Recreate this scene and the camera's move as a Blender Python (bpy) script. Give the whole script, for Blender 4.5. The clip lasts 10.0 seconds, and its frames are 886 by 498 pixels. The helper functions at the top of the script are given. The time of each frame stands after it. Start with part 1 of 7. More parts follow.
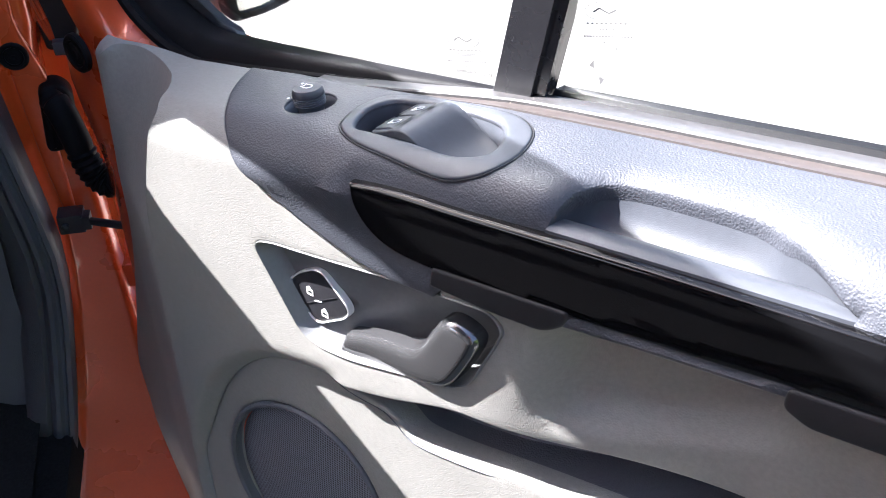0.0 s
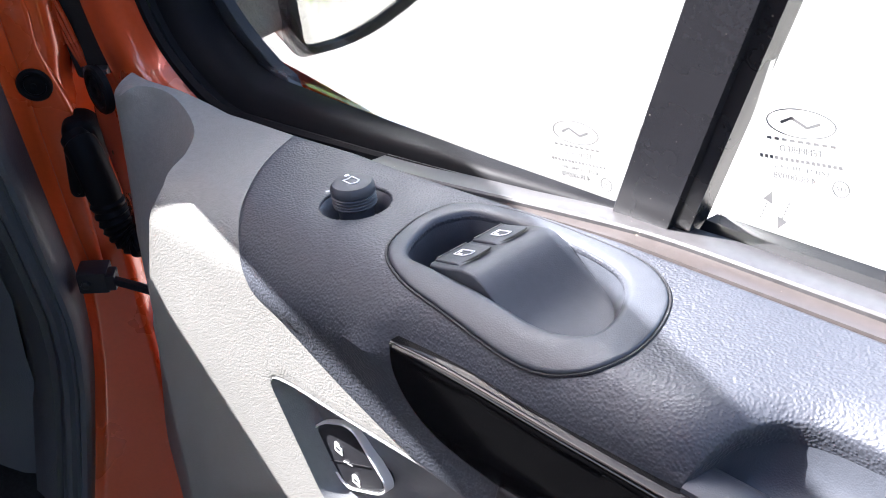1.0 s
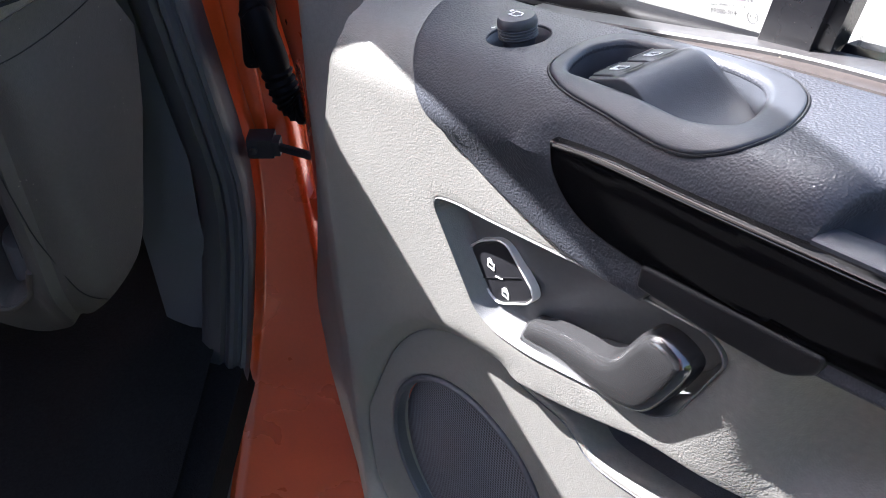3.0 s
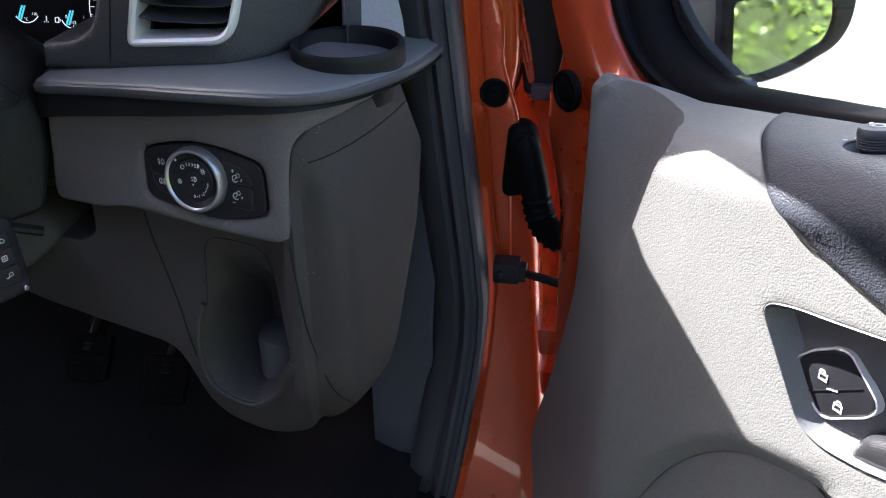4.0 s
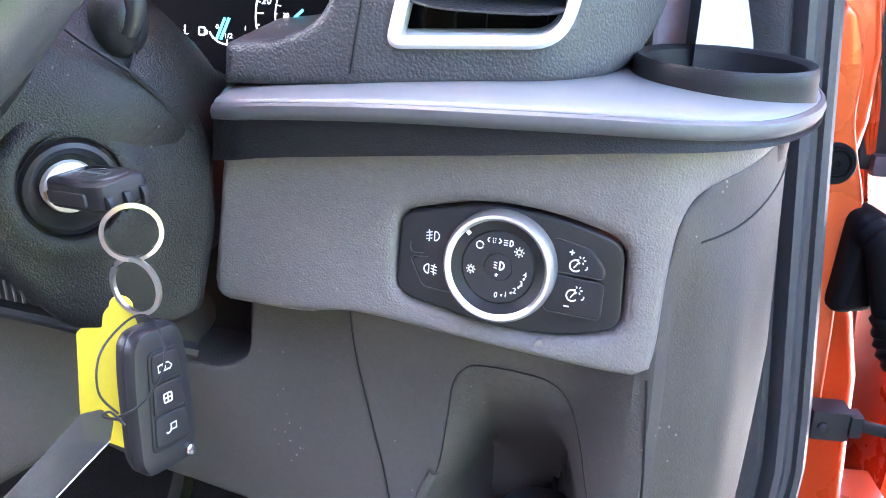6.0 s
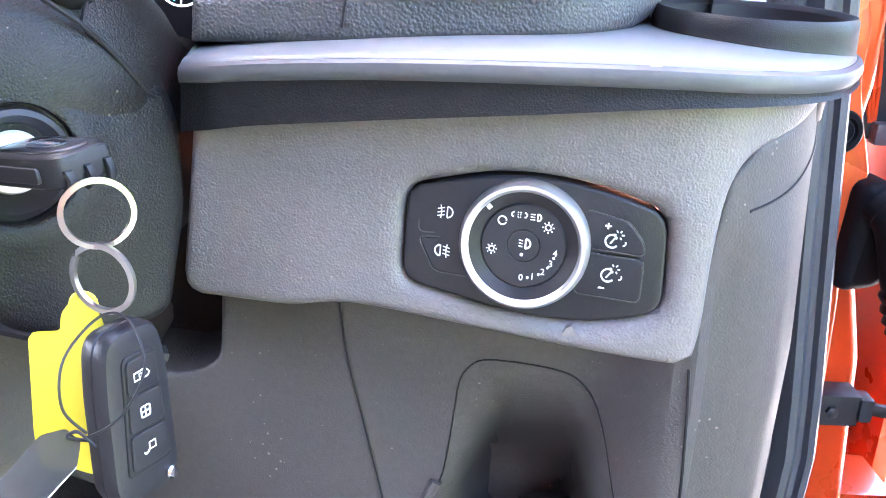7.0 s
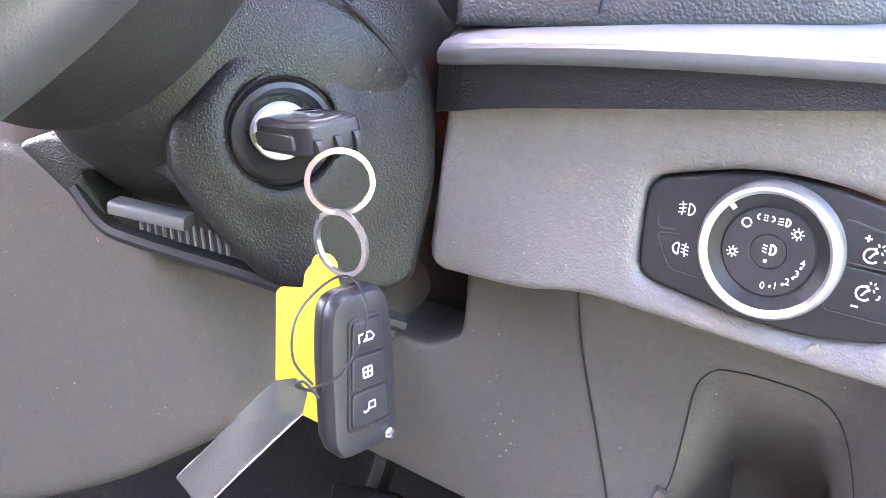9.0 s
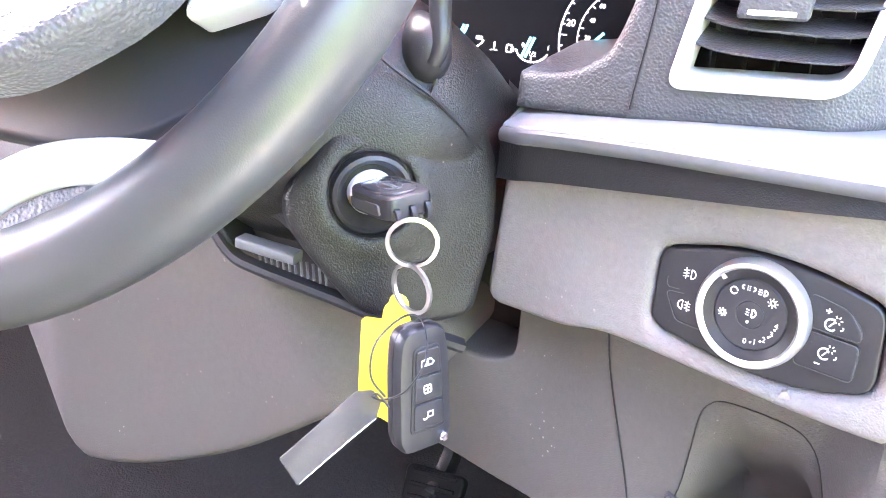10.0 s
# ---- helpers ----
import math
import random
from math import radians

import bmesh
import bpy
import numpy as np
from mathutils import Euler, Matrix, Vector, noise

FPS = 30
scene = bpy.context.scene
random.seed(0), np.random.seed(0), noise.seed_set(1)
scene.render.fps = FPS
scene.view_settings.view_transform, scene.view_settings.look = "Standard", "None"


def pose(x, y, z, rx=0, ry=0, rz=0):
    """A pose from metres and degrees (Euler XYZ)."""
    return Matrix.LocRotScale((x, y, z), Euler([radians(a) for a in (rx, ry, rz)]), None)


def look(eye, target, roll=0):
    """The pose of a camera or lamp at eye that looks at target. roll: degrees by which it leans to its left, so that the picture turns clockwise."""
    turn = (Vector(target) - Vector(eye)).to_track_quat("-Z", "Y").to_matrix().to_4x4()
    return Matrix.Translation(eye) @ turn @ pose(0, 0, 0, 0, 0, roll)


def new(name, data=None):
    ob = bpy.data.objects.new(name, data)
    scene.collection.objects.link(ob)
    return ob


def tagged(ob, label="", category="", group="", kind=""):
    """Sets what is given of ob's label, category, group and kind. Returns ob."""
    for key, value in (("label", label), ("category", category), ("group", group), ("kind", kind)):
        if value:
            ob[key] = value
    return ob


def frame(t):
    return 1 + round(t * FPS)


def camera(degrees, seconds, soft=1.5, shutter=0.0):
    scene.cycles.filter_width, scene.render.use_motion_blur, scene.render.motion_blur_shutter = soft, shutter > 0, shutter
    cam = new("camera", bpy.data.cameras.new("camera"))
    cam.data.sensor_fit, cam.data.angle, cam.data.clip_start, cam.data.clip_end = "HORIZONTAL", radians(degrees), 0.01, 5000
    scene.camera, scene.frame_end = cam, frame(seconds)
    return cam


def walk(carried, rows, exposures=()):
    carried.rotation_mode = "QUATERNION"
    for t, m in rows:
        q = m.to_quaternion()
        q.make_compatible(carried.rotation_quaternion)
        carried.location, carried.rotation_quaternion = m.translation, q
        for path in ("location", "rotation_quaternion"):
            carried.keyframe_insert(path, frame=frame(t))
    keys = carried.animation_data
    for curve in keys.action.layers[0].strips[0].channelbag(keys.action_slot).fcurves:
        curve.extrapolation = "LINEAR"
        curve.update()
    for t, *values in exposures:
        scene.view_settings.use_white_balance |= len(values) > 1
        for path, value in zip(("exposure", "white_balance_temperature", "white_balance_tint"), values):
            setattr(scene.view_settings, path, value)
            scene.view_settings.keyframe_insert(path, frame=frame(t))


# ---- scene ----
cam = camera(50.0, 10.0, soft=1.0)
# how the clip's camera opens up as it turns into the cab
EXPOSURES = [(0, 3.6, 5950, 14), (1.5, 3.45, 5950, 14), (2.2, 3.3, 5950, 14), (3.3, 3.3, 5950, 14), (4.0, 3.45, 5950, 14), (4.5, 4.45, 5900, 15), (5.0, 5.35, 5800, 17), (5.5, 5.85, 5800, 17), (7.0, 6.6, 5900, 17), (8.0, 6.8, 6100, 24), (8.5, 6.9, 6200, 25), (9.2, 7.05, 6400, 24), (10.0, 7.4, 6500, 24)]
PATH = [
    (0, (0.141, -0.059, 1.567), (0.503, 1.494, 0.359), 0.8),
    (0.5, (0.183, 0.078, 1.529), (0.427, 1.657, 0.326), 0.7),
    (1, (0.193, 0.154, 1.513), (0.349, 1.744, 0.309), 1.1),
    (1.5, (0.194, 0.168, 1.499), (0.342, 1.723, 0.251), 2.0),
    (2, (0.194, 0.159, 1.5), (0.284, 1.697, 0.225), 2.0),
    (3.3, (0.136, 0.033, 1.49), (-0.012, 1.554, 0.199), -2.5),
    (3.5, (0.102, 0.021, 1.481), (-0.085, 1.587, 0.251), -2.0),
    (4, (0.014, -0.002, 1.452), (-0.289, 1.726, 0.491), -0.7),
    (4.5, (-0.087, 0.044, 1.426), (-0.459, 1.834, 0.615), 0.8),
    (5, (-0.182, 0.111, 1.377), (-0.574, 1.922, 0.626), 1.8),
    (5.5, (-0.266, 0.174, 1.33), (-0.583, 2.019, 0.625), 2.4),
    (5.7, (-0.295, 0.206, 1.311), (-0.53, 2.064, 0.609), 2.7),
    (7, (-0.379, 0.303, 1.254), (-0.322, 2.178, 0.562), 3.4),
    (7.5, (-0.385, 0.298, 1.25), (-0.315, 2.174, 0.56), 3.3),
    (8, (-0.387, 0.294, 1.25), (-0.53, 2.161, 0.547), 2.4),
    (8.5, (-0.374, 0.301, 1.251), (-0.73, 2.131, 0.528), 2.2),
    (9, (-0.346, 0.31, 1.251), (-0.917, 2.082, 0.521), 1.9),
    (9.5, (-0.32, 0.262, 1.288), (-1.036, 1.964, 0.518), 1.7),
    (10, (-0.294, 0.233, 1.33), (-1.052, 1.909, 0.544), 2.2),
]
walk(cam, [(t, look(eye, target, roll)) for t, eye, target, roll in PATH], EXPOSURES)

# ---- light ----
world = bpy.data.worlds.new("world")
scene.world = world
world.use_nodes = True
SUN_TO = Vector((-0.65, 0.37, 0.66)).normalized()
wn = world.node_tree
sky = wn.nodes.new("ShaderNodeTexSky")
sky.sky_type, sky.sun_disc = "NISHITA", False
sky.dust_density = 3.5
sky.sun_elevation = math.asin(SUN_TO.z)
sky.sun_rotation = math.atan2(SUN_TO.x, SUN_TO.y)
wn.links.new(sky.outputs[0], wn.nodes["Background"].inputs[0])
wn.nodes["Background"].inputs[1].default_value = 0.062
sun = new("sun", bpy.data.lights.new("sun", "SUN"))
sun.data.energy, sun.data.angle, sun.data.color = 4.2, radians(0.5), (1.0, 0.95, 0.88)
sun.matrix_world = look(SUN_TO * 20, (0, 0, 0))


# ---- materials ----
def material(name, color, rough=0.5, metal=0.0, grain=0.0, scale=900.0, vary=0.12, spec=0.5, coat=0.0, dirt=0.0, stretch=(1, 1, 1)):
    """A surface with a fine grained relief, tone that varies at two scales, and dust."""
    m = bpy.data.materials.new(name)
    m.use_nodes = True
    nt = m.node_tree
    b = nt.nodes["Principled BSDF"]
    b.inputs["Metallic"].default_value = metal
    b.inputs["Specular IOR Level"].default_value = spec
    b.inputs["Coat Weight"].default_value = coat
    b.inputs["Coat Roughness"].default_value = 0.03
    co = nt.nodes.new("ShaderNodeTexCoord")
    mp = nt.nodes.new("ShaderNodeMapping")
    mp.inputs["Scale"].default_value = stretch
    nt.links.new(co.outputs["Object"], mp.inputs[0])
    big = nt.nodes.new("ShaderNodeTexNoise")
    big.inputs["Scale"].default_value, big.inputs["Detail"].default_value = 9.0, 5.0
    fine = nt.nodes.new("ShaderNodeTexNoise")
    fine.inputs["Scale"].default_value, fine.inputs["Detail"].default_value = 260.0, 3.0
    for n in (big, fine):
        nt.links.new(mp.outputs[0], n.inputs["Vector"])
    add = nt.nodes.new("ShaderNodeMath")
    add.operation = "ADD"
    nt.links.new(big.outputs[0], add.inputs[0])
    nt.links.new(fine.outputs[0], add.inputs[1])
    ramp = nt.nodes.new("ShaderNodeValToRGB")
    lo, hi = [tuple(c * k for c in color) for k in (1 - vary, 1 + vary)]
    ramp.color_ramp.elements[0].position, ramp.color_ramp.elements[1].position = 0.3, 0.7
    ramp.color_ramp.elements[0].color, ramp.color_ramp.elements[1].color = (*lo, 1), (*hi, 1)
    half = nt.nodes.new("ShaderNodeMath")
    half.operation = "MULTIPLY"
    half.inputs[1].default_value = 0.5
    nt.links.new(add.outputs[0], half.inputs[0])
    nt.links.new(half.outputs[0], ramp.inputs[0])
    colour = ramp.outputs[0]
    if dirt:
        specks = nt.nodes.new("ShaderNodeTexVoronoi")
        specks.inputs["Scale"].default_value = 160.0
        nt.links.new(mp.outputs[0], specks.inputs["Vector"])
        patch = nt.nodes.new("ShaderNodeTexNoise")
        patch.inputs["Scale"].default_value, patch.inputs["Detail"].default_value = 22.0, 4.0
        nt.links.new(mp.outputs[0], patch.inputs["Vector"])
        size = nt.nodes.new("ShaderNodeMapRange")
        size.inputs[1].default_value, size.inputs[2].default_value = 0.52, 0.75
        size.inputs[3].default_value, size.inputs[4].default_value = 0.04, 0.17
        nt.links.new(patch.outputs[0], size.inputs[0])
        less = nt.nodes.new("ShaderNodeMath")
        less.operation = "LESS_THAN"
        nt.links.new(specks.outputs["Distance"], less.inputs[0])
        nt.links.new(size.outputs[0], less.inputs[1])
        amount = nt.nodes.new("ShaderNodeMath")
        amount.operation = "MULTIPLY"
        amount.inputs[1].default_value = dirt
        nt.links.new(less.outputs[0], amount.inputs[0])
        mix = nt.nodes.new("ShaderNodeMix")
        mix.data_type = "RGBA"
        nt.links.new(amount.outputs[0], mix.inputs[0])
        nt.links.new(colour, mix.inputs[6])
        mix.inputs[7].default_value = (0.42, 0.37, 0.30, 1)
        colour = mix.outputs[2]
    nt.links.new(colour, b.inputs["Base Color"])
    rr = nt.nodes.new("ShaderNodeMapRange")
    rr.inputs[1].default_value, rr.inputs[2].default_value = 0.3, 0.7
    rr.inputs[3].default_value, rr.inputs[4].default_value = max(0.0, rough - 0.07), min(1.0, rough + 0.07)
    nt.links.new(big.outputs[0], rr.inputs[0])
    nt.links.new(rr.outputs[0], b.inputs["Roughness"])
    if grain:
        cells = nt.nodes.new("ShaderNodeTexVoronoi")
        cells.feature = "SMOOTH_F1"
        cells.inputs["Scale"].default_value = scale
        nt.links.new(mp.outputs[0], cells.inputs["Vector"])
        wob = nt.nodes.new("ShaderNodeTexNoise")
        wob.inputs["Scale"].default_value, wob.inputs["Detail"].default_value = scale * 0.9, 2.0
        nt.links.new(mp.outputs[0], wob.inputs["Vector"])
        both = nt.nodes.new("ShaderNodeMath")
        both.operation = "MULTIPLY_ADD"
        both.inputs[1].default_value = 0.35
        nt.links.new(wob.outputs[0], both.inputs[0])
        nt.links.new(cells.outputs["Distance"], both.inputs[2])
        bump = nt.nodes.new("ShaderNodeBump")
        bump.inputs["Strength"].default_value, bump.inputs["Distance"].default_value = min(1.0, grain * 1.5), 0.0007
        bump.invert = True
        nt.links.new(both.outputs[0], bump.inputs["Height"])
        nt.links.new(bump.outputs[0], b.inputs["Normal"])
    return m


M_TRIM = material("door_trim_grey", (0.198, 0.194, 0.180), 0.52, grain=0.26, scale=820)
M_SLATE = material("slate_soft_plastic", (0.037, 0.040, 0.049), 0.52, grain=0.40, scale=760, spec=0.34)
M_SLATE_SMOOTH = material("slate_satin_plastic", (0.039, 0.043, 0.052), 0.42, spec=0.38, grain=0.08, scale=1500)
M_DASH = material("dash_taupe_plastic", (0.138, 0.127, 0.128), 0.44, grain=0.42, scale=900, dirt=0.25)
# the dash taupe again, with the weaker light low down darkened into its colour
M_DASH_SHADED = material("dash_taupe_shaded", (0.061, 0.055, 0.053), 0.58, spec=0.32, grain=0.30, scale=950, dirt=0.3)
M_PAD = material("dash_pad_charcoal", (0.055, 0.055, 0.058), 0.45, grain=0.60, scale=680, spec=0.4)
# light from above is put into the shelf's colours: top paler, padded edge darker
M_SHELF_LIT = material("shelf_slate_lit", (0.135, 0.146, 0.155), 0.42, vary=0.05, grain=0.05, scale=1800, spec=0.5)
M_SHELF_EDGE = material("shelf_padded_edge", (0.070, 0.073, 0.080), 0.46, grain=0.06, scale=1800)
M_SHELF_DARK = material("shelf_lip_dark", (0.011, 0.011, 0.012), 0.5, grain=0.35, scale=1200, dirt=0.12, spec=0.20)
M_BLACK = material("black_plastic", (0.014, 0.014, 0.016), 0.45, spec=0.25, grain=0.15, scale=1800)
M_COLUMN = material("column_charcoal", (0.010, 0.010, 0.010), 0.45, grain=0.35, scale=1000, dirt=0.18, spec=0.28)
M_HUB = material("hub_back_black", (0.012, 0.012, 0.012), 0.5, grain=0.4, scale=1500, spec=0.25)
M_DIVIDER = material("divider_black", (0.012, 0.012, 0.014), 0.28, dirt=0.45, spec=0.4)
M_BUTTON = material("button_black", (0.016, 0.016, 0.019), 0.42, grain=0.1, scale=1500, dirt=0.06, spec=0.35)
M_RIM = material("leather_rim_grey", (0.030, 0.031, 0.033), 0.38, grain=0.05, scale=1800, vary=0.04)
M_HOUSING = material("mirror_housing_grey", (0.42, 0.40, 0.38), 0.5, grain=0.3, scale=700)
M_GLOSS = material("gloss_black", (0.003, 0.003, 0.0035), 0.07, spec=0.35, vary=0.02)
M_RUBBER = material("rubber_black", (0.006, 0.006, 0.007), 0.5, spec=0.06, grain=0.1, scale=1500)
M_SEAL = material("door_seal_grey", (0.050, 0.052, 0.062), 0.5, grain=0.2, scale=500)
M_SEAL_TRIM = material("seal_trim_charcoal", (0.040, 0.040, 0.046), 0.55, grain=0.5, scale=900)
M_ORANGE = material("orange_metallic_paint", (0.52, 0.066, 0.012), 0.30, metal=0.22, coat=1.0, vary=0.08)
M_SILL = material("sill_moulding_grey", (0.055, 0.053, 0.054), 0.34, vary=0.3, dirt=0.5)
M_GROOVE = material("sill_groove_brown", (0.045, 0.038, 0.036), 0.35, vary=0.2, dirt=0.4)
M_CHROME = material("chrome", (0.82, 0.82, 0.84), 0.12, metal=1.0, vary=0.03)
M_SATIN = material("satin_silver", (0.80, 0.80, 0.80), 0.32, metal=0.35, vary=0.04)
M_KNOB = material("brushed_knob_silver", (0.58, 0.58, 0.59), 0.34, metal=0.85, vary=0.05)
M_STEEL = material("split_ring_steel", (0.52, 0.49, 0.46), 0.30, metal=0.95, vary=0.08)
M_HANDLE = material("handle_dark_silver", (0.13, 0.13, 0.135), 0.16, metal=0.8, vary=0.05)
M_RECESS = material("recess_satin_grey", (0.105, 0.108, 0.112), 0.36, grain=0.1, scale=1200)
M_RECESS_RIM = material("recess_rim_satin", (0.17, 0.17, 0.17), 0.3, metal=0.3, vary=0.05)
M_MESH = material("speaker_mesh", (0.060, 0.063, 0.075), 0.45)
nt_ = M_MESH.node_tree
holes_ = nt_.nodes.new("ShaderNodeTexVoronoi")
holes_.inputs["Scale"].default_value, holes_.inputs["Randomness"].default_value = 330.0, 0.0
co_ = nt_.nodes.new("ShaderNodeTexCoord")
map_ = nt_.nodes.new("ShaderNodeMapping")
map_.inputs["Scale"].default_value = (1.0, 0.0, 1.0)
nt_.links.new(co_.outputs["Object"], map_.inputs[0])
nt_.links.new(map_.outputs[0], holes_.inputs["Vector"])
rmp_ = nt_.nodes.new("ShaderNodeValToRGB")
rmp_.color_ramp.elements[0].position, rmp_.color_ramp.elements[1].position = 0.30, 0.42
rmp_.color_ramp.elements[0].color, rmp_.color_ramp.elements[1].color = (0.004, 0.004, 0.005, 1), (0.17, 0.178, 0.205, 1)
nt_.links.new(holes_.outputs["Distance"], rmp_.inputs[0])
nt_.links.new(rmp_.outputs[0], nt_.nodes["Principled BSDF"].inputs["Base Color"])
M_SPEAKER = material("speaker_surround", (0.075, 0.078, 0.090), 0.5, grain=0.4, scale=800)
M_PILLAR = material("pillar_trim_pale", (0.70, 0.70, 0.74), 0.6, grain=0.1, scale=1800)
M_CARPET = material("carpet_charcoal", (0.010, 0.010, 0.011), 0.95, grain=1.0, scale=500, vary=0.4, spec=0.1)
M_YELLOW = material("yellow_tag_plastic", (0.72, 0.60, 0.03), 0.45, vary=0.05)
M_KEYTOP = material("key_top_satin", (0.028, 0.028, 0.031), 0.28, vary=0.25, dirt=0.2)
M_BRASS = material("key_blade_brass", (0.72, 0.58, 0.25), 0.3, metal=1.0)
M_SCUFF = material("pale_scuff", (0.18, 0.16, 0.145), 0.8, vary=0.3)
M_WHITE = material("white_print", (0.80, 0.80, 0.80), 0.6, vary=0.02)
M_GREYPRINT = material("grey_print", (0.10, 0.10, 0.10), 0.6, vary=0.02)
M_CONCRETE = material("pale_concrete", (0.22, 0.212, 0.195), 0.9, grain=0.5, scale=60, vary=0.15)
M_LEAF = material("hedge_leaf", (0.10, 0.17, 0.02), 0.5, vary=0.5)
M_CORE = material("hedge_core", (0.03, 0.05, 0.01), 0.8, vary=0.5)


def glass_material(name, tint, rough=0.0, mixin=0.12):
    m = bpy.data.materials.new(name)
    m.use_nodes = True
    nt = m.node_tree
    out = nt.nodes["Material Output"]
    tr = nt.nodes.new("ShaderNodeBsdfTransparent")
    tr.inputs[0].default_value = (*tint, 1)
    gl = nt.nodes.new("ShaderNodeBsdfGlossy")
    gl.inputs["Roughness"].default_value = rough
    fr = nt.nodes.new("ShaderNodeFresnel")
    fr.inputs[0].default_value = 1.45
    sc = nt.nodes.new("ShaderNodeMath")
    sc.operation = "MULTIPLY"
    sc.inputs[1].default_value = mixin
    nt.links.new(fr.outputs[0], sc.inputs[0])
    mix = nt.nodes.new("ShaderNodeMixShader")
    nt.links.new(sc.outputs[0], mix.inputs[0])
    nt.links.new(tr.outputs[0], mix.inputs[1])
    nt.links.new(gl.outputs[0], mix.inputs[2])
    nt.links.new(mix.outputs[0], out.inputs[0])
    return m


M_GLASS = glass_material("window_glass", (0.975, 0.985, 0.98), mixin=0.6)
M_FILM = glass_material("clear_tag_film", (0.30, 0.30, 0.29), rough=0.15, mixin=1.0)
nt_ = M_FILM.node_tree
haze_ = nt_.nodes.new("ShaderNodeBsdfDiffuse")
haze_.inputs[0].default_value = (0.14, 0.14, 0.135, 1)
blend_ = nt_.nodes.new("ShaderNodeMixShader")
blend_.inputs[0].default_value = 0.30
nt_.links.new(nt_.nodes["Material Output"].inputs[0].links[0].from_socket, blend_.inputs[1])
nt_.links.new(haze_.outputs[0], blend_.inputs[2])
nt_.links.new(blend_.outputs[0], nt_.nodes["Material Output"].inputs[0])
M_MIRROR = material("mirror_glass", (0.9, 0.9, 0.9), 0.0, metal=1.0, vary=0.0)


def glow_material(name, color, strength):
    m = bpy.data.materials.new(name)
    m.use_nodes = True
    b = m.node_tree.nodes["Principled BSDF"]
    b.inputs["Base Color"].default_value = (*color, 1)
    b.inputs["Emission Color"].default_value = (*color, 1)
    b.inputs["Emission Strength"].default_value = strength
    return m


M_CLUSTER = material("cluster_black", (0.004, 0.004, 0.005), 0.5, vary=0.02, spec=0.08)
M_DIAL = glow_material("lit_dial_print", (0.85, 0.88, 0.9), 0.06)
M_NEEDLE = glow_material("lit_needle_cyan", (0.10, 0.62, 0.70), 0.08)
M_WARN = glow_material("lit_warning_red", (0.7, 0.02, 0.02), 0.06)


# ---- builders ----
def part(name, bm, mat, parent=None, label="", smooth=True):
    """One mesh object from a bmesh, under its thing."""
    me = bpy.data.meshes.new(name)
    bmesh.ops.recalc_face_normals(bm, faces=bm.faces[:])
    bm.to_mesh(me)
    bm.free()
    me.materials.append(mat)
    if smooth:
        for p in me.polygons:
            p.use_smooth = True
        me.set_sharp_from_angle(angle=radians(38))
    ob = new(name, me)
    if parent:
        ob.parent = parent
    return tagged(ob, label)


def thing(name, label, category, place=None, group="", kind=""):
    ob = new(name)
    if place is not None:
        ob.matrix_basis = place
    ob.empty_display_size = 0.02
    return tagged(ob, label, category, group, kind)


def spline(pts, n=8, closed=False):
    """A smooth line through points of two or three coordinates."""
    p = [Vector(q) for q in pts]
    out, m = [], len(p)
    for i in range(m if closed else m - 1):
        if closed:
            a, b, c, d = p[i - 1], p[i], p[(i + 1) % m], p[(i + 2) % m]
        else:
            a, b, c, d = p[max(i - 1, 0)], p[i], p[i + 1], p[min(i + 2, m - 1)]
        for k in range(n):
            t = k / n
            out.append(0.5 * ((2 * b) + (c - a) * t + (2 * a - 5 * b + 4 * c - d) * t * t + (3 * b - a - 3 * c + d) * t ** 3))
    if not closed:
        out.append(p[-1])
    return out


def rounded(pts, r, n=5):
    """A closed outline of two coordinates with its corners rounded."""
    out, m = [], len(pts)
    rs = r if isinstance(r, (list, tuple)) else [r] * m
    for i in range(m):
        b = Vector(pts[i])
        a, c = Vector(pts[i - 1]) - b, Vector(pts[(i + 1) % m]) - b
        k = min(rs[i], a.length * 0.48, c.length * 0.48)
        s, e = b + a.normalized() * k, b + c.normalized() * k
        for j in range(n + 1):
            t = j / n
            out.append(s * (1 - t) ** 2 + b * 2 * t * (1 - t) + e * t * t)
    return out


def ellipse(cx, cy, rx, ry, n=40, turn=0.0):
    return [Vector((cx + rx * math.cos(a) * math.cos(turn) - ry * math.sin(a) * math.sin(turn), cy + rx * math.cos(a) * math.sin(turn) + ry * math.sin(a) * math.cos(turn))) for a in (2 * math.pi * i / n for i in range(n))]


def loft(bm, rows, closed=False, caps=False):
    """Skin between rows of points; closed: each row is a ring."""
    vs = [[bm.verts.new(p) for p in row] for row in rows]
    m = len(vs[0])
    for a, b in zip(vs, vs[1:]):
        for i in range(m if closed else m - 1):
            bm.faces.new((a[i], a[(i + 1) % m], b[(i + 1) % m], b[i]))
    if caps:
        for ring in (vs[0][::-1], vs[-1]):
            bm.faces.new(ring)
    return vs


def outward(outline):
    """Outward normals of a closed outline of two coordinates."""
    area = sum(a.x * b.y - b.x * a.y for a, b in zip(outline, outline[1:] + outline[:1]))
    sgn = 1 if area > 0 else -1
    out = []
    for i in range(len(outline)):
        t = outline[(i + 1) % len(outline)] - outline[i - 1]
        n = Vector((t.y, -t.x)) * sgn
        out.append(n.normalized() if n.length > 1e-9 else Vector((0, 0)))
    return out


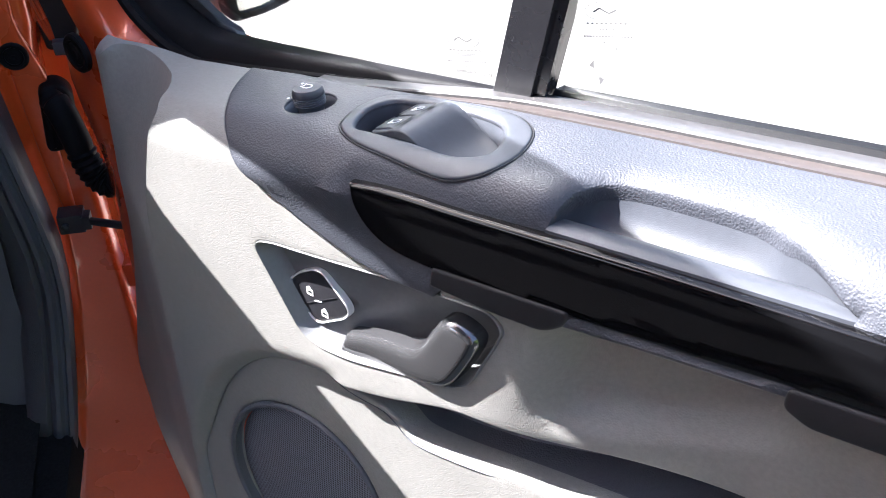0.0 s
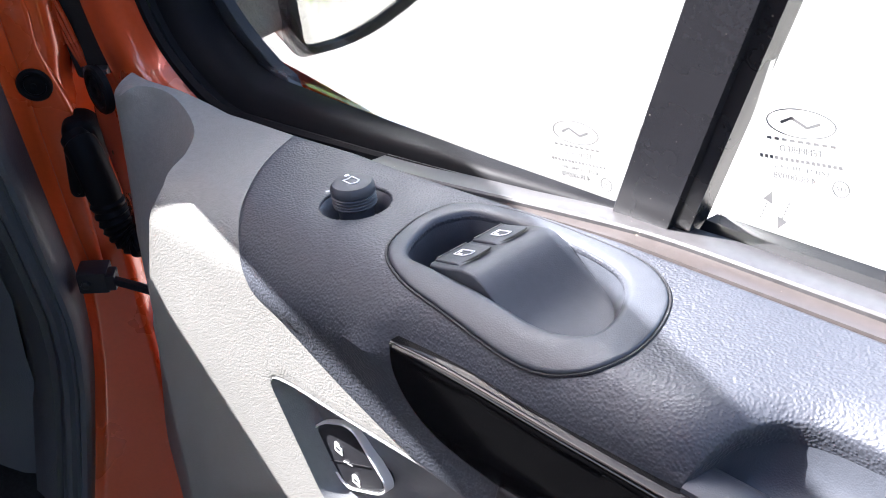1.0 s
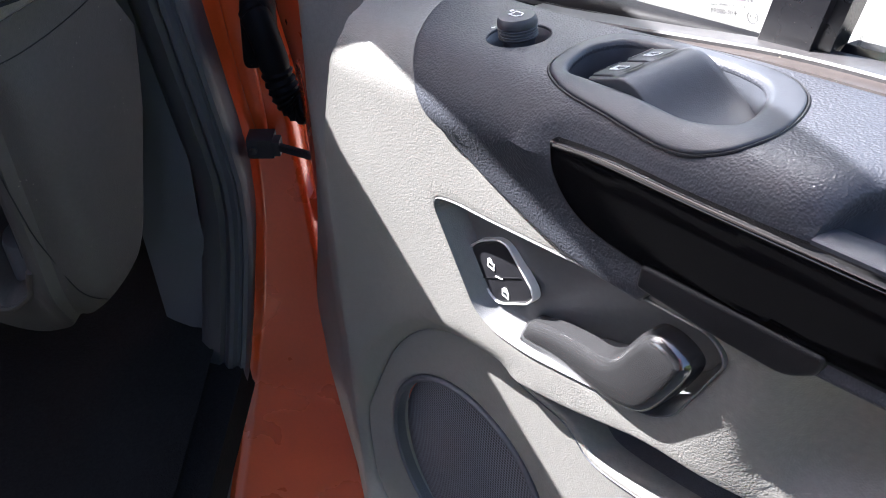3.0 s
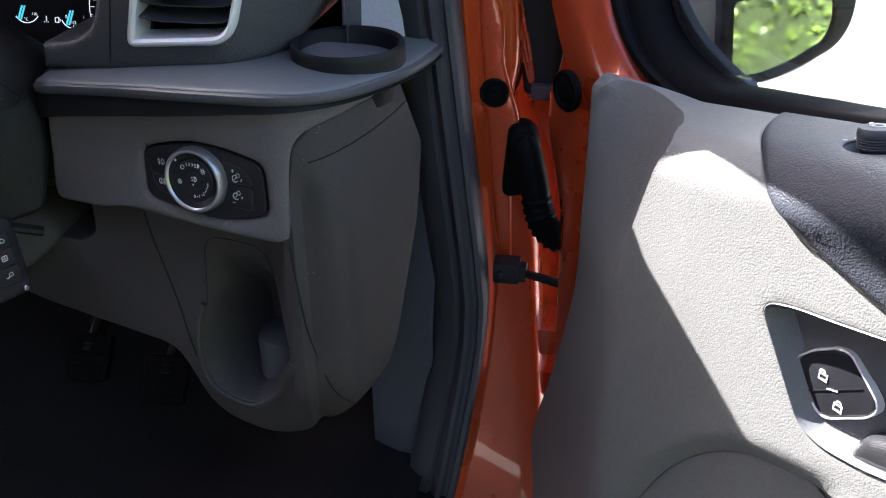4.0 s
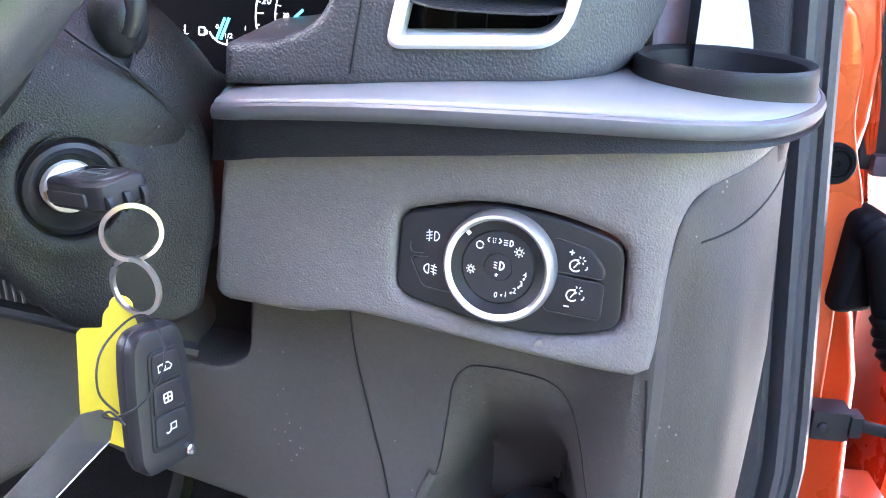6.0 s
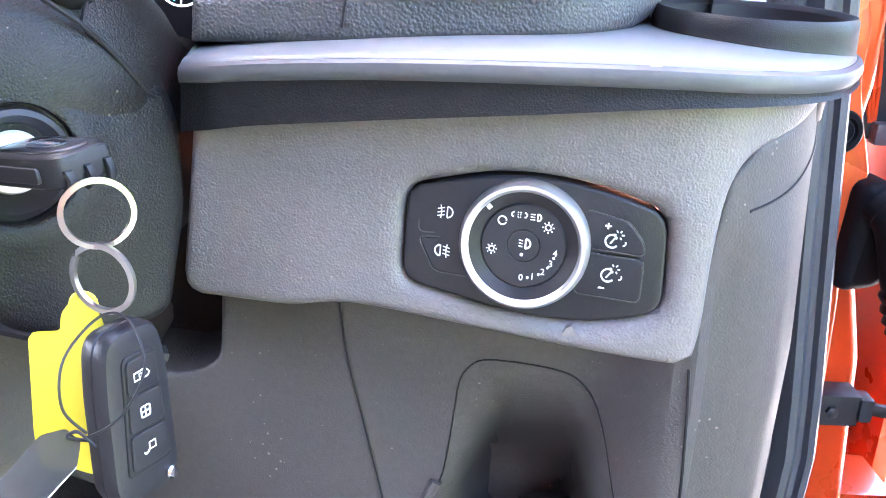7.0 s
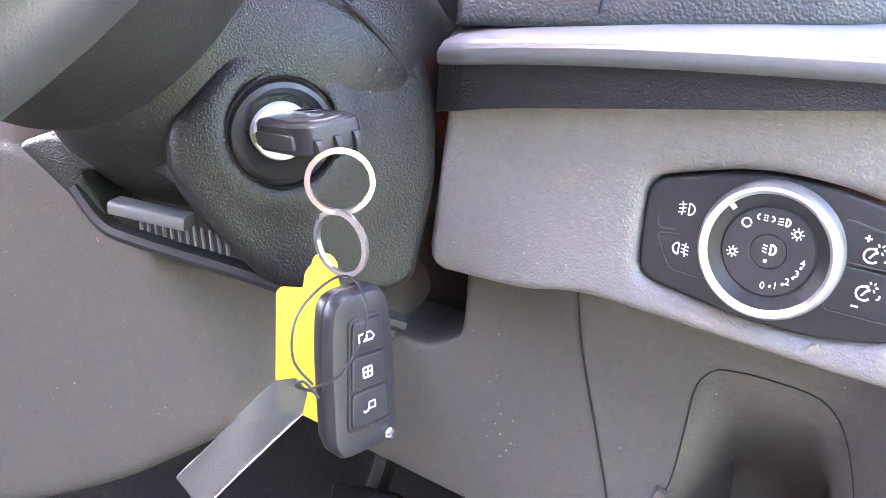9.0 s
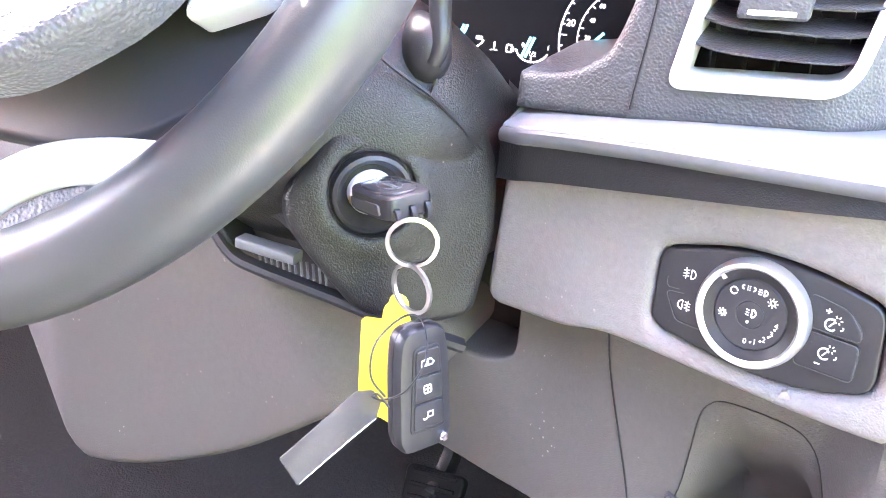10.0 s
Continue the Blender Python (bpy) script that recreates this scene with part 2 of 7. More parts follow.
def fill(bm, ring):
    """Close a ring of vertices, also a hollow one."""
    es = []
    for i in range(len(ring)):
        a, b = ring[i], ring[(i + 1) % len(ring)]
        es.append(bm.edges.get((a, b)) or bm.edges.new((a, b)))
    bmesh.ops.triangle_fill(bm, edges=es, use_beauty=True)


def plate(bm, outline, low, high, bevel, put, back=False):
    """A slab with a rounded rim. put(a, b, h) gives the place."""
    outline = [Vector(p[:2]) for p in outline]
    nrm = outward(outline)
    rows = [[put(*p, low) for p in outline]]
    for k in range(5):
        t = k / 4 * math.pi / 2
        ins, h = bevel * (1 - math.cos(t)), high - bevel + bevel * math.sin(t)
        rows.append([put(*(p - n * ins), h) for p, n in zip(outline, nrm)])
    vs = loft(bm, rows, closed=True)
    fill(bm, vs[-1])
    if back:
        fill(bm, vs[0])
    return vs


def ring_band(bm, outline, wide, low, high, put, bevel=0.0008):
    """A raised rim of that width that follows a closed outline, inside it."""
    outline = [Vector(p[:2]) for p in outline]
    nrm = outward(outline)
    prof = [(0, low), (0, high - bevel), (bevel, high), (wide - bevel, high), (wide, high - bevel), (wide, low)]
    loft(bm, [[put(*(p - n * i), h) for p, n in zip(outline, nrm)] for i, h in prof], closed=True)


def sweep(bm, path, section, closed=False, scale=None, up=(0, 0, 1), caps=True):
    """Carry a section of two coordinates along a path."""
    path = [Vector(p) for p in path]
    rows, m = [], len(path)
    ref = Vector(up)
    for i, p in enumerate(path):
        t = (path[(i + 1) % m] - path[i - 1]) if closed else (path[min(i + 1, m - 1)] - path[max(i - 1, 0)])
        t.normalize()
        a = t.cross(ref)
        if a.length < 1e-4:
            a = t.orthogonal()
        a.normalize()
        b = a.cross(t)
        ref = b
        k = scale[i] if scale else 1.0
        rows.append([p + a * (s[0] * k) + b * (s[1] * k) for s in section])
    if closed:
        rows.append(rows[0])
    loft(bm, rows, closed=True, caps=caps and not closed)
    if closed:
        bmesh.ops.remove_doubles(bm, verts=bm.verts[:], dist=1e-6)


def circle(r, n=14):
    return [(r * math.cos(2 * math.pi * i / n), r * math.sin(2 * math.pi * i / n)) for i in range(n)]


def lathe(bm, profile, m=None, n=48, sx=1.0, sy=1.0, caps=(True, True)):
    """Turn a profile of (radius, height) round z, then place it."""
    m = m or Matrix()
    rows = [[m @ Vector((r * sx * math.cos(2 * math.pi * i / n), r * sy * math.sin(2 * math.pi * i / n), h)) for i in range(n)] for r, h in profile]
    vs = loft(bm, rows, closed=True)
    for ring, (r, _), cap in ((vs[0], profile[0], caps[0]), (vs[-1], profile[-1], caps[1])):
        if r > 1e-6 and cap:
            bm.faces.new(ring)
    return vs


def box(bm, lo, hi, m=None, bevel=0.0):
    m = m or Matrix()
    made = bmesh.ops.create_cube(bm, size=1.0)["verts"]
    for v in made:
        v.co = Vector([(lo[i] + hi[i]) / 2 + v.co[i] * (hi[i] - lo[i]) for i in range(3)])
    if bevel:
        es = list({e for v in made for e in v.link_edges})
        made = bmesh.ops.bevel(bm, geom=es, offset=bevel, segments=2, profile=0.7, affect="EDGES")["verts"]
        made = list({v for v in made})
    seen = set(made)
    for v in list(made):
        for e in v.link_edges:
            seen.update(e.verts)
    for v in seen:
        v.co = m @ v.co


def inside(poly, a, b):
    """Which points lie in a closed outline."""
    hit = np.zeros(len(a), bool)
    x0, y0 = poly[-1][0], poly[-1][1]
    for q in poly:
        x1, y1 = q[0], q[1]
        if y0 != y1:
            cross = ((y1 > b) != (y0 > b)) & (a < (x0 - x1) * (b - y1) / (y0 - y1) + x1)
            hit ^= cross
        x0, y0 = x1, y1
    return hit


def away(poly, a, b):
    """Distance of points to a closed outline."""
    best = np.full(len(a), 1e9)
    n = len(poly)
    for i in range(n):
        p, q = poly[i], poly[(i + 1) % n]
        dx, dy = q[0] - p[0], q[1] - p[1]
        k = np.clip(((a - p[0]) * dx + (b - p[1]) * dy) / max(dx * dx + dy * dy, 1e-12), 0, 1)
        best = np.minimum(best, np.hypot(a - p[0] - k * dx, b - p[1] - k * dy))
    return best


def dense(loop, step):
    """A closed outline with points no further apart than step."""
    out = []
    for i, p in enumerate(loop):
        q = loop[(i + 1) % len(loop)]
        p, q = Vector(p[:2]), Vector(q[:2])
        n = max(1, math.ceil((q - p).length / step))
        if (q - p).length > 1e-6:
            out += [p.lerp(q, k / n) for k in range(n)]
    return out


def field(bm, outer, holes, step, put, lip=0.0, depth=0.0, hole_lip=0.0, hole_depth=0.0, relief=None, crease=()):
    """A moulded sheet inside an outline of two coordinates, with holes cut to shape. put(a, b, h) gives the place, h the height over
    the sheet; lip rounds its rim down over that width, depth turns the rim back; relief(a, b) adds height; crease is a line that
    the sheet folds along."""
    from mathutils.geometry import delaunay_2d_cdt
    outer = dense(outer, step * 0.5)
    holes = [dense(h, step * 0.5) for h in holes]
    pts, edges, loops = [], [], []
    for loop in [outer] + holes:
        k = len(pts)
        loops.append(range(k, k + len(loop)))
        pts += loop
        edges += [(k + i, k + (i + 1) % len(loop)) for i in range(len(loop))]
    if crease:
        k = len(pts)
        pts += [Vector(p[:2]) for p in crease]
        edges += [(k + i, k + i + 1) for i in range(len(crease) - 1)]
    for loop, r, sgn in [(outer, lip, -1)] + [(h, hole_lip, 1) for h in holes]:
        if r:
            nrm = outward(loop)
            for f in (0.12, 0.35, 0.65, 1.0):
                pts += [p + n * (sgn * r * f) for p, n in zip(loop, nrm)]
    lo = [min(p[i] for p in outer) for i in (0, 1)]
    hi = [max(p[i] for p in outer) for i in (0, 1)]
    ga, gb = np.meshgrid(np.arange(lo[0] + step / 2, hi[0], step), np.arange(lo[1] + step / 2, hi[1], step))
    ga, gb = ga.ravel(), gb.ravel()
    ok = inside(outer, ga, gb) & (away(outer, ga, gb) > max(lip, step * 0.45))
    for h in holes:
        ok &= ~inside(h, ga, gb) & (away(h, ga, gb) > max(hole_lip, step * 0.45))
    pts += [Vector((x, y)) for x, y in zip(ga[ok], gb[ok])]
    verts, _, faces, origin, _, _ = delaunay_2d_cdt(pts, edges, [], 0, 1e-7)
    a = np.array([v[0] for v in verts])
    b = np.array([v[1] for v in verts])
    f = np.array([q[:3] for q in faces])
    ca, cb = a[f].mean(1), b[f].mean(1)
    keep = inside(outer, ca, cb)
    for h in holes:
        keep &= ~inside(h, ca, cb)
    up = np.zeros(len(a))
    if lip:
        d = np.clip(away(outer, a, b) / lip, 0, 1)
        up -= lip * (1 - np.sqrt(1 - (1 - d) ** 2))
    if hole_lip:
        for h in holes:
            d = np.clip(away(h, a, b) / hole_lip, 0, 1)
            up -= hole_lip * (1 - np.sqrt(1 - (1 - d) ** 2))
    if relief is not None:
        up = up + relief(a, b)
    where = {}
    for i, tri_ in enumerate(f):
        if keep[i]:
            vs = []
            for j in tri_:
                j = int(j)
                if j not in where:
                    where[j] = bm.verts.new(put(float(a[j]), float(b[j]), float(up[j])))
                vs.append(where[j])
            try:
                bm.faces.new(vs)
            except ValueError:
                pass
    first = {}
    for j, src in enumerate(origin):
        for s in src:
            first.setdefault(s, j)
    for loop, d in zip(loops, [depth] + [hole_depth] * len(holes)):
        if d:
            ids = [first[i] for i in loop if i in first and first[i] in where]
            top = [where[j] for j in ids]
            low = [bm.verts.new(put(float(a[j]), float(b[j]), float(up[j]) - d)) for j in ids]
            for i in range(len(ids)):
                k = (i + 1) % len(ids)
                if top[i] is not top[k]:
                    try:
                        bm.faces.new((top[i], top[k], low[k], low[i]))
                    except ValueError:
                        pass


def smooth(t):
    t = np.clip(t, 0, 1)
    return t * t * (3 - 2 * t)


def ease(x, a, b):
    """0 up to a, 1 from b on."""
    return float(smooth(np.array([(x - a) / (b - a)]))[0])


def frame_at(place, right, up):
    """A matrix from a place, its right and its up."""
    r = Vector(right).normalized()
    n = r.cross(Vector(up)).normalized()
    u = n.cross(r)
    m = Matrix((r, u, n)).transposed().to_4x4()
    m.translation = place
    return m


def flat(m):
    return lambda a, b, h: m @ Vector((a, b, h))


def stroke(bm, pts, width, put, high=0.0004, closed=False):
    """A thin printed or moulded line along points of two coordinates."""
    pts = [Vector(p[:2]) for p in pts]
    n = len(pts)
    rows = []
    for i, p in enumerate(pts):
        t = (pts[(i + 1) % n] - pts[i - 1]) if closed else (pts[min(i + 1, n - 1)] - pts[max(i - 1, 0)])
        s = Vector((-t.y, t.x)).normalized() * (width / 2)
        rows.append([put(*(p + s), 0.0), put(*(p + s), high), put(*(p - s), high), put(*(p - s), 0.0)])
    if closed:
        rows.append(rows[0])
    loft(bm, rows)


def arc(cx, cy, r, a0, a1, n=16):
    return [Vector((cx + r * math.cos(radians(a0 + (a1 - a0) * i / n)), cy + r * math.sin(radians(a0 + (a1 - a0) * i / n)))) for i in range(n + 1)]


def letters(name, words, size, m, mat, parent, label="", mirrored=False):
    """Words in the built-in font as a thin mesh, middle at the place of m."""
    cu = bpy.data.curves.new(name, "FONT")
    cu.body, cu.size, cu.align_x, cu.align_y, cu.extrude = words, size, "CENTER", "CENTER", 0.00015
    cu.resolution_u = 3
    tmp = bpy.data.objects.new(name, cu)
    me = bpy.data.meshes.new_from_object(tmp)
    bpy.data.objects.remove(tmp)
    if mirrored:
        m = m @ Matrix.Diagonal((-1, 1, 1, 1))
    me.transform(m)
    me.materials.clear()
    me.materials.append(mat)
    ob = new(name, me)
    ob.parent = parent
    return tagged(ob, label)


# ---- driver's door, open ----
DOOR_TURN = -53.0
door = thing("door_1", "open orange van door with grey inner trim panel", "door", pose(0, 0.80, 0, 0, 0, DOOR_TURN), kind="structure")


def duv(u, v, w):
    """Along the door from its hinges, up, and towards the cab."""
    return Vector((u, -w, v))


TOP_R = 0.030
SILL_W = -0.110


def door_top(u):
    return max(1.197 + 0.17 * (u - 0.17), 1.184)


def sill(u):
    """Where the trim meets the window rubber."""
    return float(np.interp(u, [0.0, 0.14, 0.20, 0.28, 0.35, 0.42, 0.53, 0.97], [-0.053, -0.053, -0.061, -0.064, -0.071, -0.077, -0.079, -0.081]))


def door_face(u):
    if u < 0:
        return door_face(0.0) + 0.22 * u
    base = 0.050 - 0.05 * u
    return base if u > 0.125 else base - 0.44 * (0.125 - u) * min(1.0, (0.125 - u) / 0.03 * 0.5 + 0.5)


def trim(u, s, h=0.0):
    """The trim's skin: s runs from the window sill over the top and down the face."""
    top, wf = door_top(u), door_face(u)
    flat = wf - TOP_R - SILL_W
    bend = TOP_R * math.pi / 2
    if s < flat:
        return duv(u, top + h, SILL_W + s)
    if s < flat + bend:
        a = (s - flat) / TOP_R
        return duv(u, top - TOP_R + (TOP_R + h) * math.cos(a), wf - TOP_R + (TOP_R + h) * math.sin(a))
    return duv(u, top - TOP_R - (s - flat - bend), wf + h)


def on_face(u, v):
    wf = door_face(u)
    drop = door_top(u) - v
    flat = wf - TOP_R - SILL_W
    if drop < TOP_R:
        return Vector((u, flat + TOP_R * math.acos(max(-1, 1 - max(drop, 0) / TOP_R))))
    return Vector((u, flat + TOP_R * math.pi / 2 + drop - TOP_R))


def on_top(u, w):
    return Vector((u, w - SILL_W))


def on_roll(u, w):
    wf = door_face(u)
    return Vector((u, wf - TOP_R - SILL_W + TOP_R * math.asin(min(1.0, max(0.0, (w - wf + TOP_R) / TOP_R)))))


# outlines on the skin
arm_low = [(0.246, 1.198), (0.262, 1.186), (0.30, 1.170), (0.35, 1.156), (0.40, 1.148), (0.45, 1.152)]
arm_left = [on_top(0.172, -0.055), on_top(0.185, -0.030), on_top(0.205, -0.004)] + [on_face(*p) for p in arm_low]
strip_low = [(0.46, 1.168), (0.53, 1.176), (0.60, 1.190), (0.70, 1.208), (0.80, 1.224), (0.97, 1.248)]
ARM = spline(arm_left[:], 6) + [on_face(*p) for p in strip_low] + [on_top(u, sill(u)) for u in (0.97, 0.8, 0.62, 0.53, 0.47, 0.42, 0.385, 0.35, 0.315, 0.28, 0.23)]


def strip_top(u):
    return 1.2405 + 0.135 * (u - 0.535)


SLOT = spline([on_face(0.529, strip_top(0.529) + 0.002), on_roll(0.531, 0.010), on_roll(0.534, -0.004), on_top(0.543, -0.0185), on_top(0.562, -0.0245), on_top(0.60, -0.0245), on_top(0.635, -0.0220), on_top(0.655, -0.0125), on_roll(0.674, 0.000), on_face(0.692, strip_top(0.692) + 0.010), on_face(0.703, strip_top(0.703) + 0.004)], 6)
SLOT += [on_face(0.70 - 0.168 * k / 10, strip_top(0.70 - 0.168 * k / 10) - 0.002) for k in range(11)]
RECESS_UV = rounded([(0.266, 1.113), (0.290, 1.122), (0.324, 1.128), (0.418, 1.148), (0.494, 1.160), (0.505, 1.150), (0.480, 1.086), (0.463, 1.073), (0.440, 1.067), (0.364, 1.042), (0.330, 1.038), (0.312, 1.043)], [0.016, 0.02, 0.03, 0.03, 0.012, 0.012, 0.02, 0.015, 0.03, 0.02, 0.015, 0.015], 6)
RECESS = [on_face(*p) for p in RECESS_UV]
SPEAKER_C = (0.275, 0.80)
LEFT_UV = spline([(0.165, 0.60), (0.128, 0.645), (0.117, 0.70), (0.120, 0.745), (0.136, 0.79), (0.177, 0.882), (0.216, 0.938), (0.258, 0.973), (0.300, 0.989)], 5)
HEM_UV = spline([(0.330, 0.996), (0.355, 1.004), (0.405, 1.022), (0.467, 1.049), (0.515, 1.057), (0.583, 1.064), (0.668, 1.068), (0.80, 1.082), (0.93, 1.092)], 5)
LOWER = [on_face(*p) for p in LEFT_UV + HEM_UV + [Vector((0.93, 0.56)), Vector((0.5, 0.53)), Vector((0.22, 0.55))]]
LIP_UV = spline([(0.300, 0.989), (0.325, 0.991), (0.360, 0.990), (0.388, 0.991), (0.403, 0.984), (0.420, 0.975), (0.461, 0.982), (0.536, 1.002), (0.66, 1.030), (0.80, 1.050), (0.93, 1.060)], 5)
BOWL = [on_face(*p) for p in LEFT_UV[:-1] + LIP_UV + [Vector((0.93, 0.56)), Vector((0.5, 0.53)), Vector((0.22, 0.55))]]
POCKET = [on_face(*p) for p in HEM_UV + LIP_UV[::-1][:-8]]
edge = [(-0.008, 1.155), (-0.004, 1.10), (0.0, 1.03), (-0.006, 0.97), (-0.022, 0.915), (-0.042, 0.86), (-0.066, 0.80), (-0.096, 0.725), (-0.102, 0.675), (-0.096, 0.625), (-0.068, 0.575), (-0.022, 0.52), (0.03, 0.475), (0.2, 0.45)]
OUTER = [on_top(u, sill(u) - 0.004) for u in (0.42, 0.35, 0.30, 0.23, 0.17, 0.12)]
OUTER += spline([on_top(0.075, -0.052), on_top(0.040, -0.046), on_top(0.010, -0.036), on_top(-0.006, -0.034)], 4) + rounded([on_top(-0.004, -0.034), on_top(-0.012, -0.034), on_face(-0.008, 1.16)], 0.004, 3)[4:8]
OUTER += spline([on_face(*p) for p in edge], 4)
OUTER += [on_face(0.6, 0.48), on_face(0.97, 0.50), on_face(0.97, 0.9)] + [on_top(u, sill(u) - 0.004) for u in (0.97, 0.8, 0.62, 0.53, 0.47)]


# the fold at the front end of the trim, over the top and down the face
CREASE_TOP = [on_top(0.008, -0.010), on_top(0.015, -0.025), on_top(0.037, -0.0355), on_top(0.071, -0.032), on_top(0.10, -0.022), on_top(0.12, -0.0085), on_top(0.1365, 0.007), on_roll(0.1475, 0.0235), on_face(0.155, 1.185)]
CREASE_LOW = [on_face(0.150, 1.165), on_face(0.139, 1.13), on_face(0.128, 1.09), on_face(0.125, 1.05)]
CREASE = spline(CREASE_TOP + CREASE_LOW, 4)
CT = spline(CREASE_TOP, 4)
CL_ = spline(CREASE_TOP[-1:] + CREASE_LOW, 4)[::-1]


def trim_put(u, s, h):
    """The skin of the trim, with its front end cut to a flat facet under the crease."""
    if u < 0.155:
        hi = float(np.interp(u, [p.x for p in CT], [p.y for p in CT]))
        lo = on_face(u, 1.05)[1] if u <= 0.125 else float(np.interp(u, [p.x for p in CL_], [p.y for p in CL_]))
        if hi < s < lo:
            return trim(u, hi).lerp(trim(u, lo), (s - hi) / (lo - hi)) + duv(0, 0, h)
    return trim(u, s, h)


def set_back(a):
    """How far the trim under the arm lies behind it."""
    return 0.042 * smooth((a - 0.48) / 0.20)


def trim_relief(a, b):
    """Falls back under the arm, scooped below the grab handle, rolls in round the speaker."""
    top = np.array([on_face(float(x), 1.176 + 0.17 * max(0.0, float(x) - 0.53))[1] for x in a])
    up = -set_back(a) * smooth((b - top) / 0.02)
    mid = on_face(0.612, 1.150)[1] - 0.20 * (a - 0.612)
    d = ((np.abs(a - 0.612) / 0.082) ** 4 + (np.abs(b - mid) / 0.056) ** 4) ** 0.25
    up -= 0.022 * smooth((1.1 - d) / 0.4) * (b > top)
    up -= 0.010 * smooth((0.018 - away(LOWER, a, b)) / 0.018) * smooth((0.36 - a) / 0.04)
    return up


bm = bmesh.new()
field(bm, OUTER, [ARM, RECESS, LOWER], 0.009, trim_put, lip=0.004, depth=0.018, hole_lip=0.003, hole_depth=0.012, relief=trim_relief, crease=CREASE[1:])
part("trim_panel", bm, M_TRIM, door, "pale grey grained plastic door trim panel")


STRIP = spline([(0.378, 1.216), (0.383, 1.200), (0.398, 1.184), (0.42, 1.176), (0.46, 1.176)], 5) + spline([(0.50, 1.181), (0.60, 1.199), (0.70, 1.217), (0.80, 1.233), (0.95, 1.252)], 4)
STRIP += spline([(0.95, 1.296), (0.80, 1.276), (0.70, 1.262), (0.585, 1.247), (0.478, 1.232), (0.417, 1.224), (0.378, 1.216)], 4)[:-1]
STRIP_S = [on_face(*p) for p in STRIP]


def roll_in(p, q):
    """How far the grip rolls down towards the finger slot."""
    d = np.clip(away(SLOT, p, q) / 0.018, 0, 1)
    return 0.009 * (1 - np.sqrt(1 - (1 - d) ** 2))


def arm_relief(a, b):
    """A softly wavering crease below the switches, a groove for the strip, the rolled grip."""
    mid = np.array([on_face(float(x), 1.192 + 0.17 * (float(x) - 0.3))[1] for x in a])
    up = 0.005 * np.exp(-((b - mid) / 0.010) ** 2) * smooth((a - 0.24) / 0.06) * smooth((0.52 - a) / 0.1) * (1 + 0.12 * np.sin(a * 70))
    up -= np.where(inside(STRIP_S, a, b), 0.006, 0.006 * smooth((0.011 - away(STRIP_S, a, b)) / 0.011) * (a < 0.52))
    return up - roll_in(a, b)


# switch openings on the top of the arm
BEZEL = spline([on_top(*p) for p in ((0.339, 0.002), (0.329, -0.017), (0.326, -0.038), (0.334, -0.056), (0.365, -0.066), (0.414, -0.068), (0.441, -0.066), (0.458, -0.058), (0.470, -0.045), (0.478, -0.024), (0.479, -0.004), (0.470, 0.010))] + [on_roll(*p) for p in ((0.446, 0.0165), (0.398, 0.0145), (0.362, 0.0115))], 5, True)
BEZEL_IN = spline([on_top(*p) for p in ((0.349, -0.003), (0.337, -0.028), (0.341, -0.045), (0.353, -0.053), (0.395, -0.058), (0.425, -0.056), (0.444, -0.048), (0.457, -0.028), (0.459, -0.008), (0.440, 0.001), (0.402, -0.001), (0.368, -0.001))], 5, True)
MIRROR_C = on_top(0.284, -0.020)
DISH = ellipse(*MIRROR_C, 0.0195, 0.0195, 32)
bm = bmesh.new()
field(bm, ARM, [BEZEL_IN, DISH, SLOT], 0.010, lambda u, s, h: trim(u, s, h + 0.0045), lip=0.0045, depth=0.065, hole_lip=0.0015, hole_depth=0.006, relief=arm_relief)
part("armrest", bm, M_SLATE, door, "dark slate grained armrest moulding")
# finger slot
bm = bmesh.new()
loop = dense(SLOT, 0.006)
loop = [p + n * 0.0012 for p, n in zip(loop, outward(loop))]
top_ring = [trim(*p, -0.007) for p in loop]
rows = [top_ring]
for k, drop in ((0.12, 0.42), (0.30, 0.70), (0.55, 0.90), (1.0, 1.0)):
    ring = []
    for q in top_ring:
        back = -q.y < 0.004
        low = Vector((q.x, -0.003 if back else q.y + (-0.006 - q.y) * 0.9, strip_top(q.x) - 0.016))
        ring.append(Vector((q.x, q.y + (low.y - q.y) * k, q.z + (low.z - q.z) * drop)))
    rows.append(ring)
vs = loft(bm, rows, closed=True)
fill(bm, vs[-1])
part("finger_slot", bm, M_SLATE_SMOOTH, door, "slate hollow behind the grab handle")
# gloss strip that forms the front of the grab handle
def strip_put(a, b, h):
    bulge = 0.004 * (1 - ((b - (1.198 + 0.14 * (a - 0.42))) / 0.036) ** 2)
    return duv(a, b, door_face(a) + 0.002 + h + max(bulge, -0.006))


bm = bmesh.new()
field(bm, STRIP, [], 0.010, strip_put, lip=0.003, depth=0.018)
part("gloss_strip", bm, M_GLOSS, door, "gloss black decor strip")
# ledge behind the strip
bm = bmesh.new()
rows = []
for i in range(24):
    u = 0.528 + 0.417 * i / 23
    v = strip_top(u)
    w = door_face(u)
    rows.append([duv(u, v - 0.004, w - 0.002), duv(u, v + 0.0015, w - 0.003), duv(u, v + 0.0032, w - 0.007), duv(u, v + 0.0030, w - 0.014), duv(u, v + 0.0010, w - 0.020), duv(u, v - 0.006, w - 0.025), duv(u, v - 0.05, w - 0.027)])
loft(bm, rows)
part("handle_ledge", bm, M_SLATE_SMOOTH, door, "slate top edge of the grab handle")
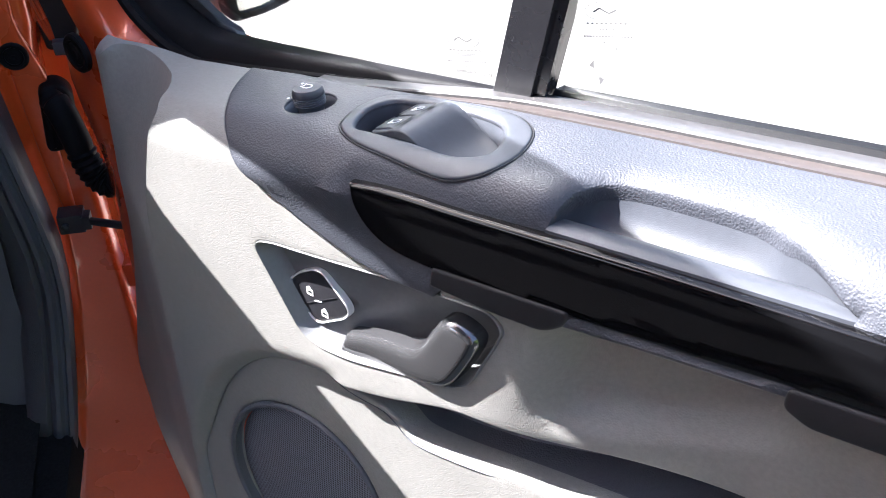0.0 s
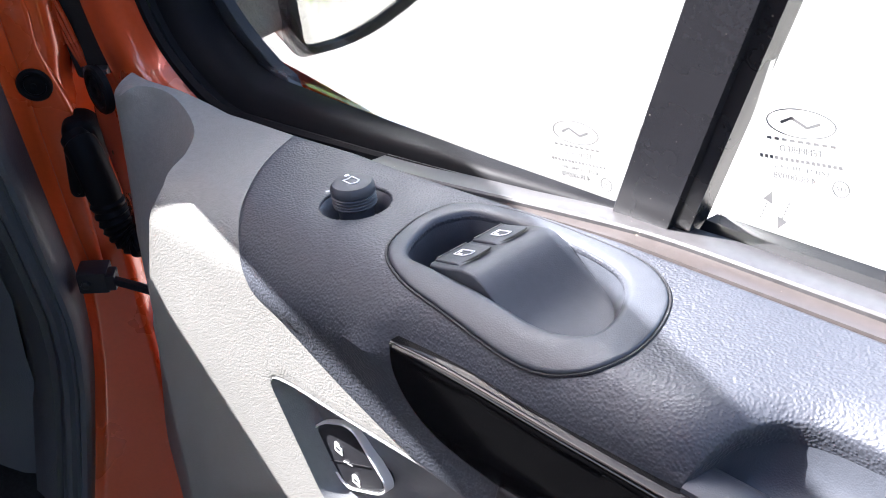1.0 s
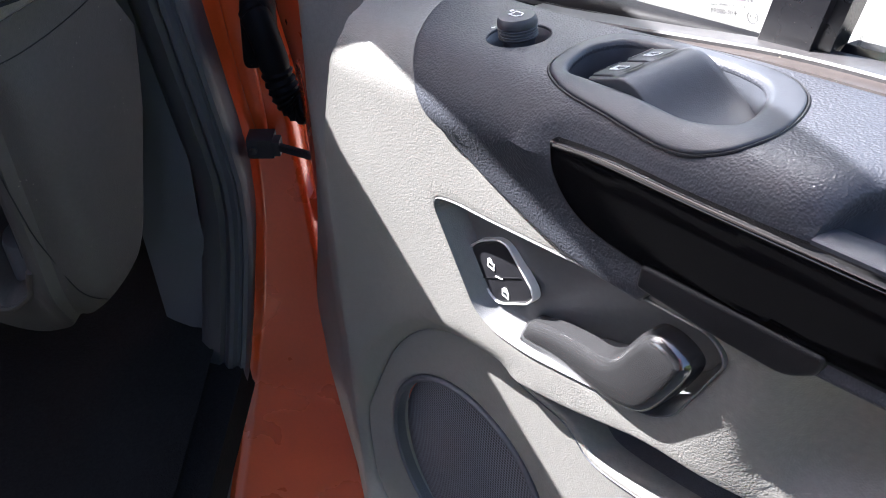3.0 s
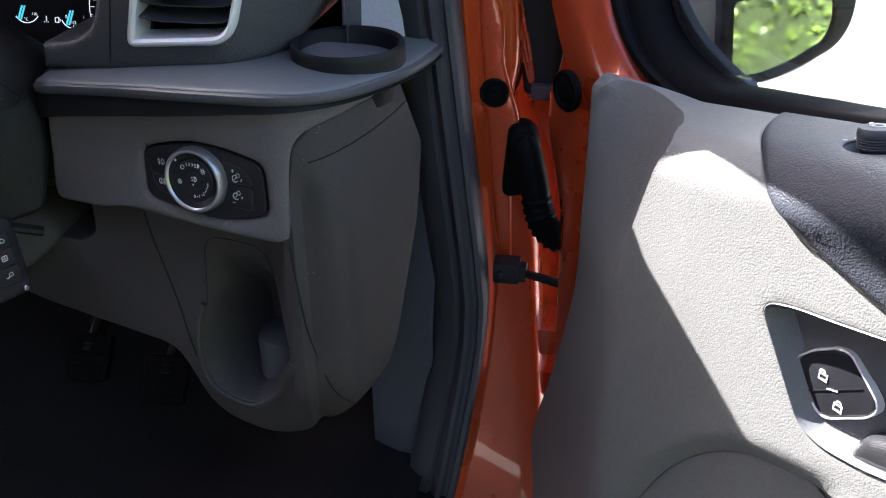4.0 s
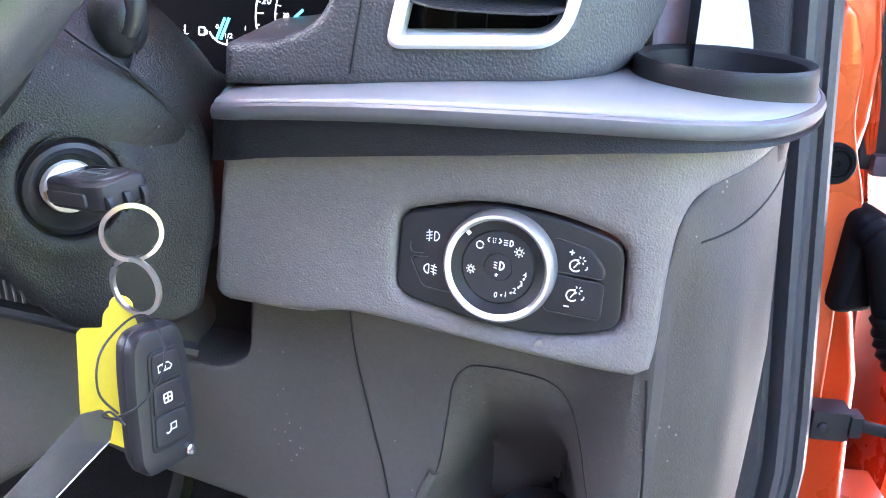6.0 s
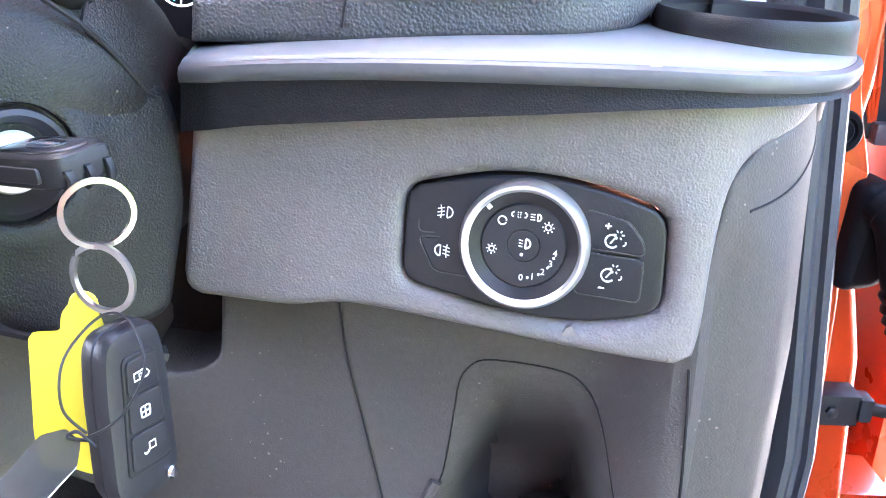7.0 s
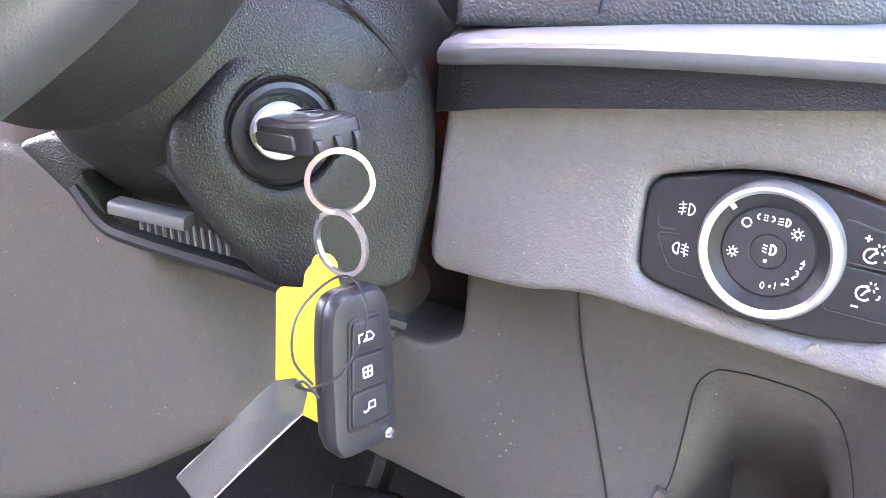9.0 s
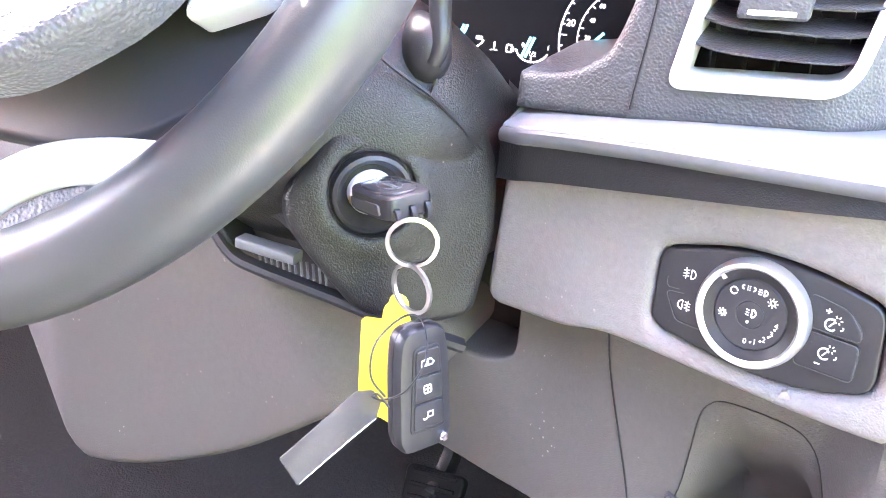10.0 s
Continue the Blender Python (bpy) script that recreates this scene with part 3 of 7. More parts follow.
# block under the strip
bm = bmesh.new()
BLOCK = rounded([(0.448, 1.163), (0.50, 1.166), (0.538, 1.171), (0.553, 1.184), (0.554, 1.196), (0.45, 1.180)], [0.004, 0.01, 0.008, 0.006, 0.004, 0.004], 4)
plate(bm, BLOCK, -0.004, 0.006, 0.003, lambda a, b, h: duv(a, b, door_face(a) + h))
part("handle_bracket", bm, M_BLACK, door, "black bracket under the decor strip")
bm = bmesh.new()
BLOCK2 = rounded([(0.684, 1.200), (0.70, 1.194), (0.95, 1.232), (0.95, 1.255), (0.684, 1.215)], 0.005, 4)
plate(bm, BLOCK2, -0.004, 0.006, 0.003, lambda a, b, h: duv(a, b, door_face(a) + h))
part("handle_bracket", bm, M_BLACK, door, "black bracket under the decor strip")
# handle recess
bm = bmesh.new()
nr = outward(RECESS)


def recess_depth(p):
    t = smooth(np.array([(p.x - 0.33) / 0.09]))[0]
    return 0.0165 + 0.0235 * t


rows = []
for i, d in ((-0.0005, 0.0), (0.0015, 0.25), (0.004, 0.7), (0.009, 1.0)):
    rows.append([trim(*(p - n * i), 0.001 - (recess_depth(p) if d else 0) * d) for p, n in zip(RECESS, nr)])
vs = loft(bm, rows, closed=True)
fill(bm, vs[-1])
part("handle_recess", bm, M_RECESS, door, "satin grey recess of the inner door handle")
bm = bmesh.new()
ring_band(bm, [p + n * 0.0014 for p, n in zip(RECESS, nr)], 0.0012, -0.003, 0.0010, trim, 0.0005)
part("recess_rim", bm, M_RECESS_RIM, door, "thin satin rim of the handle recess")
# inner door handle
HANDLE_UV = spline([(0.347, 1.040), (0.353, 1.056), (0.366, 1.064), (0.404, 1.080), (0.424, 1.088), (0.438, 1.102), (0.448, 1.120), (0.458, 1.136), (0.470, 1.141), (0.484, 1.138), (0.489, 1.129), (0.481, 1.106), (0.467, 1.080), (0.450, 1.068), (0.424, 1.058), (0.385, 1.045), (0.362, 1.037)], 5, True)
bm = bmesh.new()


def handle_put(a, b, h):
    return duv(a, b, door_face(a) - 0.014 + h + 0.012 * float(smooth(np.array([(a - 0.37) / 0.1]))[0]))


plate(bm, HANDLE_UV, -0.006, 0.010, 0.008, handle_put)
part("door_handle", bm, M_HANDLE, door, "dark silver inner door handle")
# lock buttons
LOCK = rounded([(0.293, 1.081), (0.303, 1.0915), (0.320, 1.103), (0.329, 1.1045), (0.353, 1.083), (0.3545, 1.077), (0.349, 1.069), (0.3225, 1.0505), (0.315, 1.0505), (0.293, 1.074)], 0.004, 4)


def lock_put(a, b, h):
    return duv(a, b, door_face(a) - 0.0155 + h)


bm = bmesh.new()
plate(bm, LOCK, -0.004, 0.004, 0.002, lock_put)
lock = part("lock_switch", bm, M_BUTTON, door, "black rocker of the door lock")
bm = bmesh.new()
ring_band(bm, [p + n * 0.0016 for p, n in zip(LOCK, outward(LOCK))], 0.0015, -0.002, 0.0046, lock_put)
part("lock_rim", bm, M_SATIN, lock, "chrome rim of the lock rocker")
# speaker
SPK = ellipse(*SPEAKER_C, 0.124, 0.099, 56, radians(60))
SPK_S = [on_face(*p) for p in SPK]
bm = bmesh.new()
field(bm, [p + n * 0.001 for p, n in zip(BOWL, outward(BOWL))], [SPK_S], 0.010, lambda a, b, h: trim(a, b, h - 0.013), lip=0.003, depth=0.02, hole_lip=0.006, hole_depth=0.010)
part("pocket_front", bm, M_TRIM, door, "pale grey pocket front round the speaker")
bm = bmesh.new()
ring_band(bm, [p + n * 0.001 for p, n in zip(SPK, outward(SPK))], 0.006, -0.012, -0.001, lambda a, b, h: duv(a, b, door_face(a) - 0.010 + h), 0.002)
speaker = part("speaker_ring", bm, M_SPEAKER, door, "raised rim of the speaker grille")
bm = bmesh.new()
inner = [p - n * 0.005 for p, n in zip(SPK, outward(SPK))]
c0 = Vector(SPEAKER_C)
rows = []
for k in range(9):
    f = 1 - k / 8 * 0.999
    rows.append([duv(*(c0 + (p - c0) * f), door_face(0.28) - 0.020 + 0.006 * (1 - f * f)) for p in inner])
loft(bm, rows, closed=True)
part("speaker_grille", bm, M_MESH, door, "round dark perforated speaker grille")
# pocket lining
bm = bmesh.new()
np_ = outward(POCKET)
vs = loft(bm, [[trim(*(p - n * i), -d - float(set_back(np.array([p.x]))[0]) * 0.8) for p, n in zip(POCKET, np_)] for i, d in ((-0.004, 0.012), (-0.002, 0.03), (0.002, 0.055), (0.008, 0.06))], closed=True)
fill(bm, vs[-1])
part("door_pocket", bm, M_SPEAKER, door, "dark lining of the door pocket")
# sheet metal inner frame of the door
bm = bmesh.new()
prof = spline([(0.10, -0.030), (0.03, -0.030), (-0.02, -0.028), (-0.055, -0.024), (-0.094, -0.028), (-0.104, -0.042), (-0.104, -0.075), (-0.102, -0.14), (-0.096, -0.165), (-0.05, -0.175), (0.2, -0.180), (0.99, -0.18)], 4)
rows = []
for i in range(25):
    v = 0.42 + 0.72 * i / 24
    bow = 0.02 * math.sin(max(0.0, (v - 0.42)) * 9.0) * (1 if v < 0.8 else 0.2)
    back = float(np.interp(v, [0.95, 1.03, 1.10], [0.036, 0.032, 0.0]))
    rows.append([duv(u + bow * (1 if u < 0 else 0) + back * min(1.0, max(0.0, -u / 0.09)), v, w) for u, w in prof])
loft(bm, rows)
part("door_shell", bm, M_ORANGE, door, "orange painted door sheet metal")
# window rubber and frame
GL = [(0.055, 1.78), (-0.020, 1.52), (-0.051, 1.38), (-0.056, 1.30), (-0.044, 1.252), (-0.020, 1.213), (0.014, 1.191), (0.062, 1.180), (0.116, 1.188), (0.227, 1.209), (0.403, 1.240), (0.97, 1.337)]
bm = bmesh.new()
RUN = spline(GL[:10] + [(0.30, 1.2215), (0.36, 1.2315), (0.415, 1.2405)], 6)
path = [duv(u, v, float(np.interp(u, [0.22, 0.30, 0.415], [-0.094, -0.098, -0.106])) if v < 1.3 else -0.094) for u, v in RUN]
sweep(bm, path, [(-0.004, -0.020), (0.006, -0.019), (0.012, 0.002), (0.018, 0.014), (0.020, 0.036), (0.014, 0.041), (0.008, 0.040), (0.005, 0.035), (0.011, 0.030), (0.011, 0.024), (0.003, 0.019), (-0.002, 0.013), (-0.005, 0.004)], up=(0, -1, 0), scale=[float(np.interp(u, [0.08, 0.22, 0.30, 0.36, 0.415], [0.86, 0.56, 0.38, 0.26, 0.14])) if v < 1.3 else 0.86 for u, v in RUN])
part("window_rubber", bm, M_RUBBER, door, "black rubber window channel")
bm = bmesh.new()
path = [duv(u, door_top(u) + 0.0015, -0.1085) for u in (0.442, 0.60, 0.78, 0.97)]
sweep(bm, path, [(-0.005, -0.014), (0.001, -0.014), (0.004, -0.004), (0.004, 0.000), (-0.002, 0.002), (-0.006, -0.004)], up=(0, -1, 0))
part("sill_strip", bm, M_RUBBER, door, "black wiper strip along the rear glass")
bm = bmesh.new()
sec = [(0.010, -0.030), (0.012, -0.030), (0.013, -0.01), (0.016, 0.012), (0.028, 0.030), (0.042, 0.046), (0.062, 0.052), (0.085, 0.050), (0.095, 0.034), (0.095, -0.03), (0.08, -0.035)]
path = [duv(u, v, -0.094) for u, v in spline(GL[:8], 6)]
tail = [1.0] * (len(path) - 8) + [1.0, 0.95, 0.9, 0.8, 0.7, 0.6, 0.5, 0.45]
sweep(bm, path, sec, up=(0, -1, 0), scale=tail)
part("window_frame", bm, M_ORANGE, door, "orange painted window frame")
SILL_U = [0.24 + 0.73 * k / 40 for k in range(41)]


def sill_bands(u):
    """Trim edge, groove's outer edge and glass side of the moulding."""
    return sill(u), sill(u) - float(np.interp(u, [0.24, 0.35, 0.45], [0.003, 0.008, 0.014])), float(np.interp(u, [0.24, 0.35, 0.45], [-0.080, -0.093, -0.1085]))


for nm, mat, lab in (("sill_moulding", M_SILL, "shiny grey moulding along the window sill"), ("sill_groove", M_GROOVE, "dark brown groove beside the sill moulding")):
    bm = bmesh.new()
    rows = []
    for u in SILL_U:
        k = 0.25 + 0.75 * ease(u, 0.24, 0.44)
        top = door_top(u) + 0.0055 * k - 0.003 * (1 - k)
        a, b, c = sill_bands(u)
        if nm == "sill_moulding":
            sec = [(c, -0.012), (c, -0.001), (c + 0.0012, 0.0), (b + 0.0012, 0.0008), (b + 0.0022, -0.0004), (b + 0.0024, -0.012)]
        else:
            sec = [(b, -0.012), (b, -0.0022), (b + (a - b) * 0.5, -0.0028), (a - 0.0005, -0.0016), (a + 0.002, -0.012)]
        rows.append([duv(u, top + z, w) for w, z in sec])
    loft(bm, rows)
    part(nm, bm, mat, door, lab)
# corner piece in the glass run
bm = bmesh.new()
CP = spline([(-0.075, 1.36), (-0.072, 1.29), (-0.062, 1.24), (-0.032, 1.202), (0.01, 1.175), (0.055, 1.160)], 4) + [Vector((0.088, 1.160)), Vector((0.089, 1.172)), Vector((0.078, 1.186))] + spline([(0.062, 1.188), (0.022, 1.204), (-0.012, 1.228), (-0.040, 1.268), (-0.050, 1.36)], 4)
plate(bm, CP, -0.122, -0.1125, 0.002, lambda a, b, h: duv(a, b, h))
part("glass_guide", bm, M_SEAL, door, "dark corner guide of the door glass")
# glass, divider
for name, u0, u1 in (("front_pane", -0.06, 0.418), ("rear_pane", 0.448, 0.97)):
    bm = bmesh.new()
    sh = 0.045
    pts = [(u0, door_top(u0) - 0.01), (u1, door_top(u1) - 0.01), (u1 + sh, 1.78), (u0 + (0.10 if u0 < 0.2 else sh), 1.78)]
    ring = [Vector(p) for p in pts]
    loft(bm, [[duv(*p, -0.108) for p in ring], [duv(*p, -0.112) for p in ring]], closed=True, caps=True)
    g = part(name, bm, M_GLASS, door, "clear door window glass", smooth=False)
    g.visible_shadow = False
bm = bmesh.new()
v0 = door_top(0.43) - 0.006
sweep(bm, [duv(0.420 + 0.0875 * k, v0 + 0.5 * k, -0.108) for k in (0, 0.5, 1.0)], [(-0.024, -0.006), (0.018, -0.006), (0.018, 0.008), (0.010, 0.008), (0.009, 0.012), (-0.022, 0.012), (-0.024, 0.009)], up=(0, -1, 0))
part("window_divider", bm, M_DIVIDER, door, "black window divider bar")

# mirror adjuster
MC = trim(0.284, on_top(0.284, -0.020)[1], 0.002)
mm = Matrix.Translation(MC) @ pose(0, 0, 0, 0, -9.6, 0)
bm = bmesh.new()
lathe(bm, [(0.0150, -0.012), (0.0165, -0.004), (0.0195, 0.0006), (0.0225, 0.0022), (0.0250, 0.0018), (0.0260, -0.0005), (0.0260, -0.003)], mm, caps=(True, False))
part("adjuster_dish", bm, M_SLATE_SMOOTH, door, "round dish of the mirror adjuster")
bm = bmesh.new()
prof = [(0.0095, -0.012), (0.0100, 0.0005), (0.0118, 0.0015)]
for k in range(4):
    z = 0.0025 + k * 0.0018
    prof += [(0.0123, z), (0.0116, z + 0.0006), (0.0123, z + 0.0013)]
prof += [(0.0124, 0.0105), (0.0121, 0.0130), (0.0108, 0.0146), (0.0070, 0.0152), (0.0, 0.0153)]
lathe(bm, prof, mm)
knob = part("mirror_knob", bm, M_SLATE_SMOOTH, door, "black ribbed mirror adjuster knob")
bm = bmesh.new()
pm = flat(mm @ Matrix.Translation((0, 0, 0.0154)))
stroke(bm, [(-0.004, -0.003), (0.003, -0.003), (0.0045, 0.0), (0.003, 0.003), (-0.004, 0.003), (-0.003, 0.0)], 0.0007, pm, closed=True)
stroke(bm, arc(-0.007, 0.002, 0.001, 0, 330), 0.0008, pm)
part("knob_marking", bm, M_WHITE, knob)
bm = bmesh.new()
pm = flat(mm @ Matrix.Translation((0, 0, 0.0024)))
stroke(bm, [(-0.0215, 0.006), (-0.0215, 0.011)], 0.0015, pm)
stroke(bm, [(-0.0235, -0.003), (-0.022, -0.001)], 0.0018, pm)
part("dish_marking", bm, M_WHITE, door)
# window switches
bm = bmesh.new()
field(bm, BEZEL, [BEZEL_IN], 0.005, lambda u, s, h: trim(u, s, h + 0.0062), lip=0.0018, depth=0.012, hole_lip=0.004, hole_depth=0.012)
bez = part("switch_bezel", bm, M_SLATE_SMOOTH, door, "slate satin bezel round the window switches")
bm = bmesh.new()
loop = dense(BEZEL_IN, 0.004)
nb = outward(loop)


def well(p):
    t = float(smooth(np.array([(p.x - 0.385) / 0.05]))[0])
    return 0.026 - 0.008 * t


vs = loft(bm, [[trim(*(p - n * i), h if h > 0 else -well(p) * k) for p, n in zip(loop, nb)] for i, h, k in ((-0.001, 0.003, 0), (0.0005, 0.0005, 0), (0.002, -1, 0.5), (0.004, -1, 0.85), (0.007, -1, 1.0))], closed=True)
fill(bm, vs[-1])
part("switch_well", bm, M_SLATE_SMOOTH, bez, "hollow under the window switches")
# the shadow line in the joint round the bezel, drawn as a black ring
bm = bmesh.new()
ring = dense(BEZEL, 0.004)
sweep(bm, [trim(*(p + n * 0.0007), 0.0046) for p, n in zip(ring, outward(ring))], circle(0.0008, 6), closed=True)
part("bezel_joint_shadow", bm, M_BLACK, bez, "black line for the shadowed joint round the bezel")
# the hump that carries both rockers
HUMP = [Vector((0.363, on_top(0.38, -0.052)[1])), Vector((0.363, on_top(0.38, -0.005)[1]))]
HUMP += sorted([p for p in [q - n * 0.0012 for q, n in zip(loop, nb)] if p.x > 0.3655], key=lambda p: math.atan2(p.y - 0.082, p.x - 0.3985), reverse=True)


def hump_high(a, b):
    return np.interp(a, HUMP_U, HUMP_H)


HUMP_U, HUMP_H = [np.array(c) for c in zip(*[tuple(p) for p in spline([(0.3605, 0.0010), (0.3685, 0.0030), (0.3785, 0.0055), (0.3865, 0.0080), (0.3945, 0.0080), (0.4035, 0.0042), (0.4135, -0.0025), (0.4245, -0.0085), (0.4365, -0.012), (0.4505, -0.0135)], 5)])]
bm = bmesh.new()
field(bm, HUMP, [], 0.004, lambda u, s, h: trim(u, s, h + 0.002), lip=0.0012, depth=0.024, relief=hump_high)
part("switch_hump", bm, M_SLATE_SMOOTH, bez, "slate hump with a finger hollow")
for w in (-0.0170, -0.0415):
    bm = bmesh.new()
    ring = rounded([on_top(0.364, w - 0.0105), on_top(0.382, w - 0.0105), on_top(0.385, w), on_top(0.382, w + 0.0105), on_top(0.364, w + 0.0105)], [0.001, 0.001, 0.01, 0.001, 0.001], 4)
    field(bm, ring, [], 0.004, lambda u, s, h: trim(u, s, h + 0.0032), lip=0.0008, depth=0.004, relief=lambda a, b: hump_high(a, b) - 0.0015 * smooth((a - 0.3775) / 0.006))
    rocker = part("window_rocker", bm, M_SLATE_SMOOTH, bez, "slate window rocker with a window sign")
    put = lambda a, b, h: trim(a, on_top(a, b)[1], float(hump_high(np.array([a]), None)[0]) + 0.0034 + h)
    bm = bmesh.new()
    crescent = [(0.381 + 0.0042 * math.cos(k * math.pi / 10), w + 0.0098 * math.sin(k * math.pi / 10)) for k in range(-5, 6)] + [(0.381 + 0.0012 * math.cos(k * math.pi / 10), w + 0.0098 * math.sin(k * math.pi / 10)) for k in range(4, -5, -1)]
    fill(bm, [bm.verts.new(put(a, b, -0.0002)) for a, b in crescent])
    part("rocker_gap", bm, M_CLUSTER, rocker, "dark gap behind the rocker")
    bm = bmesh.new()
    stroke(bm, [(0.3695, w - 0.0025), (0.3695, w + 0.0030), (0.3755, w + 0.0030), (0.378, w + 0.0005), (0.378, w - 0.0025)], 0.0007, put, closed=True)
    stroke(bm, [(0.371, w - 0.0012), (0.371, w + 0.0018), (0.374, w + 0.0018)], 0.0005, put)
    part("window_sign", bm, M_WHITE, rocker)
    bm = bmesh.new()
    stroke(bm, [(0.3647, w - 0.0095), (0.3647, w + 0.0095)], 0.0007, put)
    part("rocker_edge", bm, M_RECESS_RIM, rocker, "paler front edge of the rocker")
# lock signs
bm = bmesh.new()
put = lambda a, b, h: lock_put(a, b, 0.0041 + h)
for cu, cv, shut in ((0.314, 1.0800, 0), (0.329, 1.0645, 1)):
    stroke(bm, [(cu - 0.003, cv - 0.004), (cu + 0.003, cv - 0.004), (cu + 0.003, cv + 0.0005), (cu - 0.003, cv + 0.0005)], 0.0016, put, closed=True)
    stroke(bm, arc(cu - (0 if shut else 0.001), cv + 0.001, 0.0022, 0, 180), 0.0010, put)
stroke(bm, [(0.3185, 1.0715), (0.3265, 1.0745)], 0.0012, put)
part("lock_sign", bm, M_WHITE, lock)
bm = bmesh.new()
stroke(bm, [(0.303, 1.060), (0.343, 1.087)], 0.0007, put)
part("rocker_joint", bm, M_BLACK, lock)
# writing on the glass, seen from behind
for cu, cv in ((0.366, 1.2445), (0.4825, 1.3000)):
    base = Matrix.Translation(duv(cu, cv, -0.1072)) @ pose(0, 0, 0, 90, -15.5, 0)
    bm = bmesh.new()
    put = flat(base)
    stroke(bm, ellipse(0, 0.0215, 0.0155, 0.0062, 32), 0.0005, put, closed=True)
    stroke(bm, [(-0.009, 0.0210), (-0.004, 0.0235), (0.003, 0.0200), (0.009, 0.0225)], 0.0014, put)
    for k in range(9):
        stroke(bm, [(-0.0155 + 0.0036 * k, 0.0135), (-0.0132 + 0.0036 * k, 0.0135)], 0.0012, put)
    for k in range(16):
        stroke(bm, [(-0.0190 + 0.0024 * k, 0.0048), (-0.0173 + 0.0024 * k, 0.0048)], 0.0016, put)
    stroke(bm, arc(0.018, -0.0045, 0.0036, 0, 345, 20), 0.0005, put, closed=True)
    part("glass_marking", bm, M_GREYPRINT, door, "grey maker's mark on the glass")
    letters("glass_writing", "TEMPERED", 0.0042, base @ Matrix.Translation((0, 0.0092, 0)), M_GREYPRINT, door, "grey writing on the glass", True)
    letters("glass_writing", "DOT 511 M401 AS2", 0.0030, base @ Matrix.Translation((0, 0.0008, 0)), M_GREYPRINT, door, "grey writing on the glass", True)
    letters("glass_writing", "E17", 0.0028, base @ Matrix.Translation((0.018, -0.0045, 0)), M_GREYPRINT, door, "grey writing on the glass", True)
    letters("glass_writing", "43R-00098", 0.0045, base @ Matrix.Translation((-0.003, -0.0035, 0)), M_GREYPRINT, door, "grey writing on the glass", True)
bm = bmesh.new()
base = Matrix.Translation(duv(0.4760, 1.2770, -0.1072)) @ pose(0, 0, 0, 90, 8, 0)
put = flat(base)
for x, s in ((-0.0046, 1), (0.0046, -1)):
    for k in range(5):
        stroke(bm, [(x, (0.0015 - k * 0.0020) * s), (x, (0.0005 - k * 0.0020) * s)], 0.0008, put)
    y = 0.0078 * s
    loft(bm, [[put(x - 0.0026, y - 0.006 * s, 0.0), put(x + 0.0026, y - 0.006 * s, 0.0)], [put(x - 0.0001, y, 0.0), put(x + 0.0001, y, 0.0)]])
part("glass_arrows", bm, M_GREYPRINT, door, "pair of arrows printed on the glass")


# ---- dashboard ----
DASH_AT = Vector((-0.4, 0.85, 0.9))
dash = thing("dashboard", "taupe and charcoal van dashboard beside the steering column", "dashboard", pose(*DASH_AT))
PLAN = spline([(-1.62, 0.80), (-0.90, 0.79), (-0.62, 0.775), (-0.50, 0.755), (-0.42, 0.732), (-0.34, 0.712), (-0.275, 0.702), (-0.238, 0.705), (-0.205, 0.725), (-0.178, 0.765), (-0.158, 0.815), (-0.145, 0.880), (-0.140, 0.96)], 10)
ARC = [0.0]
for a_, b_ in zip(PLAN, PLAN[1:]):
    ARC.append(ARC[-1] + (b_ - a_).length)


def plan_at(p):
    """A place on the dash's front line and the outward way there."""
    i = min(max(int(np.searchsorted(ARC, p)) - 1, 0), len(PLAN) - 2)
    t = (p - ARC[i]) / (ARC[i + 1] - ARC[i])
    q = PLAN[i].lerp(PLAN[i + 1], t)
    d0 = PLAN[min(i + 1, len(PLAN) - 1)] - PLAN[max(i - 1, 0)]
    d1 = PLAN[min(i + 2, len(PLAN) - 1)] - PLAN[i]
    d = d0.normalized().lerp(d1.normalized(), t).normalized()
    return q, Vector((d.y, -d.x))


def P0(x):
    """The run along the front line at which it has that x."""
    xs = [q.x for q in PLAN]
    i = min(max(int(np.searchsorted(xs, x)) - 1, 0), len(PLAN) - 2)
    return ARC[i] + (x - xs[i]) / (xs[i + 1] - xs[i]) * (ARC[i + 1] - ARC[i])


def face(p, z, h=0.0):
    q, n = plan_at(p)
    tilt = 0.07 * (1.10 - z) if z > 1.03 else 0.0049
    return Vector((q.x + n.x * (h + tilt), q.y + n.y * (h + tilt), z)) - DASH_AT


SHX = [-0.50 + 0.01 * i for i in range(38)]
SHZ = [float(v) for v in np.interp(SHX, *zip(*[tuple(q) for q in spline([(-0.50, 1.173), (-0.46, 1.180), (-0.40, 1.187), (-0.33, 1.192), (-0.26, 1.1945), (-0.19, 1.192), (-0.13, 1.187)], 8)]))]
LPZ = [float(v) for v in np.interp(SHX, *zip(*[tuple(q) for q in spline([(-0.50, 1.140), (-0.46, 1.150), (-0.40, 1.160), (-0.33, 1.170), (-0.26, 1.1785), (-0.19, 1.180), (-0.13, 1.176)], 8)]))]


def shelf_z(x):
    return float(np.interp(x, SHX, SHZ))


def lip_z(x):
    return float(np.interp(x, SHX, LPZ))


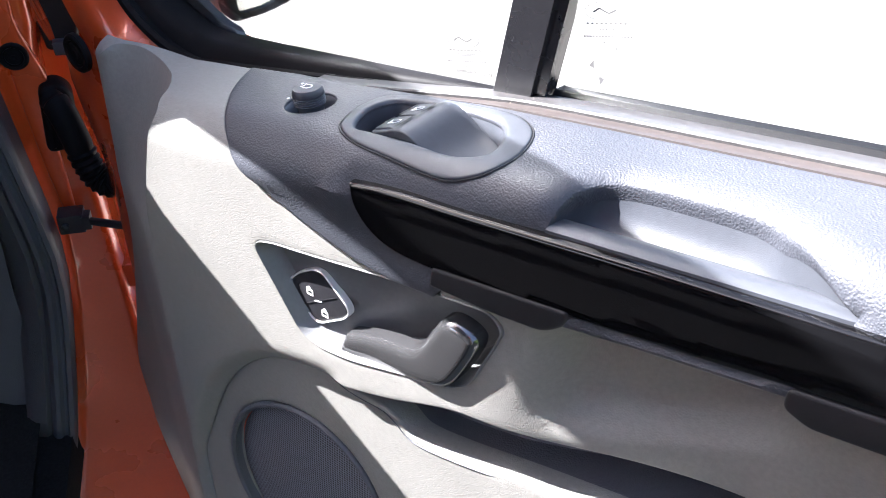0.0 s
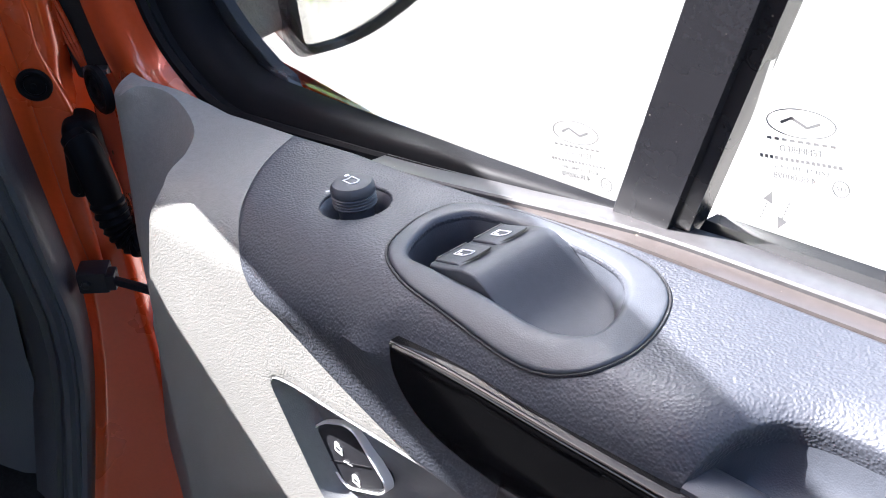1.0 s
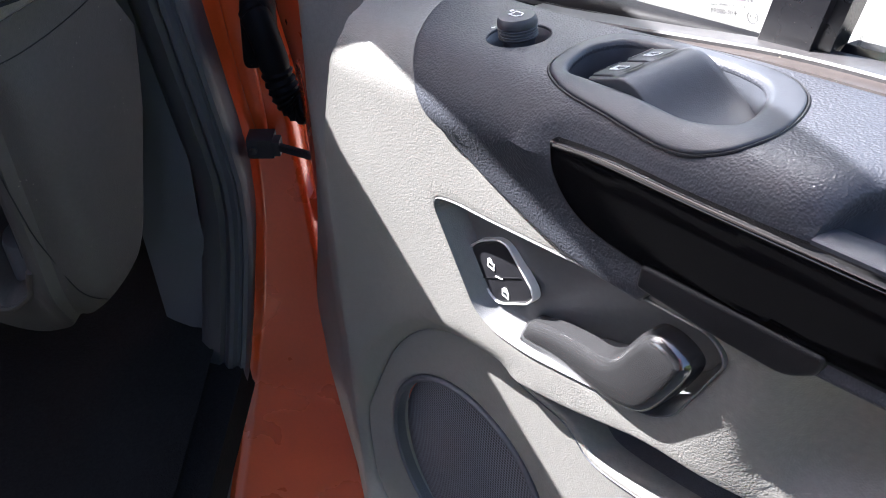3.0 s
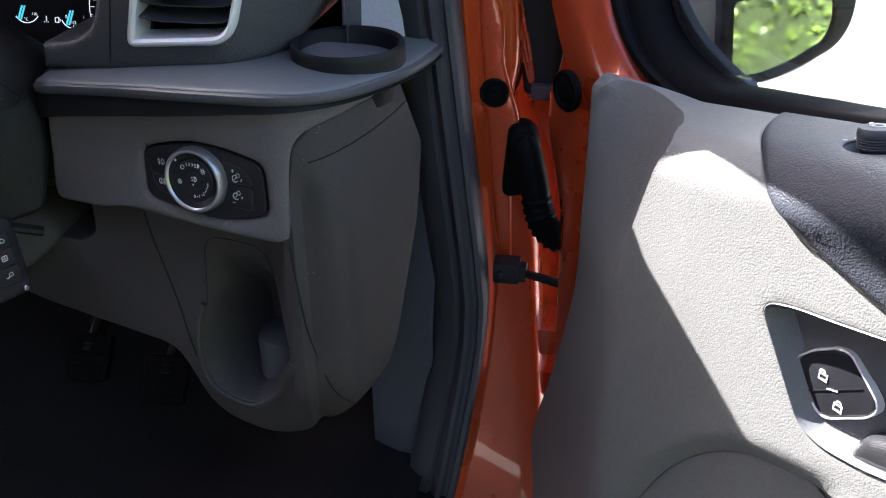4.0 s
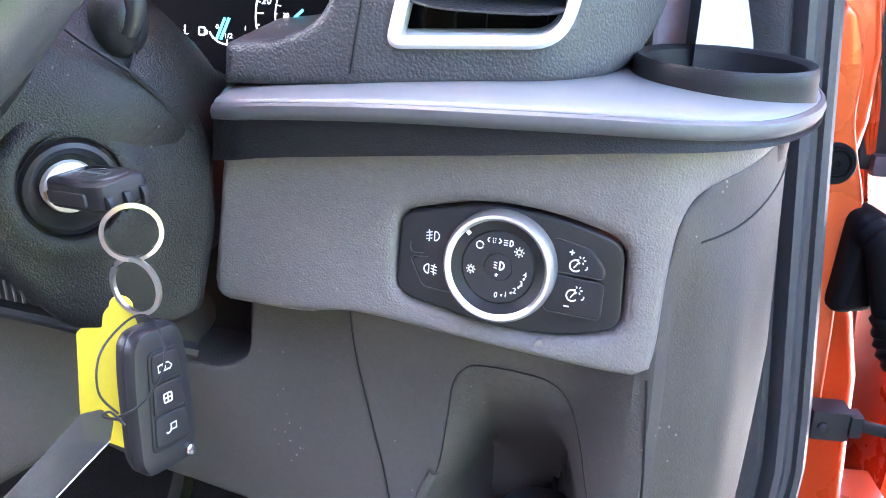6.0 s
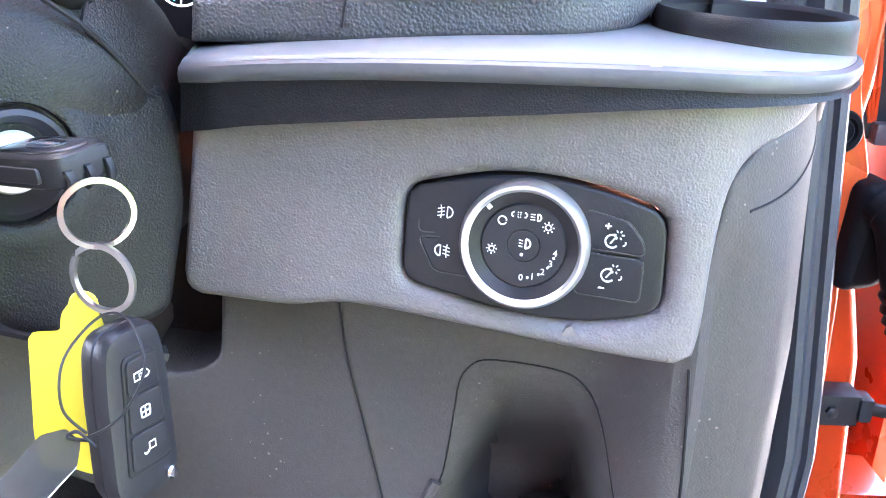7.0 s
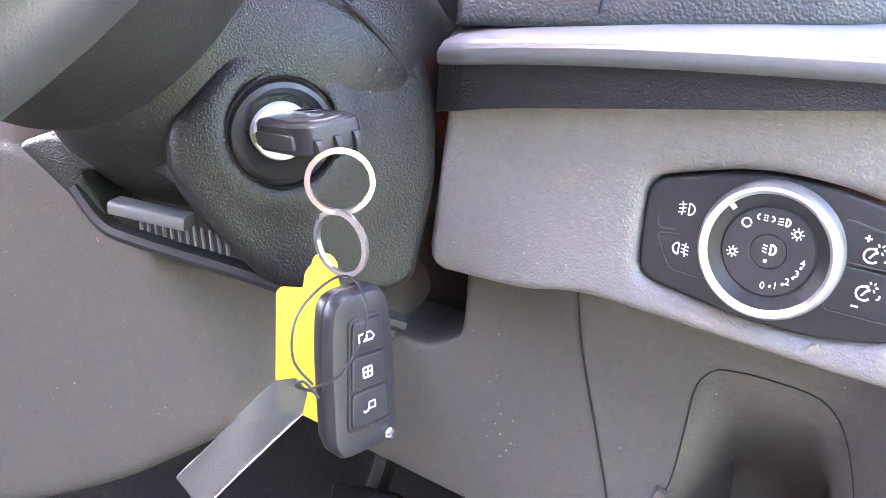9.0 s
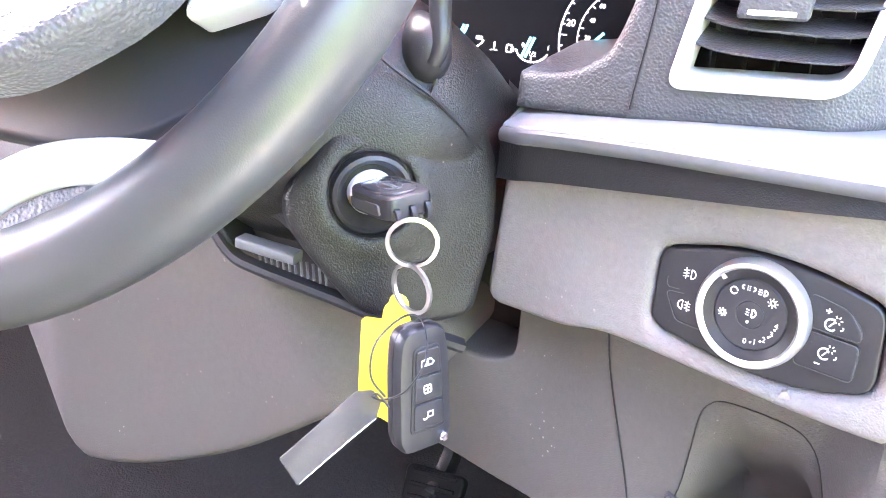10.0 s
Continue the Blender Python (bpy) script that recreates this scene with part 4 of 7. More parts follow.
HL = rounded([(P0(-0.3860), 1.128), (P0(-0.3415), 1.140), (P0(-0.3035), 1.138), (P0(-0.2660), 1.127), (P0(-0.2640), 1.080), (P0(-0.2985), 1.0715), (P0(-0.3335), 1.0725), (P0(-0.3860), 1.082)], [0.009, 0.03, 0.03, 0.011, 0.010, 0.025, 0.025, 0.010], 6)
low_edge = [(P0(-0.497), 1.060), (P0(-0.47), 1.058), (P0(-0.44), 1.060), (P0(-0.41), 1.066), (P0(-0.36), 1.064), (P0(-0.30), 1.059), (P0(-0.256), 1.055)]
FACE = [(P0(a), b) for a, b in ((-0.4915, 1.146), (-0.4935, 1.115), (-0.4955, 1.085), (-0.4965, 1.070), (-0.4955, 1.0635), (-0.4925, 1.0595), (-0.4870, 1.0575))] + spline(low_edge[1:], 4)
FACE += spline([(P0(-0.247), 1.059), (P0(-0.2445), 1.075), (P0(-0.2425), 1.112), (P0(-0.237), 1.142), (P0(-0.222), 1.157), (P0(-0.19), 1.166), (P0(-0.165), 1.172), (P0(-0.148), 1.182)], 5)
FACE += [(P0(x), lip_z(x) + 0.006) for x in (-0.16, -0.20, -0.25, -0.31, -0.37, -0.43, -0.488)]
bm = bmesh.new()
field(bm, FACE, [HL], 0.008, face, lip=0.005, depth=0.045, hole_lip=0.009, hole_depth=0.004)
face_panel = part("face_panel", bm, M_DASH, dash, "taupe grained dash panel beside the column")
for x, z, r in ((-0.3055, 1.0665, 0.0032), (-0.2712, 1.0650, 0.0022), (-0.318, 1.0640, 0.0015)):
    bm = bmesh.new()
    rng_ = random.Random(int(r * 1e5))
    plate(bm, [Vector((P0(x) + r * rng_.uniform(0.8, 1.1) * math.cos(a), z + 1.2 * r * rng_.uniform(0.8, 1.1) * math.sin(a))) for a in (i * math.pi / 7 for i in range(14))], -0.004, 0.0002 - 0.0012 * (1.07 - z) / 0.006, 0.0001, face)
    part("scuff_mark", bm, M_SCUFF, dash, "pale dried scuff on the dash panel")
# lower panel with the open bin
BIN = spline([(P0(-0.363), 0.992), (P0(-0.361), 1.013), (P0(-0.3555), 1.0235), (P0(-0.346), 1.0285), (P0(-0.321), 1.029), (P0(-0.300), 1.0255), (P0(-0.287), 1.0135), (P0(-0.279), 0.996), (P0(-0.2715), 0.968), (P0(-0.260), 0.922), (P0(-0.274), 0.890), (P0(-0.294), 0.865), (P0(-0.322), 0.848), (P0(-0.360), 0.856), (P0(-0.376), 0.885), (P0(-0.376), 0.925), (P0(-0.367), 0.955)], 4, True)


def low_relief(a, b):
    """Set back under the face, flush beside it, swelling out to the lip of the bin."""
    flush = smooth((a - P0(-0.292)) / 0.050)
    up = -0.040 * (1 - flush) - 0.002
    up = up + 0.010 * np.exp(-((a - P0(-0.322)) / 0.075) ** 4) * smooth((0.955 - b) / 0.05) * smooth((b - 0.80) / 0.05) * (1 - 0.6 * flush)
    up = up - 0.05 * smooth((0.90 - b) / 0.12) * flush
    side = smooth((1.13 - b) / 0.04)
    up = up - 0.009 * np.exp(-((a - P0(-0.231)) / 0.011) ** 2) * side + 0.004 * np.exp(-((a - P0(-0.205)) / 0.022) ** 2) * side
    return up


LOW = spline([(P0(-0.64), 0.985), (P0(-0.545), 0.988), (P0(-0.52), 0.988), (P0(-0.502), 0.997), (P0(-0.496), 1.010), (P0(-0.495), 1.065)], 4)
LOW += [(P0(-0.44), 1.070), (P0(-0.36), 1.070), (P0(-0.26), 1.070), (P0(-0.2475), 1.075), (P0(-0.245), 1.112), (P0(-0.239), 1.143), (P0(-0.223), 1.159), (P0(-0.19), 1.168), (P0(-0.160), 1.175)]
LOW += spline([(P0(-0.151), 1.10), (P0(-0.156), 1.04), (P0(-0.163), 0.98), (P0(-0.173), 0.91), (P0(-0.187), 0.872), (P0(-0.205), 0.850), (P0(-0.235), 0.826), (P0(-0.27), 0.810), (P0(-0.315), 0.803), (P0(-0.362), 0.815), (P0(-0.392), 0.852), (P0(-0.42), 0.882), (P0(-0.47), 0.886), (P0(-0.53), 0.892), (P0(-0.585), 0.902), (P0(-0.64), 0.925)], 4)
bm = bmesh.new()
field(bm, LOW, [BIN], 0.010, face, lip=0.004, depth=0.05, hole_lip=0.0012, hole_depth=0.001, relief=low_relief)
part("lower_panel", bm, M_DASH_SHADED, dash, "taupe lower dash panel round an open bin")
bm = bmesh.new()


def bin_relief(a, b):
    """Curves in from the top and drops to a deep well behind the lip."""
    rim = away(BIN, a, b)
    deep = -0.004 - 0.085 * smooth((1.022 - b) / 0.115)
    k = smooth(rim / 0.026)
    return low_relief(a, b) * (1 - k) + (-0.042 + deep) * k - 0.001


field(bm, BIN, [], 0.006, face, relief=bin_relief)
part("bin_lining", bm, M_DASH_SHADED, dash, "smooth taupe hollow of the dash bin")
bm = bmesh.new()
arch = [p for p in BIN if p.y > 0.93]
k = max(range(len(arch)), key=lambda i: (arch[i] - arch[i - 1]).length)
arch = arch[k:] + arch[:k]
sweep(bm, [face(p.x, p.y, float(low_relief(np.array([p.x]), np.array([p.y]))[0]) - 0.0002) for p in arch], circle(0.0005, 6), up=(0, -1, 0))
part("bin_joint", bm, M_BLACK, dash, "fine dark joint over the dash bin")
# raised lip round the lower half of the bin
bm = bmesh.new()
lip_path = spline([(P0(-0.370), 0.950), (P0(-0.378), 0.925), (P0(-0.379), 0.890), (P0(-0.374), 0.864), (P0(-0.360), 0.851), (P0(-0.322), 0.843), (P0(-0.291), 0.862), (P0(-0.271), 0.888), (P0(-0.2555), 0.922)], 6)
sweep(bm, [face(p.x, p.y, float(low_relief(np.array([p.x]), np.array([p.y]))[0]) + 0.001) for p in lip_path], circle(0.0034, 8), up=(0, -1, 0))
part("bin_lip", bm, M_DASH_SHADED, dash, "worn pale lip of the dash bin")
# seams
bm = bmesh.new()


def on_low(p, z, lift=0.0004):
    return face(p, z, float(low_relief(np.array([p]), np.array([z]))[0]) + lift)


def seam(bm, pts, r, put):
    path = [put(*p) for p in spline(pts, 6)]
    sweep(bm, path, circle(r, 6), up=(0, -1, 0))


seam(bm, [(P0(-0.431), 1.058), (P0(-0.424), 1.02), (P0(-0.412), 0.975), (P0(-0.397), 0.92), (P0(-0.387), 0.885)], 0.0007, on_low)
part("cover_joint", bm, M_BLACK, dash, "dark joint of the fuse cover")
bm = bmesh.new()
seam(bm, [(P0(-0.226), 1.128), (P0(-0.20), 1.134), (P0(-0.175), 1.142), (P0(-0.158), 1.150)], 0.0007, lambda p, z: face(p, z, -0.0018))
part("side_joint", bm, M_BLACK, dash, "dark joint across the dash end")
bm = bmesh.new()
seam(bm, [(P0(-0.2475), 1.052), (P0(-0.243), 1.00), (P0(-0.237), 0.95), (P0(-0.222), 0.893), (P0(-0.203), 0.862)], 0.0008, on_low)
part("end_joint", bm, M_BLACK, dash, "dark joint between bin and dash end")
bm = bmesh.new()
ring = rounded([(P0(-0.336), 1.0150), (P0(-0.336), 1.0220), (P0(-0.311), 1.0200), (P0(-0.312), 1.0130)], 0.002, 3)
plate(bm, ring, -0.060, -0.048, 0.001, face)
bm_ = bmesh.new()
lathe(bm_, [(0.031, -0.06), (0.031, -0.010), (0.029, -0.003), (0.024, 0.0), (0.0, 0.001)], Matrix.Translation(Vector((-0.289, 0.785, 0.908)) - DASH_AT), 36, caps=(False, False))
part("bin_stop", bm_, M_SHELF_EDGE, dash, "rounded slate stop in the dash bin")
part("bin_tab", bm, M_DASH_SHADED, dash, "small worn tab at the top of the bin")
# shelf
END = ARC[-1] - 0.02
NS = 90


def shelf_rows(kind):
    rows = []
    for i in range(NS):
        p = P0(-0.495) + (END - P0(-0.495)) * i / (NS - 1)
        q, n = plan_at(p)
        z, lz = shelf_z(q.x), lip_z(q.x)
        o = 0.011 * ease(i, -1.0, 4.0) * (1 - 0.35 * ease(q.y, 0.80, 0.95))
        if kind == 0:
            prof = [(-2.0, z + 0.004), (-1.0, z + 0.0038), (o - 0.016, z + 0.003), (o - 0.007, z + 0.002), (o - 0.0045, z + 0.0008), (o - 0.0040, z - 0.0002)]
        elif kind == 1:
            prof = [(o - 0.0040, z - 0.0006), (o - 0.0034, z - 0.0002), (o - 0.0010, z - 0.0016), (o, z - 0.0045), (o - 0.0008, z - 0.0080), (o - 0.003, z - 0.0098)]
        else:
            prof = [(o - 0.0025, z - 0.0090), (o - 0.0026, z - 0.0110), (o - 0.002, (z + lz) / 2 - 0.005), (o - 0.0005, lz), (-0.03, lz - 0.002)]
        mid = Vector((min(max(q.x, -0.5), -0.245), 0.87))
        rim = Vector((q.x + n.x * (o - 0.016), q.y + n.y * (o - 0.016)))
        row = []
        for a, h in prof:
            g = Vector((q.x + n.x * a, q.y + n.y * a)) if a > -0.5 else rim.lerp(mid, -a / 2)
            row.append(Vector((g.x, g.y, h)) - DASH_AT)
        rows.append(row)
    return rows


for kind, nm, mat, lab in ((0, "dash_shelf", M_SHELF_LIT, "slate grey dash shelf"), (1, "shelf_edge", M_SHELF_EDGE, "padded slate edge of the shelf"), (2, "shelf_lip", M_SHELF_DARK, "dark lip under the shelf edge")):
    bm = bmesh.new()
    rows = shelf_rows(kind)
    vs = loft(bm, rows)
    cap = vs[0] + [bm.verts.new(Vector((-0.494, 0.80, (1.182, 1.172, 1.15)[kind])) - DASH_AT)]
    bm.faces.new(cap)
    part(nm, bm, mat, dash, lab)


# upper pad with the vent
def pad_y(a, b):
    y = 0.760 + 0.10 * (b - 1.19) + 0.2 * max(0.0, -0.42 - a)
    if a > -0.325:
        y += (a + 0.325) ** 2 * 10.0
    return y


def pad_xz(a, b):
    return -0.30 + (a + 0.30) * 0.96, 1.38 - (1.38 - b) * 0.95


def pad_put(a, b, h):
    a, b = pad_xz(a, b)
    return Vector((a, pad_y(a, b) - h, b)) - DASH_AT


VENT = rounded([(-0.405, 1.1995), (-0.303, 1.2055), (-0.266, 1.365), (-0.372, 1.365)], [0.011, 0.020, 0.02, 0.02], 6)
PAD = rounded([(-0.503, 1.170), (-0.40, 1.176), (-0.30, 1.184), (-0.262, 1.190), (-0.238, 1.225), (-0.222, 1.385), (-0.405, 1.385), (-0.4165, 1.30), (-0.4285, 1.253), (-0.4375, 1.225), (-0.4445, 1.212), (-0.466, 1.199), (-0.502, 1.194)], [0.002, 0.01, 0.02, 0.03, 0.04, 0.02, 0.01, 0.03, 0.03, 0.01, 0.01, 0.02, 0.003], 6)
bm = bmesh.new()
field(bm, PAD, [VENT], 0.008, pad_put, lip=0.007, depth=0.16, hole_depth=0.05)
part("upper_pad", bm, M_PAD, dash, "charcoal grained pad round the air vent")
bm = bmesh.new()
seam(bm, [(-0.424, 1.184), (-0.4215, 1.205), (-0.417, 1.24), (-0.413, 1.29)], 0.0008, lambda a, b: pad_put(a, b, 0.0002))
part("pad_joint", bm, M_BLACK, dash, "dark joint in the dash pad")
bm = bmesh.new()
ring_band(bm, dense(VENT, 0.01), 0.0072, -0.03, 0.005, pad_put, 0.0025)
vent = part("vent_frame", bm, M_SATIN, dash, "satin silver air vent frame")
bm = bmesh.new()
box(bm, (-0.41, 0.822, 1.20), (-0.26, 0.835, 1.37), Matrix.Translation(-DASH_AT))
part("vent_back", bm, M_BLACK, vent, "black depth of the vent")
for k in range(11):
    z = 1.2295 + 0.0138 * k
    x0, x1 = -0.398 + (z - 1.2) * 0.20, -0.309 + (z - 1.2) * 0.225
    bm = bmesh.new()
    rows = []
    for i in range(9):
        x = -0.30 + (x0 + (x1 - x0) * i / 8 + 0.30) * 0.96
        bend = 0.0035 * ((i - 4) / 4) ** 4
        y = pad_y(-0.35, z) + 0.004
        rows.append([Vector((x, y, z + bend)) - DASH_AT, Vector((x, y - 0.001, z + 0.0014 + bend)) - DASH_AT, Vector((x, y + 0.024, z + 0.007 + bend)) - DASH_AT, Vector((x, y + 0.024, z + 0.0055 + bend)) - DASH_AT])
    loft(bm, rows, closed=True, caps=True)
    part("vent_slat", bm, M_PAD, vent, "charcoal vent slat" if k == 0 else "")
for k in range(5):
    bm = bmesh.new()
    x = -0.385 + 0.018 * k
    box(bm, (x, 0.798, 1.212), (x + 0.0012, 0.816, 1.36), Matrix.Translation(-DASH_AT))
    part("vent_vane", bm, M_BLACK, vent)
bm = bmesh.new()
TAB = rounded([(-0.372, 1.243), (-0.3335, 1.2445), (-0.332, 1.262), (-0.370, 1.2605)], 0.003, 4)
plate(bm, TAB, -0.006, 0.003, 0.002, pad_put)
tab = part("vent_tab", bm, M_PAD, vent, "charcoal slider tab of the vent")
bm = bmesh.new()
plate(bm, rounded([(-0.366, 1.2455), (-0.340, 1.2465), (-0.340, 1.2495), (-0.366, 1.2485)], 0.001, 3), 0.002, 0.004, 0.0006, pad_put)
part("tab_inlay", bm, M_SATIN, tab, "silver inlay")
# cup holder ring
CUP = Vector((-0.211, 0.802, 1.188))
bm = bmesh.new()
lathe(bm, [(0.054, -0.004), (0.0535, 0.0), (0.0520, 0.004), (0.0515, 0.014), (0.0512, 0.0195), (0.0500, 0.0215), (0.0478, 0.0212), (0.0455, 0.019), (0.0440, 0.008), (0.0415, -0.030), (0.0, -0.032)], Matrix.Translation(CUP - DASH_AT), 64, caps=(False, False))
part("cup_holder", bm, M_BLACK, dash, "round black cup holder ring")
# headlight panel
bm = bmesh.new()
plate(bm, dense([p - n * 0.0006 for p, n in zip(HL, outward(HL))], 0.004), -0.014, -0.0025, 0.0018, face)
hl = part("headlight_panel", bm, M_BUTTON, dash, "black headlight control panel")
kq = Vector((-0.3285, 0.7155, 1.1075)) - DASH_AT
KM = frame_at(kq, (0.975, -0.22, 0.0), (0.02, 0.10, 0.99))
K = flat(KM)
for nm, pts in (("light_button", [(-0.050, 0.0135), (-0.026, 0.0185), (-0.026, 0.001), (-0.0505, -0.001)]), ("light_button", [(-0.0505, -0.003), (-0.026, -0.001), (-0.024, -0.020), (-0.042, -0.019)]), ("dimmer_button", [(0.026, 0.019), (0.046, 0.015), (0.0535, 0.006), (0.0545, 0.000), (0.026, 0.001)]), ("dimmer_button", [(0.026, -0.001), (0.0545, -0.002), (0.0545, -0.022), (0.024, -0.021)])):
    bm = bmesh.new()
    plate(bm, rounded(pts, 0.0035, 4), -0.004, 0.0028 if pts[0][0] < 0 else 0.0020, 0.001, K)
    part(nm, bm, M_BUTTON, hl, "black push button")
    # lighter stroke that paints the lit edge round each button
    bm = bmesh.new()
    stroke(bm, rounded(pts, 0.0035, 4), 0.0005, flat(KM @ Matrix.Translation((0, 0, 0.0024 if pts[0][0] < 0 else 0.0016))), 0.0003, closed=True)
    part("button_edge", bm, M_PAD, hl, "fine lighter line for the lit edge of the button")
bm = bmesh.new()
lathe(bm, [(0.0300, -0.004), (0.0300, 0.007), (0.0294, 0.0105), (0.0280, 0.0125), (0.0264, 0.0125), (0.0250, 0.0110)], KM, 72, caps=(False, False))
part("knob_ring", bm, M_KNOB, hl, "silver ring of the light switch")
bm = bmesh.new()
lathe(bm, [(0.0252, 0.0), (0.0252, 0.0108), (0.0205, 0.0088), (0.0197, 0.0084), (0.0193, 0.0088), (0.0188, 0.0094), (0.0078, 0.0094), (0.0074, 0.0090), (0.0070, 0.0094), (0.0, 0.0097)], KM, 72, caps=(False, False))
knob2 = part("light_knob", bm, M_BUTTON, hl, "black rotary light switch")
bm = bmesh.new()
kt = flat(KM @ Matrix.Translation((0, 0, 0.0094)))
stroke(bm, arc(-0.0105, 0.0108, 0.0019, 0, 340), 0.0006, kt)
for s in (-1, 1):
    stroke(bm, arc(-0.0030 + s * 0.0024, 0.0142, 0.0011, 90 * (1 - s) - 90, 90 * (1 - s) + 90, 6), 0.0006, kt)
    for k in (-1, 0, 1):
        stroke(bm, [(-0.0030 + s * 0.0008, 0.0142 + k * 0.0008), (-0.0030 + s * 0.0003, 0.0142 + k * 0.0013)], 0.0004, kt)
stroke(bm, arc(0.0053, 0.0138, 0.0016, -90, 90, 8), 0.0006, kt)
stroke(bm, [(0.0053, 0.0122), (0.0053, 0.0154)], 0.0006, kt)
for k in (-1, 0, 1):
    stroke(bm, [(0.0020, 0.0138 + k * 0.0012), (0.0042, 0.0138 + k * 0.0012)], 0.0004, kt)
for cx, cy, r in ((0.0105, 0.0098, 0.0013), (-0.0143, -0.0028, 0.0012)):
    stroke(bm, arc(cx, cy, r, 0, 345, 10), 0.0006, kt)
    for k in range(8):
        a = k * math.pi / 4
        stroke(bm, [(cx + math.cos(a) * r * 1.5, cy + math.sin(a) * r * 1.5), (cx + math.cos(a) * r * 2.1, cy + math.sin(a) * r * 2.1)], 0.0005, kt)
stroke(bm, arc(0.0010, 0.0012, 0.0022, -90, 90, 8), 0.0008, kt)
stroke(bm, [(0.0010, -0.0010), (0.0010, 0.0034)], 0.0008, kt)
for k in range(3):
    stroke(bm, [(-0.0022, 0.0028 - k * 0.0014), (-0.0004, 0.0024 - k * 0.0014)], 0.0005, kt)
stroke(bm, arc(-0.0004, -0.0040, 0.0005, 0, 340, 8), 0.0007, kt)
for k in range(4):
    a = radians(-77 + 20.5 * k)
    stroke(bm, arc(0.0148 * math.cos(a), 0.0148 * math.sin(a), 0.0004, 0, 340, 6), 0.0005, kt)
part("knob_marking", bm, M_WHITE, knob2, "white printed light signs")
for k, ch in enumerate("01234"):
    a = radians(-89 + 20.5 * k)
    letters("knob_number", ch, 0.0042, KM @ Matrix.Translation((0.0148 * math.cos(a), 0.0148 * math.sin(a), 0.0097)), M_WHITE, knob2)
bm = bmesh.new()
kt2 = flat(KM @ Matrix.Translation((0, 0, 0.0102)))
stroke(bm, [(-0.0160, 0.0158), (-0.0185, 0.0183)], 0.0022, kt2)
part("knob_pointer", bm, M_SATIN, knob2, "pale pointer mark")
kt = flat(KM @ Matrix.Translation((0, 0, 0.0029)))
for cy, s in ((0.0100, 1), (-0.0085, -1)):
    bm = bmesh.new()
    kt = flat(KM @ Matrix.Translation((-0.0382 * (1 - s), 0, 0.0029)) @ Matrix.Diagonal((s, 1, 1, 1)))
    stroke(bm, arc(-0.0372, cy, 0.0026, -90, 90, 8), 0.0007, kt)
    stroke(bm, [(-0.0372, cy - 0.0026), (-0.0372, cy + 0.0026)], 0.0006, kt)
    for k in (-1, 0, 1):
        stroke(bm, [(-0.0418, cy + k * 0.0017 - 0.0004), (-0.0384, cy + k * 0.0017 + 0.0004)], 0.0005, kt)
    stroke(bm, [(-0.0402, cy - 0.0032), (-0.0398, cy), (-0.0404, cy + 0.0032)], 0.0005, kt)
    part("button_sign", bm, M_WHITE, hl, "white fog lamp sign")
kt = flat(KM @ Matrix.Translation((0, 0, 0.0029)))
for cy in (0.0065, -0.0095):
    bm = bmesh.new()
    stroke(bm, arc(0.0390, cy - 0.0008, 0.0030, 60, 320, 10), 0.0008, kt)
    stroke(bm, [(0.0382, cy - 0.0020), (0.0408, cy + 0.0016)], 0.0007, kt)
    for k in range(6):
        a = k * math.pi / 3
        stroke(bm, [(0.0418 + math.cos(a) * 0.0012, cy + 0.0024 + math.sin(a) * 0.0012), (0.0418 + math.cos(a) * 0.0024, cy + 0.0024 + math.sin(a) * 0.0024)], 0.0006, kt)
    stroke(bm, arc(0.0440, cy - 0.0012, 0.0012, -90, 40, 5), 0.0006, kt)
    if cy > 0:
        stroke(bm, [(0.0352, 0.0125), (0.0380, 0.0125)], 0.0007, kt)
        stroke(bm, [(0.0366, 0.0111), (0.0366, 0.0139)], 0.0007, kt)
    else:
        stroke(bm, [(0.0352, -0.0165), (0.0380, -0.0165)], 0.0007, kt)
    part("button_sign", bm, M_WHITE, hl, "white dimmer sign")

# ---- instrument cluster ----
CL = frame_at(Vector((-0.545, 0.90, 1.215)), (1, 0, 0), (0, 0.30, 0.95))
cluster = thing("instrument_cluster", "black instrument cluster with lit cyan needles", "instrument cluster", CL)
I4 = flat(Matrix())
bm = bmesh.new()
plate(bm, rounded([(-0.19, -0.055), (0.13, -0.055), (0.13, 0.11), (-0.19, 0.11)], 0.02, 5), -0.01, 0.0, 0.002, I4)
part("cluster_face", bm, M_CLUSTER, cluster, "black cluster face")
bm = bmesh.new()
SC = (0.086, -0.008)
stroke(bm, arc(*SC, 0.0495, 60, 214, 30), 0.0010, I4)
stroke(bm, arc(*SC, 0.036, 60, 212, 24), 0.0006, I4)
for k in range(17):
    a = radians(60 + 150 * k / 16)
    r0 = 0.0440 if k % 4 == 1 else 0.0470
    stroke(bm, [(SC[0] + r0 * math.cos(a), SC[1] + r0 * math.sin(a)), (SC[0] + 0.0495 * math.cos(a), SC[1] + 0.0495 * math.sin(a))], 0.0007, I4)
    r0 = 0.0325 if k % 3 == 0 else 0.0345
    stroke(bm, [(SC[0] + r0 * math.cos(a), SC[1] + r0 * math.sin(a)), (SC[0] + 0.036 * math.cos(a), SC[1] + 0.036 * math.sin(a))], 0.0005, I4)
stroke(bm, arc(0.018, -0.018, 0.014, 205, 330, 12), 0.0011, I4)
stroke(bm, [(0.018, -0.032), (0.018, -0.0285)], 0.0007, I4)
stroke(bm, arc(-0.034, -0.013, 0.015, 215, 330, 12), 0.0011, I4)
TC = (-0.100, -0.008)
